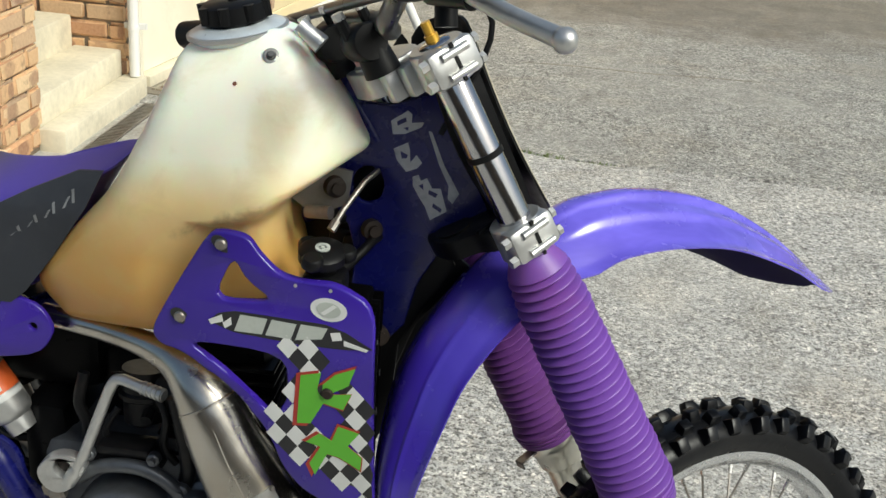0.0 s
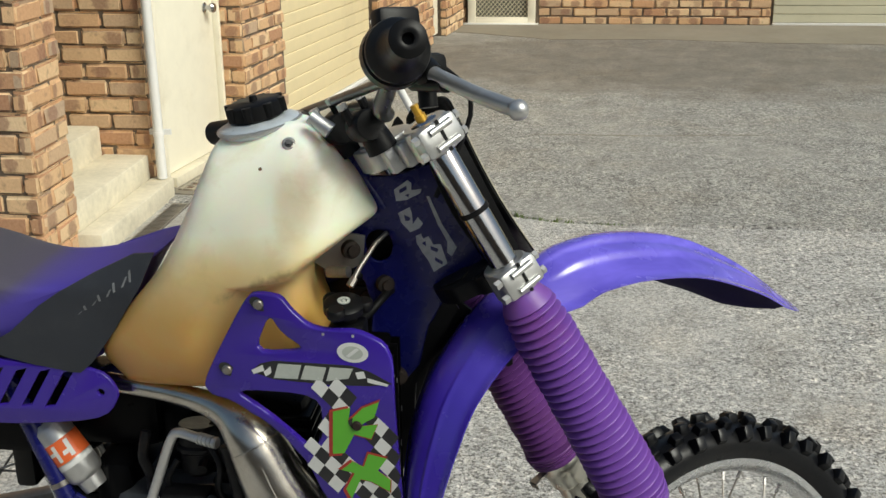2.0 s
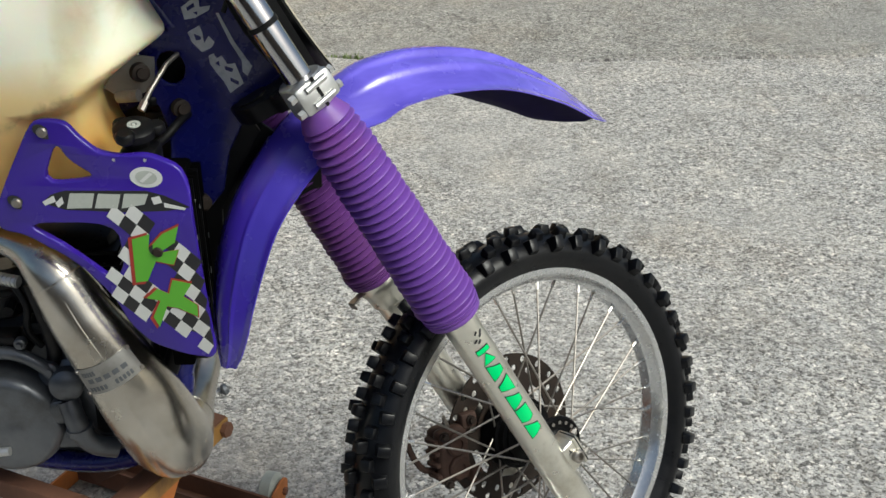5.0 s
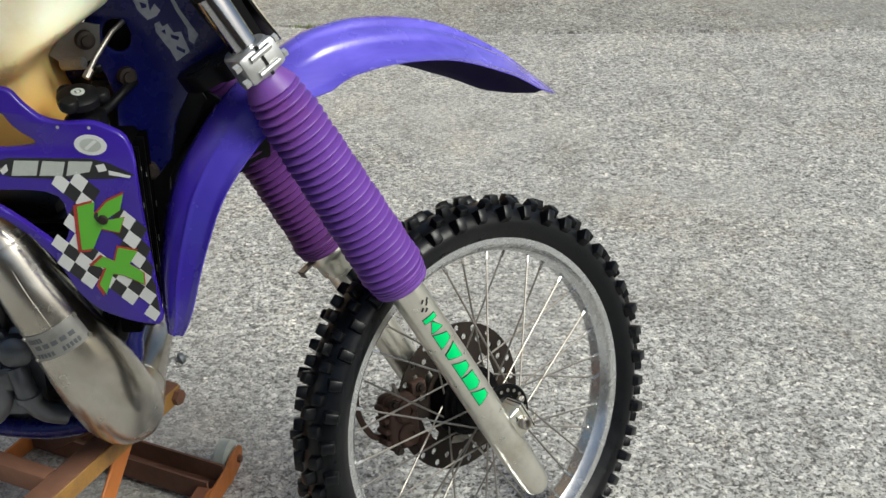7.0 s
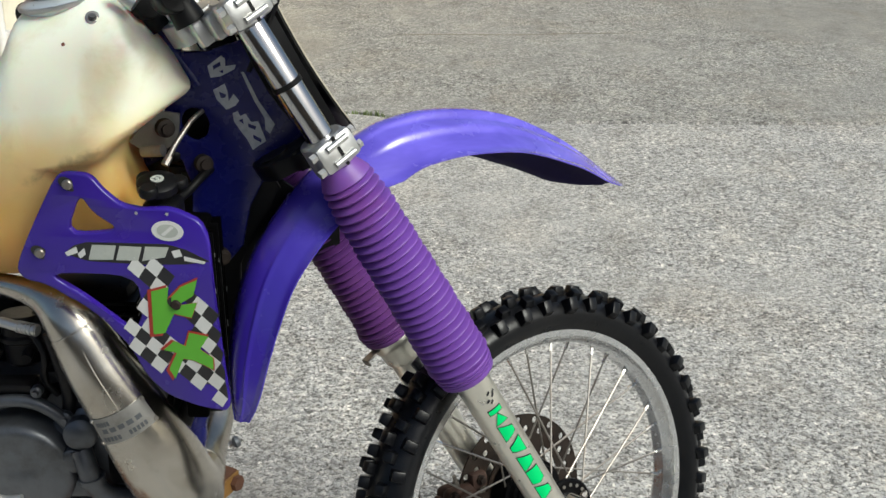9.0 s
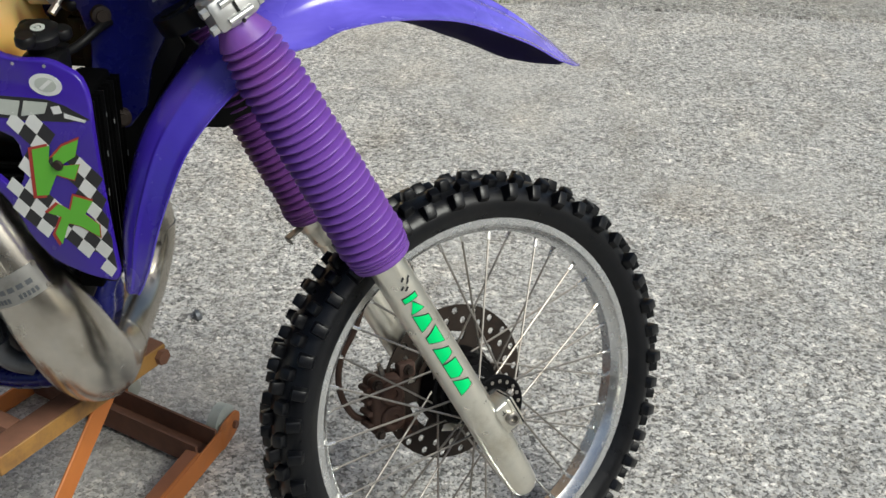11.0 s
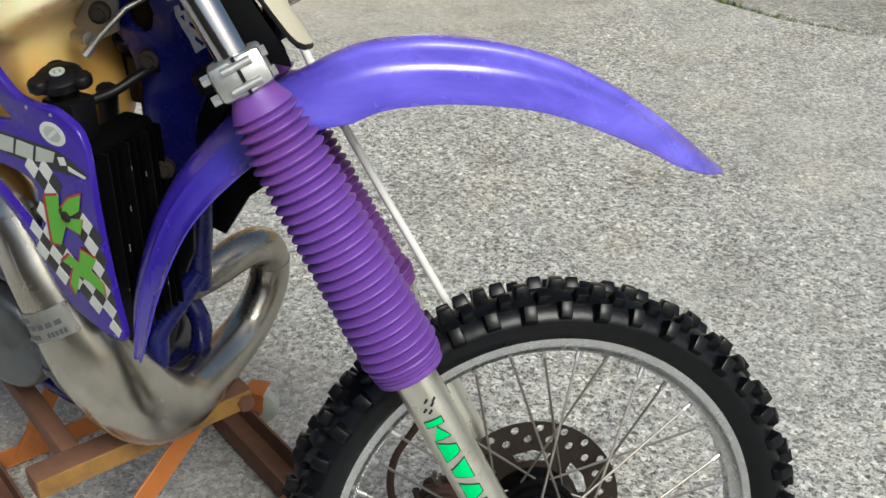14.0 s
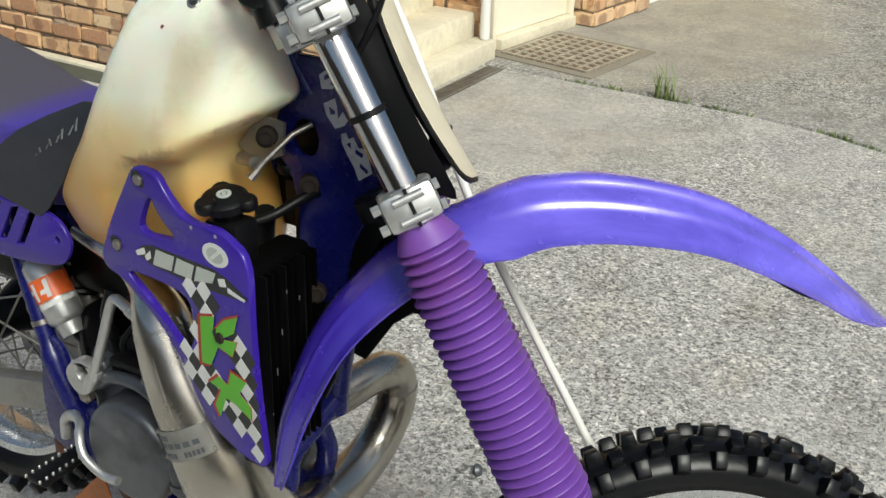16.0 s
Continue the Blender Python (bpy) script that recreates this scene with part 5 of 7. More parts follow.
# side panel with vent slots
SP = [(-1.35, 0.93), (-1.05, 0.872), (-0.90, 0.862), (-0.862, 0.838), (-0.862, 0.812), (-0.892, 0.785), (-0.99, 0.772), (-1.10, 0.776), (-1.35, 0.84)]
slots = []
for k in range(5):
    x = -0.945 - k * 0.034
    slots.append([(x + 0.012, 0.853), (x + 0.027, 0.857), (x - 0.006, 0.803), (x - 0.022, 0.799)])
slots.append([(-0.882 + 0.005 * math.cos(t), 0.826 + 0.005 * math.sin(t)) for t in [2 * math.pi * j / 10 for j in range(10)]])
part("side_panel", plate(spline(SP, 3, True), slots, 0.006, lambda u, v, h: (u, -0.192 - h + 0.25 * abs(v - 0.825) ** 1.5, v), 0.002), "purple", bike, "purple side panel with vent slots", 50)


# radiator shroud
def shroud_y(x, z):
    return -0.205 - 0.13 * (x + 0.68) - 0.018 * math.sin(max(0, min(1, (0.95 - z) / 0.3)) * math.pi) * 0.3


SH_OUT = [(-0.664, 0.984), (-0.645, 0.988), (-0.618, 0.986), (-0.604, 0.967), (-0.582, 0.948), (-0.553, 0.944), (-0.516, 0.948), (-0.471, 0.928), (-0.469, 0.835), (-0.463, 0.714), (-0.459, 0.653), (-0.50, 0.66), (-0.545, 0.672), (-0.573, 0.703), (-0.589, 0.745), (-0.62, 0.783), (-0.649, 0.806), (-0.696, 0.832), (-0.724, 0.836), (-0.735, 0.852), (-0.707, 0.906)]
SH_H1 = [(-0.635, 0.960), (-0.620, 0.935), (-0.585, 0.914), (-0.660, 0.903)]
SH_H2 = [(-0.695, 0.848), (-0.572, 0.853), (-0.566, 0.80), (-0.583, 0.768), (-0.612, 0.793), (-0.648, 0.821)]
shroud = part("radiator_shroud", plate(eased(SH_OUT), [eased(SH_H1), eased(SH_H2)], 0.010, lambda u, v, h: (u, shroud_y(u, v) + 0.0065 - h, v), 0.0028), "purple", bike, "purple plastic radiator shroud with stickers", 50)


def decal(name, outline, mat, lift, label="", holes=(), owner=None, surf=shroud_y):
    """A thin sticker lying on the shroud."""
    return part(name, plate(outline, list(holes), 0.0004, lambda u, v, h: (min(u + 0.004, -0.4625), surf(u, v) - 0.0035 - lift - h, v + 0.0055), cuts=2), mat, owner or shroud, label)


for x, z in ((-0.648, 0.973), (-0.697, 0.877), (-0.520, 0.816)):
    # a proud dark disc stands for the shaded recess round the bolt
    part("bolt_recess", apply(lathe([(0, 0.0095), (0.0012, 0.0095), (0.0012, 0.0)], (0, 0, 0), (0, -1, 0), 18), Matrix.Translation((x, shroud_y(x, z) - 0.0032, z)) @ Matrix.Rotation(0.6, 4, 'Y') @ Matrix.Diagonal((1.35, 1, 0.85, 1))), "dark_pit", shroud)
    part("shroud_bolt", lathe([(0, 0.0068), (0.0035, 0.0068), (0.005, 0.005), (0.005, 0)], (x, shroud_y(x, z) - 0.0035, z), (0, -1, 0), 14), "disc" if x > -0.6 else "steel", shroud)

# ---- radiators, frame, engine ----
for y, low in ((-0.15, 0.62), (-0.005, 0.74)):
    rad = part("radiator", box((-0.53, y - 0.05, low), (-0.50, y + 0.05, 0.885), 0.004), "core", bike, "black finned radiator")
    part("radiator_tank", box((-0.537, y - 0.052, 0.875), (-0.493, y + 0.052, 0.893), 0.008), "core", rad)
    for k in range(9):
        z0 = y - 0.046 + k * 0.0115
        part("louvre", box((-0.498, z0, low + 0.01), (-0.482, z0 + 0.0022, 0.885)), "radiator" if k % 3 == 0 else "core", rad)
    # grey flecks on the louvres stand for glints of light, painted as parts
    for k in range(9):
        za = low + 0.04 + 0.21 * ((k * 0.618 + 0.2) % 1.0)
        part("chip", box((-0.4825, y - 0.046 + (k * 5 % 9) * 0.0115, za), (-0.4812, y - 0.0449 + (k * 5 % 9) * 0.0115, za + 0.003 + 0.009 * (k * 0.37 % 1.0))), "faded", rad)
    at, up = Vector((-0.541, y - 0.038, 0.955)), Vector((0.05, -0.2, 1)).normalized()
    cap = part("radiator_cap", join([lathe([(-0.06, 0.016), (-0.01, 0.017), (0, 0.02), (0.004, 0.027), (0.014, 0.027), (0.018, 0.022), (0.018, 0)], at, up, 24)] + [lathe([(0.003, 0.010), (0.006, 0.0125), (0.014, 0.0125), (0.017, 0.010), (0.017, 0)], at + Vector((0.026 * math.cos(a), 0.026 * math.sin(a), -0.2 * 0.0)), up, 14) for a in (0.3, 2.4, 4.5)]), "black", rad, "black three-lobed radiator cap")
    part("filler_neck", box((at.x - 0.02, at.y - 0.018, 0.885), (at.x + 0.028, at.y + 0.022, 0.943), 0.006), "black", rad)
    part("cap_ring", lathe([(0.018, 0.0085), (0.0192, 0.0085), (0.0192, 0.0045), (0.018, 0.0045)], at, up, 18), "decal_grey", cap)
    part("cap_rivet", lathe([(0.018, 0.003), (0.0195, 0.0025), (0.0195, 0)], at, up, 10), "decal_grey", cap)

HEAD_Y = -0.030
bike_frame = part("bike_frame", join([
    tube([(-0.480, HEAD_Y, 1.10), (-0.405, HEAD_Y, 0.925)], 0.030, 20),
    tube(spline([(-0.43, HEAD_Y, 0.99), (-0.475, HEAD_Y, 0.85), (-0.505, -0.03, 0.66), (-0.512, -0.03, 0.605)], 5), 0.016, 14),
    tube(spline([(-0.508, -0.034, 0.63), (-0.525, -0.065, 0.595), (-0.545, -0.09, 0.552), (-0.553, -0.092, 0.50), (-0.60, -0.09, 0.41), (-0.7, -0.09, 0.375), (-0.88, -0.07, 0.39)], 5), 0.016, 12),
    tube(spline([(-0.512, -0.026, 0.64), (-0.570, 0.01, 0.615), (-0.625, 0.052, 0.575), (-0.620, 0.055, 0.52), (-0.590, 0.052, 0.46), (-0.62, 0.055, 0.39), (-0.7, 0.06, 0.375), (-0.88, 0.08, 0.39)], 5), 0.016, 12),
    tube(spline([(-0.47, HEAD_Y, 1.05), (-0.56, -0.02, 0.97), (-0.75, 0.0, 0.86), (-0.98, 0.01, 0.74)], 5), 0.02, 12),
    tube(spline([(-0.98, -0.02, 0.76), (-1.2, 0.0, 0.82), (-1.4, 0.02, 0.88)], 4), 0.013, 10),
]), "blue", bike, "blue painted tubular steel frame")


part("head_brace", tube(spline([(-0.583, -0.066, 1.182), (-0.561, -0.066, 1.15), (-0.529, -0.069, 1.10), (-0.505, -0.071, 1.062)], 4), 0.0105, 14), "blue", bike_frame, "blue brace beside the steering head")
part("brace_sleeve", lathe([(0, 0.006), (0.0, 0.009), (0.012, 0.0095), (0.026, 0.011), (0.032, 0.011), (0.032, 0.006)], (-0.588, -0.124, 1.201), (0.026, -0.002, -0.019), 18), "alloy", bike_frame, "dull alloy sleeve")


def gusset(side):
    out = [(-0.569, 1.18), (-0.557, 1.177), (-0.528, 1.11), (-0.488, 1.110), (-0.436, 1.128), (-0.392, 1.035), (-0.356, 0.965), (-0.371, 0.945), (-0.396, 0.946), (-0.421, 0.936), (-0.446, 0.888), (-0.459, 0.831), (-0.485, 0.800), (-0.530, 0.790), (-0.524, 0.922), (-0.534, 0.956), (-0.555, 0.985), (-0.56, 1.012), (-0.54, 1.055), (-0.552, 1.108)]
    hole = [(-0.512 + 0.019 * math.cos(t), 1.010 + 0.023 * math.sin(t)) for t in [2 * math.pi * j / 18 for j in range(18)]]
    return plate(out, [hole] if side < 0 else [], 0.006, lambda u, v, h: (u, HEAD_Y + side * (0.042 - 0.15 * max(0, u + 0.42) + h), v), 0.002, cuts=2)


part("head_gusset", gusset(-1), "blue", bike_frame, "blue steering head plate with torn stickers")

# engine
eng = part("engine", box((-0.90, YB - 0.10, 0.44), (-0.62, YB + 0.10, 0.66), 0.03), "engine", bike, "grey two-stroke engine")
part("cylinder", box((-0.735, YB - 0.065, 0.645), (-0.61, YB + 0.065, 0.80), 0.02), "gloss_black", eng, "black engine cylinder")
part("gearbox", box((-0.93, YB - 0.09, 0.50), (-0.86, YB + 0.09, 0.70), 0.03), "gloss_black", eng)
part("crank_cover", lathe([(0, 0.075), (0.022, 0.075), (0.03, 0.066), (0.032, 0)], (-0.665, YB - 0.10, 0.565), (0, -1, 0), 36), "engine", eng, "grey crankcase side cover")
part("clutch_cover", lathe([(0, 0.079), (0.043, 0.078), (0.051, 0.0755), (0.056, 0.070), (0.0575, 0.064), (0.0575, 0.0)], (-0.768, YB - 0.10, 0.549), (0, -1, 0), 56), "engine", eng, "round grey clutch cover")
for k in range(7):
    z = 0.665 + k * 0.018
    part("cooling_fin", box((-0.75, YB - 0.075, z), (-0.60, YB + 0.075, z + 0.006), 0.002, 1), "gloss_black", eng)
part("water_pump", join([lathe([(0, 0.035), (0.02, 0.033), (0.03, 0.02), (0.03, 0)], (-0.635, YB - 0.10, 0.53), (0, -1, 0), 24), rod((-0.64, YB - 0.12, 0.53), (-0.60, YB - 0.12, 0.60), 0.013)]), "engine", eng, "cast water pump housing")
kick = part("kick_starter", tube(spline([(-0.886, -0.125, 0.562), (-0.874, -0.127, 0.583), (-0.862, -0.127, 0.608), (-0.840, -0.126, 0.666), (-0.820, -0.125, 0.718), (-0.807, -0.126, 0.731), (-0.778, -0.134, 0.729), (-0.743, -0.145, 0.727)], 5), [0.0100] * 6 + [0.0074] * 30, 12), "alloy", bike, "alloy kick-start lever")
KB = [(-0.926, 0.575), (-0.920, 0.590), (-0.905, 0.604), (-0.885, 0.609), (-0.866, 0.603), (-0.859, 0.590), (-0.870, 0.571), (-0.884, 0.553), (-0.903, 0.547), (-0.919, 0.557)]
KH = [(-0.890 + 0.0125 * math.cos(t), 0.587 + 0.0135 * math.sin(t)) for t in [2 * math.pi * j / 18 for j in range(18)]]
part("clevis", plate(spline(KB, 3, True), [KH], 0.016, lambda u, v, h: (u, -0.116 - h, v), 0.003), "alloy", kick, "cast alloy pivot block")
part("pivot_pin", lathe([(0, 0.0135), (0.006, 0.0135), (0.008, 0.010), (0.008, 0)], (-0.890, -0.112, 0.587), (0, -1, 0), 18), "disc", kick, "dark pivot pin")
part("shaft_end", lathe([(0, 0.013), (0.010, 0.013), (0.013, 0.009), (0.013, 0)], (-0.906, -0.110, 0.536), (0, -1, 0), 6), "steel", kick)
for k in range(5):
    part("knurl", lathe([(0, 0.0076), (0.001, 0.0092), (0.003, 0.0092), (0.004, 0.0076)], Vector((-0.778, -0.134, 0.729)) + Vector((0.035, -0.011, -0.002)) * (0.19 * k + 0.1), (0.035, -0.011, -0.002), 12), "alloy", kick)

# exhaust: expansion chamber swept round the front of the engine
EX = [(-0.615, -0.02, 0.54), (-0.58, 0.05, 0.555), (-0.562, 0.12, 0.565), (-0.560, 0.172, 0.54), (-0.563, 0.178, 0.48), (-0.572, 0.13, 0.42), (-0.578, 0.05, 0.395), (-0.572, -0.06, 0.40), (-0.568, -0.135, 0.455), (-0.585, -0.178, 0.545), (-0.617, -0.190, 0.63), (-0.65, -0.190, 0.70), (-0.683, -0.180, 0.765), (-0.73, -0.158, 0.790), (-0.81, -0.125, 0.794), (-0.92, -0.09, 0.790)]
ER = [0.024, 0.027, 0.029, 0.031, 0.032, 0.034, 0.039, 0.050, 0.060, 0.059, 0.051, 0.045, 0.037, 0.021, 0.015, 0.014]
pts = spline([(*p, r) for p, r in zip(EX, ER)], 7)
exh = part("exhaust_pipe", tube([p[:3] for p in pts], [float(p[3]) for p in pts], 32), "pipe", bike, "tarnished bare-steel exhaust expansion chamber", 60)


# ---- stickers ----
def inside(poly, x, z):
    odd = False
    for (x0, z0), (x1, z1) in zip(poly, poly[1:] + poly[:1]):
        if (z0 > z) != (z1 > z) and x < x0 + (x1 - x0) * (z - z0) / (z1 - z0):
            odd = not odd
    return odd


FIELDS = ([(-0.588, 0.863), (-0.563, 0.871), (-0.516, 0.848), (-0.553, 0.819), (-0.553, 0.775), (-0.570, 0.765), (-0.575, 0.777), (-0.566, 0.819), (-0.572, 0.846)],
          [(-0.600, 0.765), (-0.572, 0.779), (-0.541, 0.757), (-0.520, 0.734), (-0.480, 0.733), (-0.467, 0.715), (-0.462, 0.657), (-0.497, 0.671), (-0.530, 0.700), (-0.551, 0.711), (-0.583, 0.729)],
          [(-0.517, 0.839), (-0.487, 0.829), (-0.470, 0.790), (-0.470, 0.738), (-0.485, 0.750), (-0.514, 0.778), (-0.500, 0.808)])
E1, E2 = (0.0138, -0.0128), (-0.0105, -0.0155)
for i in range(-10, 14):
    for j in range(-14, 12):
        x, z = -0.584 + E1[0] * i + E2[0] * j, 0.743 + E1[1] * i + E2[1] * j
        if any(inside(f, x, z) for f in FIELDS):
            pale = (i + j) % 2 == 0
            sq = [(min(-0.462, x + (a * E1[0] + b * E2[0]) * 0.5), max(0.656, z + (a * E1[1] + b * E2[1]) * 0.5)) for a, b in ((-1, -1), (1, -1), (1, 1), (-1, 1))]
            decal("pale_checker" if pale else "dark_checker", sq, "decal_white" if pale else "decal_black", 0.0008 if pale else 0.0004)
SHAPE_A = [(-0.556, 0.827), (-0.532, 0.835), (-0.536, 0.814), (-0.516, 0.836), (-0.493, 0.848), (-0.500, 0.825), (-0.523, 0.809), (-0.496, 0.815), (-0.505, 0.793), (-0.528, 0.797), (-0.543, 0.767), (-0.559, 0.764)]
SHAPE_B = [(-0.548, 0.741), (-0.532, 0.756), (-0.517, 0.749), (-0.510, 0.770), (-0.485, 0.766), (-0.498, 0.746), (-0.481, 0.734), (-0.482, 0.716), (-0.507, 0.728), (-0.522, 0.730), (-0.536, 0.697), (-0.543, 0.712), (-0.530, 0.738)]
for shape in (SHAPE_A, SHAPE_B):
    cx, cz = sum(p[0] for p in shape) / len(shape), sum(p[1] for p in shape) / len(shape)
    decal("red_edge", [(cx + (x - cx) * 1.1 - 0.002, cz + (z - cz) * 1.1) for x, z in shape], "decal_red", 0.0013)
    decal("green_shape", shape, "decal_green", 0.0018, "angular green sticker")
decal("dark_band", [(-0.668, 0.872), (-0.655, 0.884), (-0.636, 0.890), (-0.53, 0.894), (-0.505, 0.888), (-0.475, 0.874), (-0.505, 0.868), (-0.56, 0.864), (-0.636, 0.864)], "decal_black", 0.0003, "dark faded sticker band")
for poly in ([(-0.629, 0.887), (-0.597, 0.888), (-0.603, 0.868), (-0.636, 0.866)], [(-0.592, 0.888), (-0.563, 0.888), (-0.569, 0.869), (-0.599, 0.868)], [(-0.558, 0.889), (-0.527, 0.890), (-0.533, 0.876), (-0.564, 0.869)]):
    decal("block", poly, "decal_grey", 0.0008, "worn grey sticker block")
for poly in ([(-0.667, 0.874), (-0.651, 0.883), (-0.649, 0.875), (-0.664, 0.869)], [(-0.650, 0.873), (-0.640, 0.882), (-0.639, 0.873), (-0.647, 0.867)], [(-0.524, 0.885), (-0.513, 0.888), (-0.510, 0.879), (-0.521, 0.876)], [(-0.508, 0.879), (-0.480, 0.873), (-0.482, 0.870), (-0.508, 0.873)]):
    decal("dash", poly, "decal_white", 0.0008)
ring = [(-0.527 + 0.021 * math.cos(t), 0.912 + 0.0135 * math.sin(t)) for t in [2 * math.pi * j / 24 for j in range(24)]]
decal("round_sticker", ring, "decal_white", 0.0003, "round white sticker")
decal("round_mark", [(-0.527 + 0.014 * math.cos(t), 0.912 + 0.009 * math.sin(t)) for t in [2 * math.pi * j / 20 for j in range(20)]], "decal_grey", 0.0008)
decal("round_bar", [(-0.536, 0.907), (-0.522, 0.919), (-0.518, 0.917), (-0.532, 0.905)], "decal_white", 0.0012)
rng = random.Random(8)
for x, z in ((-0.562, 0.939), (-0.522, 0.940)):
    part("scuff", lathe([(0, 0.0), (0, 0.0022), (0.0006, 0.0022), (0.0006, 0)], (x, shroud_y(x, z) - 0.0034, z), (0, -1, 0), 7), "alloy", shroud)


# torn stickers on the steering head plate
def gus(u, v):
    return HEAD_Y - (0.042 - 0.15 * max(0, u + 0.42)) - 0.0062


gp = [o for o in bike_frame.children if o.name.startswith("head_gusset")][0]
for poly in ([(-0.489, 1.091), (-0.47, 1.105), (-0.465, 1.101), (-0.465, 1.091), (-0.451, 1.093), (-0.453, 1.087), (-0.472, 1.077), (-0.486, 1.075)],
             [(-0.484, 1.058), (-0.468, 1.067), (-0.465, 1.058), (-0.464, 1.043), (-0.457, 1.053), (-0.45, 1.044), (-0.455, 1.037), (-0.468, 1.031), (-0.48, 1.045)],
             [(-0.46, 1.026), (-0.453, 1.029), (-0.45, 1.022), (-0.443, 1.026), (-0.436, 1.014), (-0.426, 1.015), (-0.417, 0.987), (-0.426, 0.981), (-0.436, 0.974), (-0.443, 0.99), (-0.452, 1.003), (-0.459, 1.015)],
             [(-0.445, 1.083), (-0.441, 1.083), (-0.424, 1.044), (-0.404, 1.010), (-0.411, 0.997), (-0.417, 1.003), (-0.417, 1.019), (-0.430, 1.044)]):
    part("sticker_scrap", plate(poly, [], 0.0005, lambda u, v, h: (u, gus(u, v) - h, v)), "torn_silver", gp, "torn silver sticker")
for poly in ([(-0.482, 1.091), (-0.472, 1.097), (-0.471, 1.092), (-0.481, 1.086)], [(-0.474, 1.084), (-0.468, 1.086), (-0.469, 1.081)], [(-0.476, 1.056), (-0.467, 1.052), (-0.468, 1.048), (-0.474, 1.047)], [(-0.440, 1.012), (-0.429, 1.008), (-0.431, 1.003), (-0.440, 1.007)], [(-0.434, 0.996), (-0.423, 0.990), (-0.424, 0.985), (-0.434, 0.991)], [(-0.452, 1.016), (-0.447, 1.019), (-0.446, 1.011)]):
    part("sticker_mark", plate(poly, [], 0.0004, lambda u, v, h: (u, gus(u, v) - 0.0006 - h, v)), "blue", gp)

# blocks of lettering down the fork leg
RIGHT_LEG = [o for o in bike.children if o.name.startswith("fork_leg")][0]
LEG0 = fork_at(-0.145, -0.095)


def on_leg(u, v, h, r=0.0268):
    """u metres up the leg, v metres round it from its outer side, h over its skin."""
    a = v / r
    return LEG0 + FD * u + (Vector((0, -1, 0)) * math.cos(a) + FE * math.sin(a)) * (r + h)


GLYPHS = (([(0, 0), (0.26, 0), (0.26, 1), (0, 1)], [(0.34, 0.5), (0.95, 1), (0.95, 0)]), ([(0.0, 0), (0.36, 1), (0.70, 1), (1.0, 0)],), ([(0.0, 1), (1.0, 1), (0.66, 0.0), (0.36, 0.0)],), ([(0.0, 0), (0.36, 1), (0.70, 1), (1.0, 0)],), ([(0.0, 0), (0.0, 1), (0.85, 1), (1.0, 0.5), (0.85, 0)],), ([(0.0, 0), (0.36, 1), (0.70, 1), (1.0, 0)],))
for k, shapes in enumerate(GLYPHS):
    u0 = 0.4285 - 0.0312 * k
    for poly in shapes:
        cx, cy = sum(p[0] for p in poly) / len(poly), sum(p[1] for p in poly) / len(poly)
        for grow, colour, lift, nm in ((0.0013, "decal_black", 0.0003, "block_outline"), (0.0, "neon", 0.0009, "green_block")):
            loop = [(u0 - 0.0285 * a - math.copysign(grow, a - cx), -0.0155 + 0.0205 * b + math.copysign(grow, b - cy)) for a, b in poly]
            wpart(nm, plate(loop, [], 0.0003, lambda a, b, h: on_leg(a, b, lift + h), cuts=4, fine=0.006), colour, RIGHT_LEG, "" if grow else "neon green sticker block")
for k, (a, b) in enumerate(((0.437, -0.004), (0.445, 0.002), (0.441, -0.009), (0.452, -0.003), (0.449, 0.006))):
    wpart("worn_mark", plate([(a, b), (a + 0.003, b + 0.005), (a + 0.006, b + 0.004), (a + 0.002, b - 0.002)], [], 0.0003, lambda p, q, h: on_leg(p, q, 0.0003 + h)), "decal_black", RIGHT_LEG)

# seat logo bars, on the black panel
seatp = [o for o in bike.children if o.name == "seat_side_panel"][0]
for k in range(8):
    t = k / 7
    x, z = -0.905 + 0.075 * t, 0.938 + 0.052 * t
    hgt = 0.004 + 0.010 * t
    lean = (0.004, -0.003)[k % 2]
    part("grey_bar", plate([(x - 0.002, z - hgt / 2), (x + 0.001, z - hgt / 2 + 0.001), (x + 0.002 + lean, z + hgt / 2 + 0.002), (x - 0.001 + lean, z + hgt / 2)], [], 0.0005, lambda u, v, h: (u, SIDE_Y - 0.0074 - h + 0.02 * max(0, v - 0.97) / 0.05, v)), "faded", seatp, "faded grey lettering bar" if k == 0 else "")

# exhaust maker's plate with bars, and weld seams
PA, PB = Vector((-0.610, -0.188, 0.612)), Vector((-0.640, -0.190, 0.678))
PD = (PB - PA).normalized()
PN = (Vector((0.16, -1, 0)) - PD * Vector((0.16, -1, 0)).dot(PD)).normalized()
RISE = pts[56:85]
PS = PD.cross(PN)


def on_pipe(u, v, h):
    z = PA.z + PD.z * u
    x, y, r = [float(np.interp(z, [p[2] for p in RISE], [p[i] for p in RISE])) for i in (0, 1, 3)]
    a = v / 0.048
    return Vector((x, y, z)) + (PN * math.cos(a) + PS * math.sin(a)) * (r + 0.0006 + h)


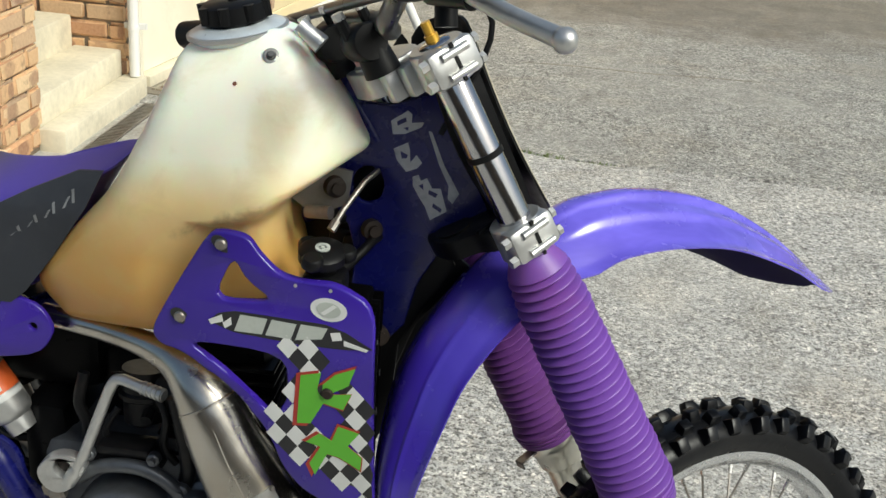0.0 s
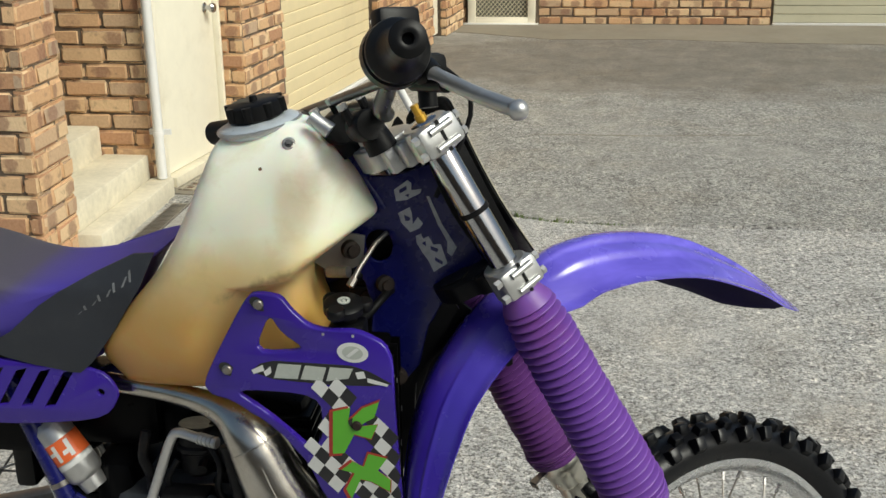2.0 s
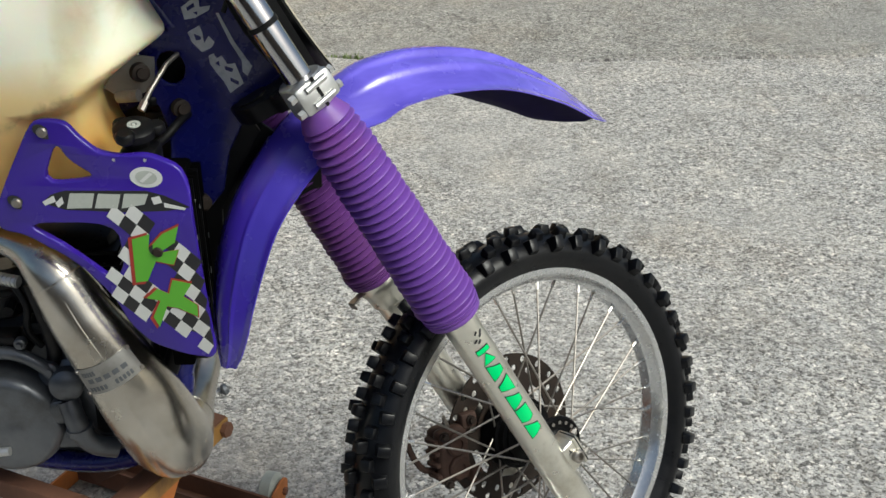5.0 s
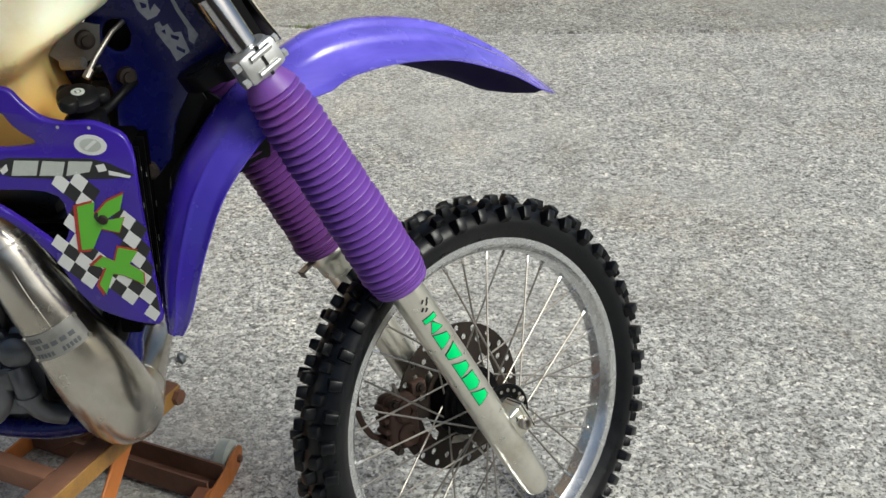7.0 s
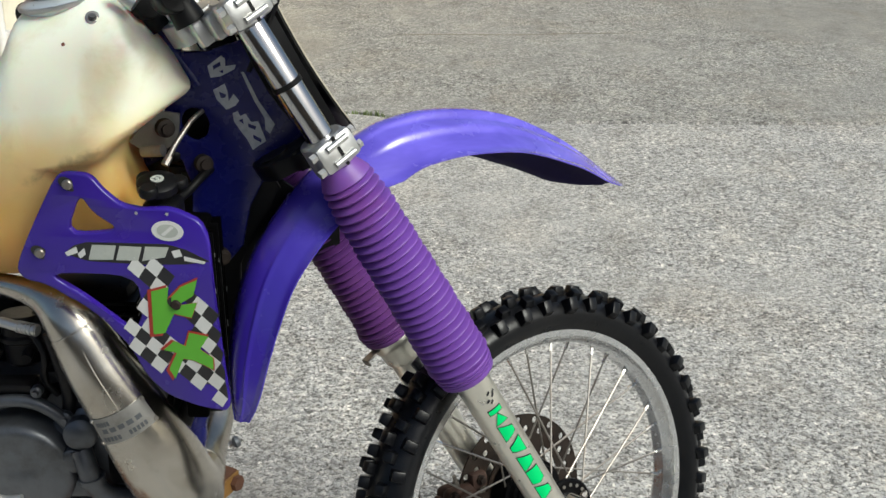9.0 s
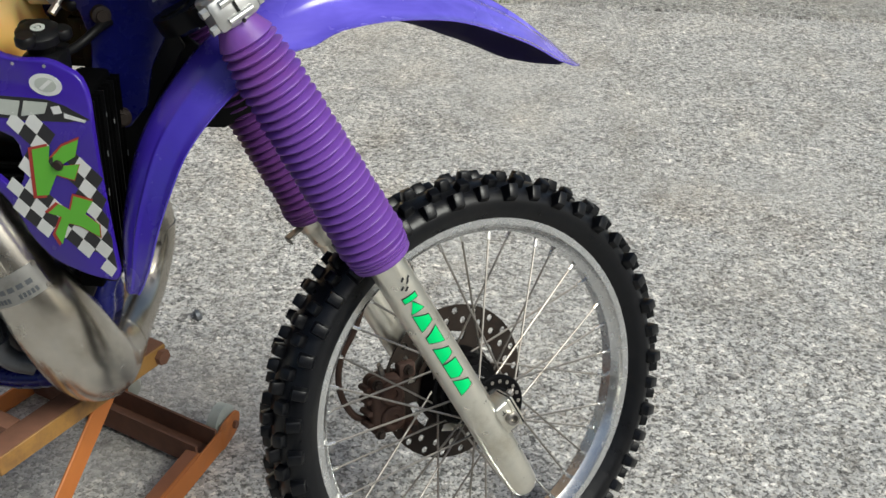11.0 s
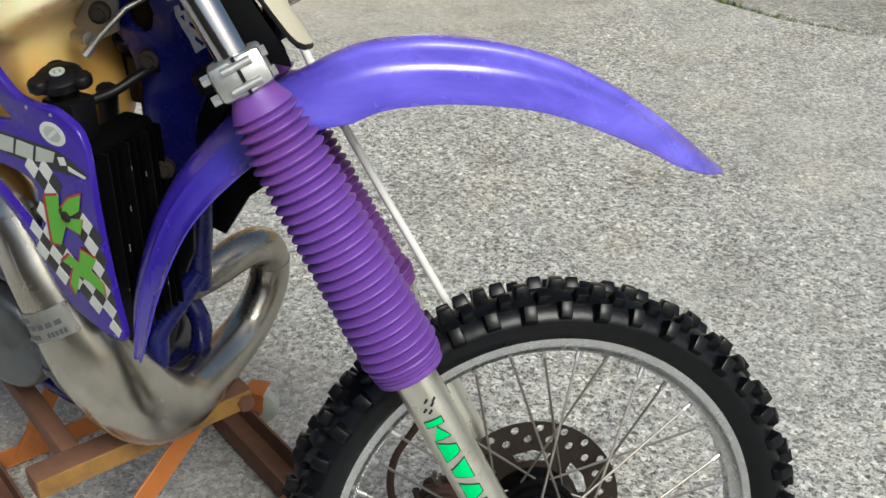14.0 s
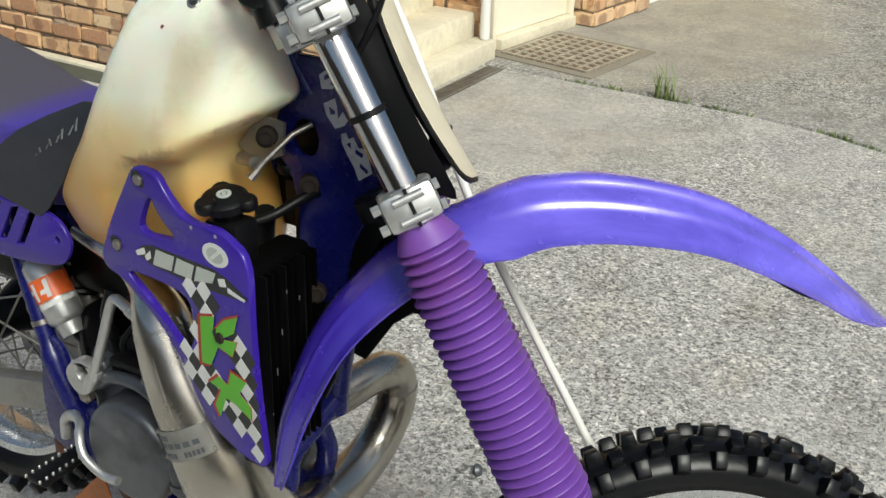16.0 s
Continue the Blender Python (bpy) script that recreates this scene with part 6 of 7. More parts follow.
pl = part("maker_plate", plate([(0.0, -0.042), (0.042, -0.042), (0.042, 0.042), (0.0, 0.042)], [], 0.0012, lambda a, b, h: on_pipe(a, b, h), cuts=5, fine=0.009), "dull_alloy", exh, "riveted steel maker's plate")
for u, v0, v1 in ((0.033, -0.034, -0.012), (0.022, -0.03, 0.03), (0.0085, -0.034, -0.006), (0.0085, 0.004, 0.03)):
    n = 5
    for k in range(n):
        a, b = v0 + (v1 - v0) * (k + 0.12) / n, v0 + (v1 - v0) * (k + 0.8) / n
        part("plate_bar", plate([(u - 0.0035, a), (u + 0.0035, a), (u + 0.0035, b), (u - 0.0035, b)], [], 0.0004, lambda p, q, h: on_pipe(p, q, 0.0015 + h), cuts=3, fine=0.008), "engine", pl)
for u in (0.003, 0.039):
    for v in (-0.04, 0.04):
        part("rivet", lathe([(0, 0.0035), (0.0025, 0.003), (0.003, 0)], on_pipe(u, v, 0.001), on_pipe(u, v, 0.01) - on_pipe(u, v, 0.0), 10), "steel", pl)
for i in (24, 45, 82):
    if i + 1 < len(pts):
        p, q = Vector(pts[i][:3]), Vector(pts[i + 1][:3])
        part("weld_seam", lathe([(0, float(pts[i][3]) - 0.001), (0.001, float(pts[i][3]) + 0.0009), (0.003, float(pts[i][3]) + 0.0009), (0.004, float(pts[i][3]) - 0.001)], p, q - p, 32), "pipe", exh)
SEAM = []
for p in pts[70:88]:
    n = (PN * math.cos(0.15) + PS * math.sin(0.15))
    SEAM.append(Vector(p[:3]) + n * (float(p[3]) - 0.0004))
part("long_seam", tube(SEAM, 0.0013, 6), "pipe", exh, "welded seam along the chamber")
part("spring", tube([(-0.60 + 0.0006 * k, -0.045 + 0.0018 * k + 0.004 * math.cos(k * 1.2), 0.548 + 0.004 * math.sin(k * 1.2)) for k in range(40)], 0.0011, 6), "steel", exh, "steel exhaust spring")
part("pipe_flange", lathe([(0, 0.026), (0.0, 0.033), (0.022, 0.033), (0.022, 0.026)], (-0.612, -0.015, 0.541), (0.4, 0.75, 0.12), 24), "steel", exh)

# ---- behind and below: shock, swingarm, rear wheel, pedals ----
RES0, RES1 = Vector((-1.042, -0.062, 0.704)), Vector((-0.957, -0.072, 0.582))
RD = (RES1 - RES0).normalized()
shock = part("shock_reservoir", lathe([(0, 0), (0, 0.022), (0.006, 0.026), (0.010, 0.029), (0.098, 0.029), (0.104, 0.026), (0.108, 0.021), (0.128, 0.019), (0.128, 0)], RES0, RD, 28), "alloy", bike, "alloy shock reservoir with an orange label")
part("label", lathe([(0.032, 0.0294), (0.068, 0.0294)], RES0, RD, 28), "label_orange", shock, "orange and white label")
part("label_band", lathe([(0.070, 0.0294), (0.078, 0.0294)], RES0, RD, 28), "decal_white", shock)
rn = Vector((0.15, -1, 0.2))
rn = (rn - RD * rn.dot(RD)).normalized()
rs = RD.cross(rn)
for v0, v1, w0, w1 in ((-0.02, -0.013, 0.036, 0.064), (-0.013, -0.004, 0.050, 0.057), (0.002, 0.008, 0.036, 0.064), (0.008, 0.018, 0.045, 0.051)):
    part("label_bar", plate([(w0, v0), (w1, v0 + 0.002), (w1, v1 + 0.002), (w0, v1)], [], 0.0004, lambda u, v, h: RES0 + RD * u + (rn * math.cos(v / 0.029) + rs * math.sin(v / 0.029)) * (0.0296 + h)), "decal_white", shock)
part("shock_spring", tube([(-1.03 + 0.0021 * k * 0.55 + 0.034 * math.cos(k * 0.5), YB + 0.034 * math.sin(k * 0.5), 0.80 - 0.0032 * k) for k in range(90)], 0.006, 8), "black", bike, "dark coil spring of the rear shock")
part("shock_body", rod((-1.035, YB, 0.82), (-0.92, YB, 0.50), 0.022, 16), "steel", bike, "rear shock absorber body")
part("pivot_tube", tube(spline([(-1.09, -0.065, 0.78), (-1.063, -0.075, 0.714), (-1.027, -0.085, 0.629), (-0.999, -0.092, 0.566), (-0.968, -0.095, 0.505), (-0.93, -0.09, 0.42), (-0.90, -0.08, 0.385)], 5), [0.0145] * 15 + [0.019] * 16, 14), "blue", bike_frame, "blue frame downtube")
part("tube_clamp", lathe([(0, 0.0165), (0.008, 0.0165)], (-1.02, -0.0865, 0.616), (0.40, -0.12, -0.9), 16), "steel", bike_frame)
part("airbox", join([box((-1.13, YB - 0.085, 0.70), (-0.97, YB + 0.085, 0.90), 0.02), box((-0.97, YB - 0.05, 0.70), (-0.83, YB + 0.05, 0.81), 0.02)]), "gloss_black", bike, "black airbox")
part("carburettor", join([lathe([(0, 0.03), (0.1, 0.026)], (-0.87, YB, 0.72), (1, 0, 0), 20), box((-0.84, YB - 0.032, 0.63), (-0.785, YB + 0.032, 0.76), 0.01)]), "gloss_black", bike, "black carburettor")
for k, line in enumerate(([(-0.63, -0.12, 0.62), (-0.60, -0.10, 0.70), (-0.58, -0.09, 0.80), (-0.55, -0.11, 0.92)], [(-0.64, -0.15, 0.51), (-0.60, -0.15, 0.50), (-0.56, -0.13, 0.56), (-0.53, -0.12, 0.64)])):
    part("hose", tube(spline(line, 6), 0.013, 10), "black", bike, "black rubber hose")
# black sheet added where the far side of the rear wheel looks dark
part("inner_mudguard", plate([(-1.50, 0.62), (-1.22, 0.60), (-1.10, 0.68), (-1.04, 0.73), (-1.04, 0.84), (-1.50, 0.84)], [], 0.006, lambda u, v, h: (u, 0.035 + h, v), cuts=2), "gloss_black", bike, "black sheet added for the dark area beside the rear wheel")
swing = part("swingarm", apply(join([box((-1.30, YB - 0.105, 0.505), (-0.88, YB - 0.07, 0.56), 0.01), box((-1.30, YB + 0.07, 0.497), (-0.88, YB + 0.105, 0.565), 0.01), box((-0.96, YB - 0.07, 0.505), (-0.90, YB + 0.07, 0.56), 0.01)]), Matrix.Translation((-0.983, 0, 0.535)) @ Matrix.Rotation(radians(-14), 4, 'Y') @ Matrix.Translation((0.983, 0, -0.535))), "dull_alloy", bike, "dull alloy box-section swingarm")
rear = part("rear_wheel", lathe([(-0.06, 0), (-0.06, 0.05), (-0.02, 0.035), (0.02, 0.035), (0.06, 0.05), (0.06, 0)], (-1.235, YB, 0.545), (0, 1, 0), 28), "gloss_black", bike, "rear wheel with wire spokes")
knobbly_tyre(0.235, 0.305, 0.055, KNOBS, 36, 9, Matrix.Translation((-1.235, YB, 0.545)), rear, "black knobbly rear tyre")
part("rim", lathe([(-0.034, 0.243), (-0.037, 0.24), (-0.034, 0.226), (-0.016, 0.214), (0.016, 0.214), (0.034, 0.226), (0.037, 0.24), (0.034, 0.243), (0.02, 0.232), (-0.02, 0.232)], (-1.235, YB, 0.545), (0, 1, 0), 72, close=True), "rim", rear, "dull silver alloy rim")
for i in range(36):
    a = radians(10 * i)
    sd = -1 if i % 2 else 1
    b = a + (1 if (i // 2) % 2 else -1) * radians(60)
    c = Vector((-1.235, YB, 0.545))
    part("spoke", rod(c + Vector((0.05 * math.cos(b), sd * 0.045, 0.05 * math.sin(b))), c + Vector((0.215 * math.cos(a), sd * 0.004, 0.215 * math.sin(a))), 0.002, 6), "steel", rear)
peg = part("foot_peg", box((-0.855, -0.275, 0.502), (-0.82, -0.165, 0.512), 0.004), "black", bike, "toothed steel foot peg")
for k in range(10):
    for x in (-0.853, -0.826):
        part("tooth", box((x, -0.28 + k * 0.0115, 0.511), (x + 0.003, -0.276 + k * 0.0115, 0.517), 0.001, 1), "alloy", peg)
part("brake_pedal", tube(spline([(-0.965, -0.115, 0.44), (-0.957, -0.118, 0.475), (-0.935, -0.121, 0.492), (-0.900, -0.140, 0.502), (-0.880, -0.160, 0.500), (-0.861, -0.172, 0.478), (-0.826, -0.172, 0.459), (-0.795, -0.172, 0.460)], 5), [0.009] * 12 + [0.0068] * 24, 12), "alloy", bike, "alloy rear brake pedal")
# water pump pipes and cover screws ahead of the clutch cover
part("pump_cover", join([lathe([(0, 0.036), (0.016, 0.034), (0.024, 0.024), (0.026, 0.0)], (-0.708, -0.12, 0.563), (0.1, -1, 0.1), 26), tube(spline([(-0.712, -0.13, 0.53), (-0.708, -0.15, 0.505), (-0.706, -0.155, 0.48), (-0.69, -0.15, 0.458), (-0.665, -0.14, 0.445)], 5), 0.017, 14), lathe([(0, 0.021), (0.012, 0.021)], (-0.709, -0.152, 0.50), (0.05, -0.1, -1), 18)]), "engine", eng, "cast water pump with elbow pipe")
for x, z in ((-0.755, 0.462), (-0.716, 0.59), (-0.735, 0.53), (-0.80, 0.62), (-0.89, 0.55)):
    part("cover_screw", join([lathe([(0, 0.0085), (0.006, 0.0085), (0.006, 0.005), (0.003, 0.004), (0.003, 0)], (x, -0.135, z), (0, -1, 0), 14)]), "steel", eng)
for k in range(8):
    a = 2 * math.pi * (k + 0.3) / 8
    x, z = -0.80 + 0.090 * math.cos(a), 0.517 + 0.086 * math.sin(a)
    part("case_lug", lathe([(0, 0.013), (0.012, 0.012), (0.013, 0.0065), (0.019, 0.006), (0.019, 0)], (x, -0.118, z), (0, -1, 0), 14), "engine", eng)
part("bracket", box((-0.79, -0.19, 0.50), (-0.74, -0.165, 0.56), 0.006), "blue", bike_frame)
part("skid_rail", tube(spline([(-0.60, 0.02, 0.40), (-0.70, -0.04, 0.375), (-0.84, -0.05, 0.38)], 5), 0.014, 10), "blue", bike_frame)



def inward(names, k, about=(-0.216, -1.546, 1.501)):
    """Moves parts inward, scaled by k about a camera position to fit its view."""
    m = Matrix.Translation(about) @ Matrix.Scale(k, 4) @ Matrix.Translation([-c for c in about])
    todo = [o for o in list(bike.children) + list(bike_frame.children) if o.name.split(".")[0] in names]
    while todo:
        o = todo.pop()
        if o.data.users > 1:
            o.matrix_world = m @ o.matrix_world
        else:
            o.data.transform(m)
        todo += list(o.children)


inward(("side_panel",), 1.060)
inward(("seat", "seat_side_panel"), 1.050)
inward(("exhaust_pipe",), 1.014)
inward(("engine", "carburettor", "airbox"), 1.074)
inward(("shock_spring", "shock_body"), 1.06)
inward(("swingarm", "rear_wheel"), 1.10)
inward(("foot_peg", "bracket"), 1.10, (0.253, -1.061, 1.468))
# castings, carburettor and hoses above the clutch cover
part("casing_flange", join([box((-0.850, -0.116, 0.606), (-0.778, -0.08, 0.620), 0.004), box((-0.862, -0.105, 0.580), (-0.765, -0.05, 0.604), 0.008)]), "casting", eng, "bolted upper edge of the casing")
part("cover_rib", tube(spline([(-0.876, -0.11, 0.563), (-0.838, -0.12, 0.592), (-0.785, -0.12, 0.596), (-0.742, -0.12, 0.572), (-0.715, -0.115, 0.520)], 6), 0.010, 12), "engine", eng, "cast rib round the clutch cover")
for x, z, r in ((-0.735, 0.566, 0.012), (-0.722, 0.548, 0.012), (-0.858, 0.607, 0.009), (-0.770, 0.612, 0.009), (-0.712, 0.505, 0.013)):
    part("casing_bolt", lathe([(0, r), (0.010, r), (0.012, r * 0.8), (0.012, r * 0.55), (0.017, r * 0.5), (0.017, 0)], (x, -0.112, z), (0, -1, 0), 16), "engine", eng)
part("pump_housing", join([lathe([(0, 0.026), (0.016, 0.025), (0.022, 0.019), (0.024, 0.0)], (-0.712, -0.118, 0.545), (0.15, -1, 0.1), 24), lathe([(0, 0.020), (0.014, 0.020), (0.018, 0.014), (0.018, 0)], (-0.728, -0.120, 0.500), (0.1, -1, 0), 20), tube(spline([(-0.713, -0.130, 0.520), (-0.704, -0.138, 0.492), (-0.698, -0.138, 0.466), (-0.682, -0.132, 0.440), (-0.655, -0.12, 0.425)], 5), 0.016, 14), lathe([(0, 0.020), (0.010, 0.020)], (-0.700, -0.138, 0.478), (0.1, 0, -1), 18), box((-0.752, -0.128, 0.430), (-0.705, -0.09, 0.462), 0.006)]), "engine", eng, "cast water pump with elbow pipe beside the cover")
part("carburettor_bowl", join([lathe([(0, 0.030), (0.03, 0.030), (0.034, 0.034), (0.040, 0.034), (0.044, 0.028), (0.075, 0.026), (0.080, 0.020), (0.080, 0)], (-0.806, -0.045, 0.705), (0, -0.15, -1), 24), rod((-0.806, -0.062, 0.70), (-0.84, -0.075, 0.70), 0.008, 10), rod((-0.79, -0.07, 0.655), (-0.79, -0.09, 0.650), 0.008, 8)]), "casting", eng, "black carburettor float bowl")
part("intake_boot", lathe([(0, 0.034), (0.01, 0.036), (0.02, 0.031), (0.03, 0.036), (0.04, 0.031), (0.05, 0.036), (0.06, 0.033)], (-0.79, -0.04, 0.675), (1, 0, -0.1), 20), "casting", eng, "ribbed rubber intake boot")
for line, r in (([(-0.83, -0.08, 0.66), (-0.845, -0.09, 0.63), (-0.835, -0.085, 0.60), (-0.80, -0.08, 0.60)], 0.005), ([(-0.775, -0.085, 0.69), (-0.76, -0.095, 0.66), (-0.765, -0.095, 0.62), (-0.75, -0.09, 0.59)], 0.0055), ([(-0.745, -0.10, 0.70), (-0.735, -0.105, 0.655), (-0.728, -0.105, 0.60), (-0.735, -0.10, 0.56)], 0.011), ([(-0.88, -0.07, 0.70), (-0.885, -0.08, 0.66), (-0.875, -0.08, 0.63), (-0.88, -0.07, 0.60)], 0.008)):
    part("vent_hose", tube(spline(line, 5), r, 10), "casting", eng, "black rubber hose")
part("cylinder_flange", box((-0.765, -0.095, 0.612), (-0.71, -0.03, 0.632), 0.004), "casting", eng)
# front of the crankcase and the header joint, behind the fender
part("crankcase_front", join([box((-0.70, -0.115, 0.43), (-0.612, 0.06, 0.56), 0.025), box((-0.69, -0.095, 0.54), (-0.60, 0.05, 0.66), 0.02), lathe([(0, 0.034), (0.02, 0.034), (0.024, 0.030), (0.04, 0.030)], (-0.635, -0.03, 0.535), (1, 0.35, 0.1), 24)]), "casting", eng, "dark front of the crankcase")
part("coolant_pipe", tube(spline([(-0.60, -0.085, 0.645), (-0.575, -0.085, 0.63), (-0.565, -0.085, 0.59), (-0.58, -0.09, 0.53), (-0.62, -0.10, 0.49)], 5), 0.013, 14), "casting", eng, "black coolant pipe")
for dy in (-0.012, 0.016):
    part("header_spring", tube([(-0.588 + 0.0011 * k, -0.012 + dy - 0.0004 * k + 0.004 * math.cos(k * 1.2), 0.575 + 0.0006 * k + 0.004 * math.sin(k * 1.2)) for k in range(34)], 0.0012, 6), "steel", eng, "steel header spring")
# frame plate behind the engine
part("pivot_plate", plate(spline([(-1.004, 0.594), (-0.970, 0.578), (-0.958, 0.535), (-0.926, 0.508), (-0.916, 0.483), (-0.924, 0.40), (-1.018, 0.40), (-1.03, 0.50)], 3, True), [], 0.008, lambda u, v, h: (u, -0.088 - h, v), 0.002), "blue", bike_frame, "blue frame plate at the swingarm pivot")
for x, z, r in ((-0.922, 0.531, 0.012), (-0.944, 0.471, 0.009), (-0.975, 0.50, 0.010)):
    part("plate_bolt", lathe([(0, r * 1.35), (0.003, r * 1.35), (0.003, r), (0.012, r), (0.012, 0)], (x, -0.094, z), (0, -1, 0), 6), "steel", bike_frame)
# throttle cable, clutch cable, hoses at the steering head
for k, line in enumerate(([(-0.545, -0.04, 0.89), (-0.50, -0.06, 0.93), (-0.43, -0.09, 0.86), (-0.47, -0.05, 0.74)],)):
    wpart("cable", tube(spline(line, 6), 0.0035, 8), "black", bike, "black control cable")
for x, y, z in ((-0.506, -0.079, 0.955), (-0.488, -0.096, 0.823), (-0.548, -0.103, 1.013)):
    part("mount_bolt", join([lathe([(0, 0.013), (0.010, 0.012), (0.011, 0.007), (0.016, 0.007), (0.016, 0)], (x, y, z), (0.5, -0.85, 0.1), 20)]), "disc", bike_frame, "bolt in a rubber mount")
part("radiator_hose", tube(spline([(-0.537, -0.165, 0.925), (-0.52, -0.13, 0.93), (-0.50, -0.09, 0.945), (-0.49, -0.04, 0.94)], 5), 0.006, 12), "black", bike, "black radiator hose")
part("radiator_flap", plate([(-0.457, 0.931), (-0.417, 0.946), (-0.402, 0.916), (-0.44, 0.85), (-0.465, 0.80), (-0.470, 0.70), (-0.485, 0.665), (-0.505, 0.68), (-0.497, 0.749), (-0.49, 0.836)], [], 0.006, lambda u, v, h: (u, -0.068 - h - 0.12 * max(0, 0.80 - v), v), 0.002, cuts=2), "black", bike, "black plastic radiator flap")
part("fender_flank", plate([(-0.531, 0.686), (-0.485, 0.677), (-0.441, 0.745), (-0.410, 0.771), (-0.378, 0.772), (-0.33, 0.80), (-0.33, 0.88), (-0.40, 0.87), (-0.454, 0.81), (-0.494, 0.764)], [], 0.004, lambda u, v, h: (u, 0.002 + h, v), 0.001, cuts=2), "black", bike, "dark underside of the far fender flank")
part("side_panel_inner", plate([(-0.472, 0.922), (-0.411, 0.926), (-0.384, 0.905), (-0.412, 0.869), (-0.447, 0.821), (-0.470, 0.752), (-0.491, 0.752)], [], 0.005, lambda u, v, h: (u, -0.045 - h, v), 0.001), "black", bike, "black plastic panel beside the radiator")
# added blocks fill the gap that looks black beneath the tank
part("wiring_box", join([box((-0.545, -0.068, 0.80), (-0.485, 0.0, 0.94), 0.012), box((-0.60, -0.03, 0.86), (-0.50, 0.02, 1.0), 0.01), box((-0.555, -0.05, 0.975), (-0.475, 0.0, 1.06), 0.01)]), "black", bike, "black filler blocks added in the gap under the tank")
# added tube darkens the gap over the blue downtube; no such hose known
part("water_hose", tube(spline([(-0.505, -0.05, 0.88), (-0.520, -0.05, 0.75), (-0.545, -0.05, 0.60), (-0.58, -0.045, 0.50)], 6), 0.017, 14), "black", bike, "black tube added to darken the gap at the downtube")
# added plate keeps the area before the rear spokes dark
part("airbox_side", plate([(-1.36, 0.70), (-1.16, 0.69), (-1.07, 0.73), (-1.04, 0.83), (-1.36, 0.86)], [], 0.005, lambda u, v, h: (u, -0.03 - h, v), 0.001), "gloss_black", bike, "black plate added for the dark area above the swingarm")
part("mud_flap", box((-1.12, -0.04, 0.57), (-1.085, 0.10, 0.78), 0.008), "black", bike, "black rear mud flap")
part("tank_bracket", plate([(-0.60, 0.99), (-0.562, 1.035), (-0.528, 1.03), (-0.532, 0.99), (-0.57, 0.97)], [], 0.004, lambda u, v, h: (u, -0.092 - h, v)), "dull_alloy", bike_frame, "dull alloy tank bracket")
part("fuel_tap", join([rod((-0.575, -0.12, 0.985), (-0.545, -0.13, 0.99), 0.008, 10), tube([(-0.541, -0.145, 0.975), (-0.530, -0.127, 0.996), (-0.512, -0.10, 1.022), (-0.50, -0.08, 1.03)], 0.0036, 10), rod((-0.541, -0.145, 0.975), (-0.536, -0.137, 0.984), 0.0055, 8)]), "steel", bike, "steel fuel line fitting")


# ---- paddock stand ----
stand = thing("bike_stand", "orange and rusty steel lift stand under the engine", "stand")
SM = Matrix(((0.903, 0.43, 0, -0.575), (-0.43, 0.903, 0, 0.0), (0, 0, 1, 0), (0, 0, 0, 1)))


def spart(name, bm, mat, label=""):
    return part(name, apply(bm, SM), mat, stand, label)


def angle_bar(lo, hi, axis, size=0.042, t=0.005):
    """An L-shaped steel section between two points along one axis."""
    if axis == 'y':
        return join([box((lo[0] - size, lo[1], lo[2]), (lo[0], hi[1], lo[2] + t), 0.001, 1), box((lo[0] - t, lo[1], lo[2] + t), (lo[0], hi[1], lo[2] + size), 0.001, 1)])
    return join([box((lo[0], lo[1] - size, lo[2]), (hi[0], lo[1], lo[2] + t), 0.001, 1), box((lo[0], lo[1] - t, lo[2] + t), (hi[0], lo[1], lo[2] + size), 0.001, 1)])


BASE = SM @ Matrix.Translation((0.033, 0, 0)) @ Matrix.Rotation(0.185, 4, 'Z')
front_bar = part("front_bar", apply(join([box((-0.005, -0.30, 0.004), (0.0, 0.235, 0.050), 0.001, 1), box((-0.034, -0.30, 0.046), (-0.005, 0.165, 0.050), 0.001, 1)]), BASE), "orange", stand, "orange angle-iron base bar")
part("worn_top", apply(box((-0.033, -0.298, 0.0502), (-0.009, 0.163, 0.0512)), BASE), "rust_orange", front_bar, "rust-stained top flange")
EAR = [(0.232, 0.004), (0.232, 0.050), (0.262, 0.058), (0.292, 0.056), (0.305, 0.044), (0.303, 0.026), (0.288, 0.010), (0.262, 0.004)]
part("axle_ear", apply(plate(spline(EAR, 3, True), [], 0.005, lambda u, v, h: (-0.005 + h, u, v), 0.001), BASE), "orange", front_bar, "rounded end of the bar holding a wheel")
part("wheel_bolt", apply(lathe([(0, 0.0), (0, 0.008), (0.007, 0.008), (0.007, 0)], (0.0, 0.282, 0.032), (1, 0, 0), 6), BASE), "rust", front_bar)
part("caster_wheel", apply(lathe([(-0.026, 0), (-0.026, 0.016), (-0.022, 0.018), (-0.024, 0.030), (-0.020, 0.037), (0.0, 0.037), (0.004, 0.030), (0.004, 0)], (-0.014, 0.272, 0.038), (1, 0, 0), 28), BASE), "decal_grey", front_bar, "light grey plastic wheel")
spart("rear_bar", angle_bar((-0.44, -0.30, 0.008), (-0.44, 0.225, 0.008), 'y'), "orange")
for y in (0.19, -0.245):
    section = [(y - 0.03, 0.012), (y + 0.03, 0.012), (y + 0.03, 0.06), (y + 0.025, 0.06), (y + 0.025, 0.018), (y - 0.025, 0.018), (y - 0.025, 0.06), (y - 0.03, 0.06)]
    spart("side_channel", plate(section, [], 0.428, lambda u, v, h: (-0.44 + h, u, v)), "rust", "rusty steel channel")
    spart("axle_pin", rod((-0.03, y + 0.03, 0.04), (-0.03, y + 0.06, 0.04), 0.006), "rust")
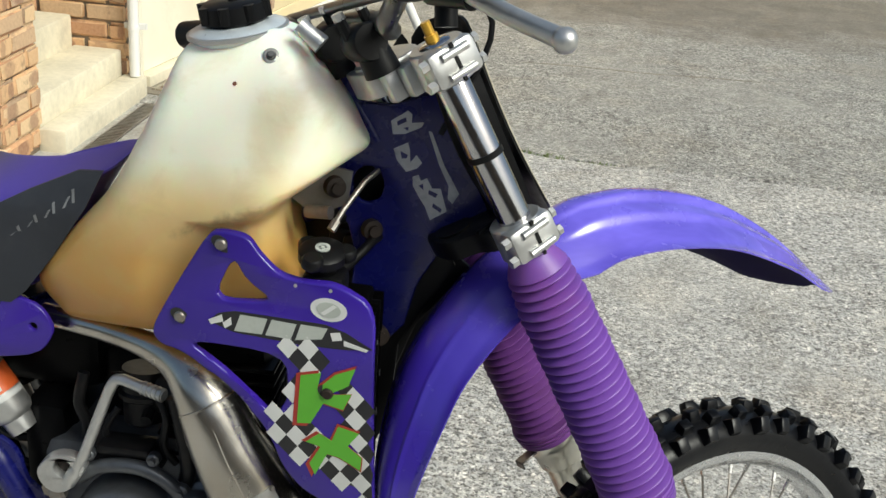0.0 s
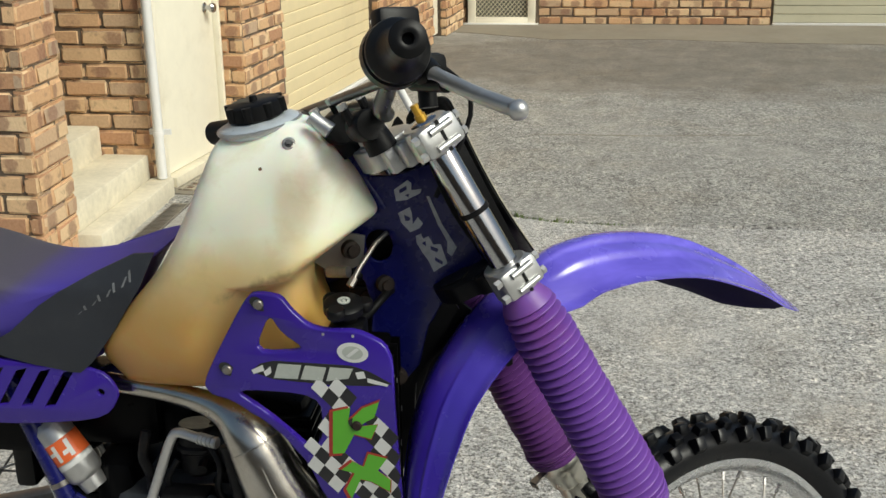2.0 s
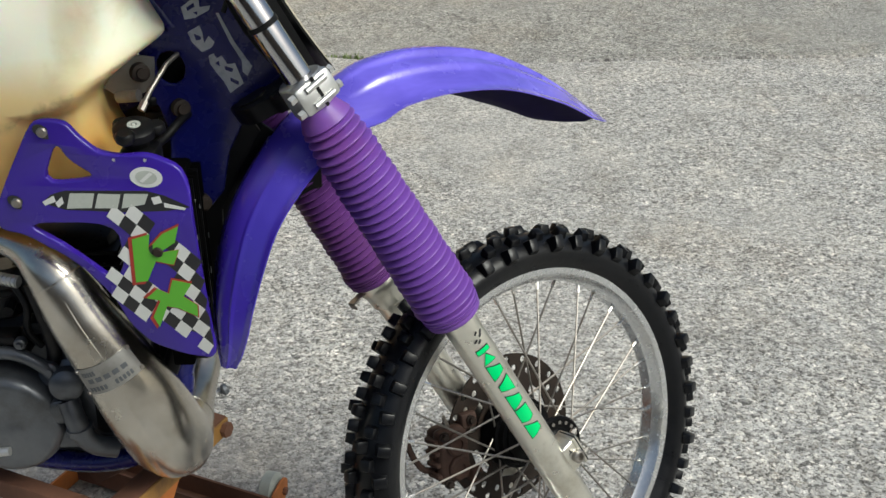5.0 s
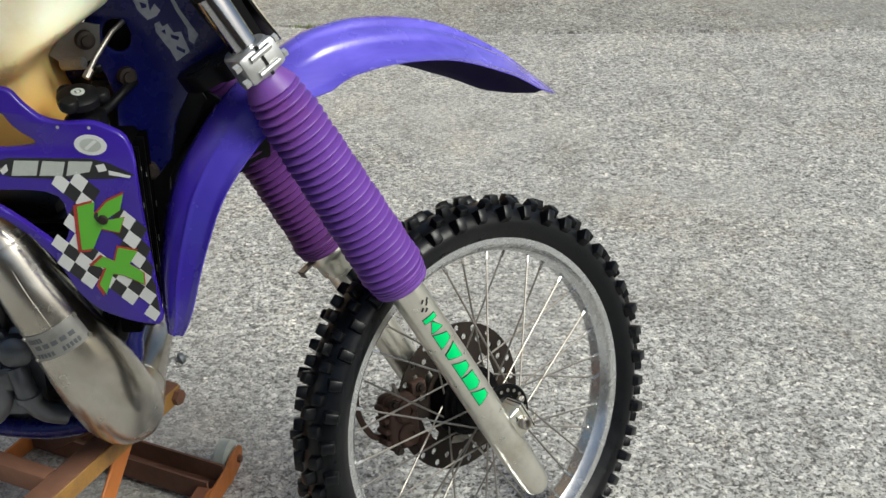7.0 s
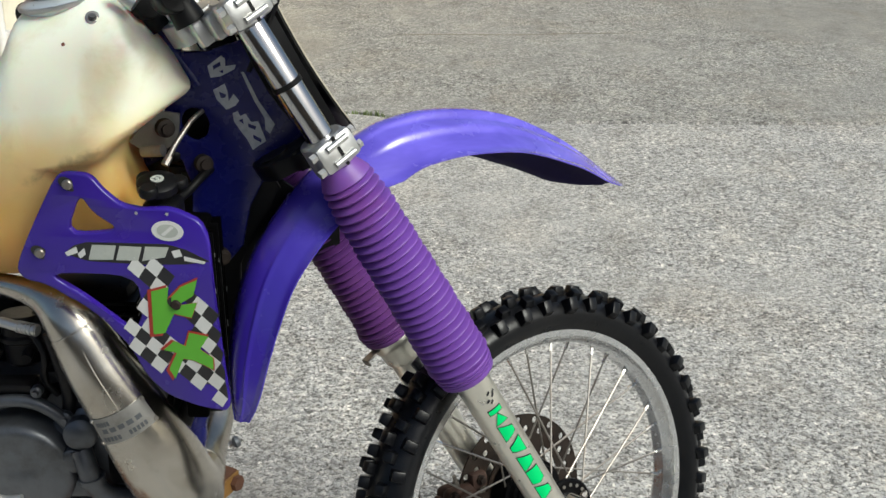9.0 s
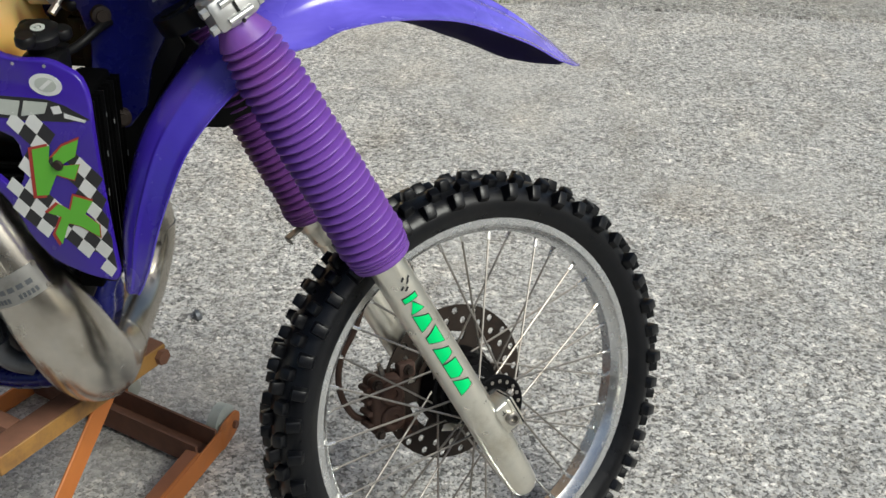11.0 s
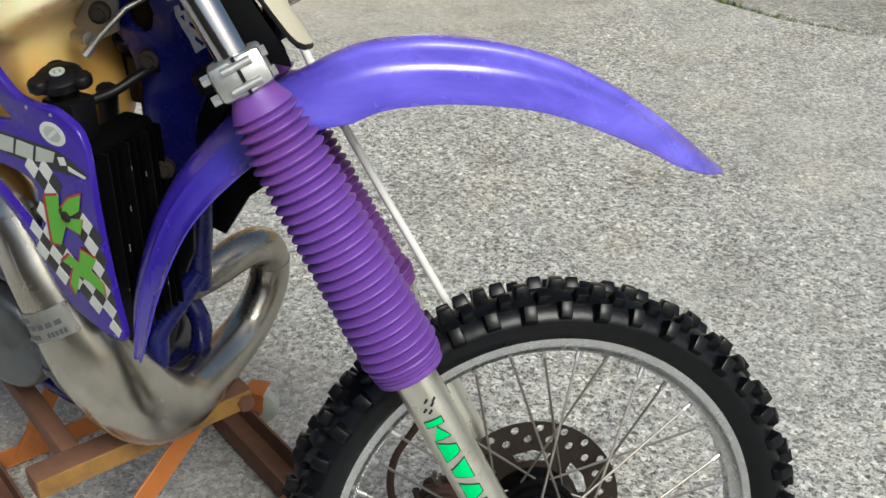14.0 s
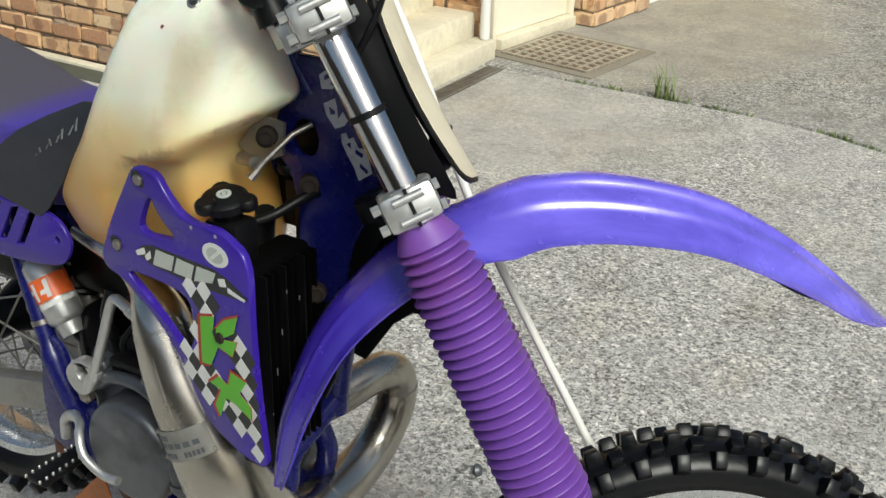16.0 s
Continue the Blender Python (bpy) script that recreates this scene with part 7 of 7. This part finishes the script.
for y in (-0.28,):
    spart("roller", lathe([(-0.012, 0), (-0.012, 0.026), (-0.008, 0.032), (0.008, 0.032), (0.012, 0.026), (0.012, 0)], (-0.025, y, 0.034), (0, 1, 0), 24), "black", "grey rubber roller")
def caster(u, v, turn=0.0):
    """A small swivel wheel in an orange bracket."""
    C = SM @ Matrix.Translation((u, v, 0)) @ Matrix.Rotation(turn, 4, 'Z')
    w = part("caster_wheel", apply(lathe([(-0.013, 0), (-0.013, 0.030), (-0.010, 0.036), (0.010, 0.036), (0.013, 0.030), (0.013, 0.018), (0.009, 0.016), (0.009, 0)], (0, 0.004, 0.038), (0, 1, 0), 24), C), "decal_grey", stand, "grey caster wheel in an orange bracket")
    for side in (-0.019,):
        out = [(-0.022, 0.079), (0.014, 0.079), (0.013, 0.055), (0.011, 0.034), (0.0, 0.026), (-0.012, 0.034), (-0.019, 0.055)]
        part("bracket", apply(plate(spline(out, 3, True), [], 0.003, lambda a, b, h: (a, side + h, b), 0.001), C), "orange", w)
    part("bracket_top", apply(box((-0.024, -0.019, 0.077), (0.016, 0.026, 0.081), 0.001, 1), C), "orange", w)
    part("caster_bolt", apply(lathe([(0, 0), (0, 0.008), (0.006, 0.008), (0.006, 0)], (0.0, -0.0195, 0.038), (0, -1, 0), 6), C), "rust", w)


caster(-0.282, 0.250, 0.7)
plat = spart("platform_front", box((-0.03, -0.26, 0.308), (0.010, 0.09, 0.343), 0.003), "rust", "rusty top rail of the platform")
part("painted_face", apply(box((0.0102, -0.258, 0.310), (0.0135, 0.088, 0.342), 0.001, 1), SM), "old_yellow", plat, "scratched yellow paint on the front of the rail")
for y in (-0.19, 0.07):
    spart("platform_rail", box((-0.42, y - 0.014, 0.305), (-0.032, y + 0.014, 0.342), 0.003), "rust", "rusty platform rail")
spart("platform_rear", box((-0.455, -0.26, 0.308), (-0.422, 0.09, 0.343), 0.003), "rust")


def flat_bar(a, b, w, t, side):
    a, b = Vector(a), Vector(b)
    d = (b - a).normalized()
    n = Vector(side)
    n = (n - d * n.dot(d)).normalized()
    s = d.cross(n)
    m = Matrix((d, s, n)).transposed().to_4x4()
    m.translation = a
    return apply(box((0, -w / 2, -t / 2), ((b - a).length, w / 2, t / 2), 0.002, 1), m)


spart("leg", flat_bar((-0.060, 0.055, 0.295), (0.012, -0.32, 0.02), 0.040, 0.006, (1, 0, 0)), "orange", "orange flat steel leg")
spart("leg", flat_bar((-0.44, 0.02, 0.31), (-0.44, -0.17, 0.02), 0.034, 0.006, (1, 0, 0)), "orange", "orange flat steel leg")
spart("leg", flat_bar((-0.33, -0.215, 0.305), (-0.62, -0.252, 0.02), 0.044, 0.006, (0, 1, 0)), "orange", "orange flat steel leg")
spart("leg", flat_bar((-0.40, 0.16, 0.03), (-0.05, 0.08, 0.31), 0.034, 0.006, (0, 1, 0)), "rust", "rusty flat steel leg")
spart("pivot_bolt", lathe([(0, 0.0), (0, 0.014), (0.01, 0.014), (0.01, 0)], (0.013, 0.075, 0.325), (1, 0, 0), 6), "rust")

# small pebbles and a dark stone on the slab
placed("stone", lathe([(-0.01, 0), (-0.006, 0.012), (0.0, 0.017), (0.008, 0.012), (0.012, 0)], (-0.657, 0.662, 0.006), (0.8, 0.3, 0.3), 9), "engine", "small dark grey stone lying on the concrete", "stone")
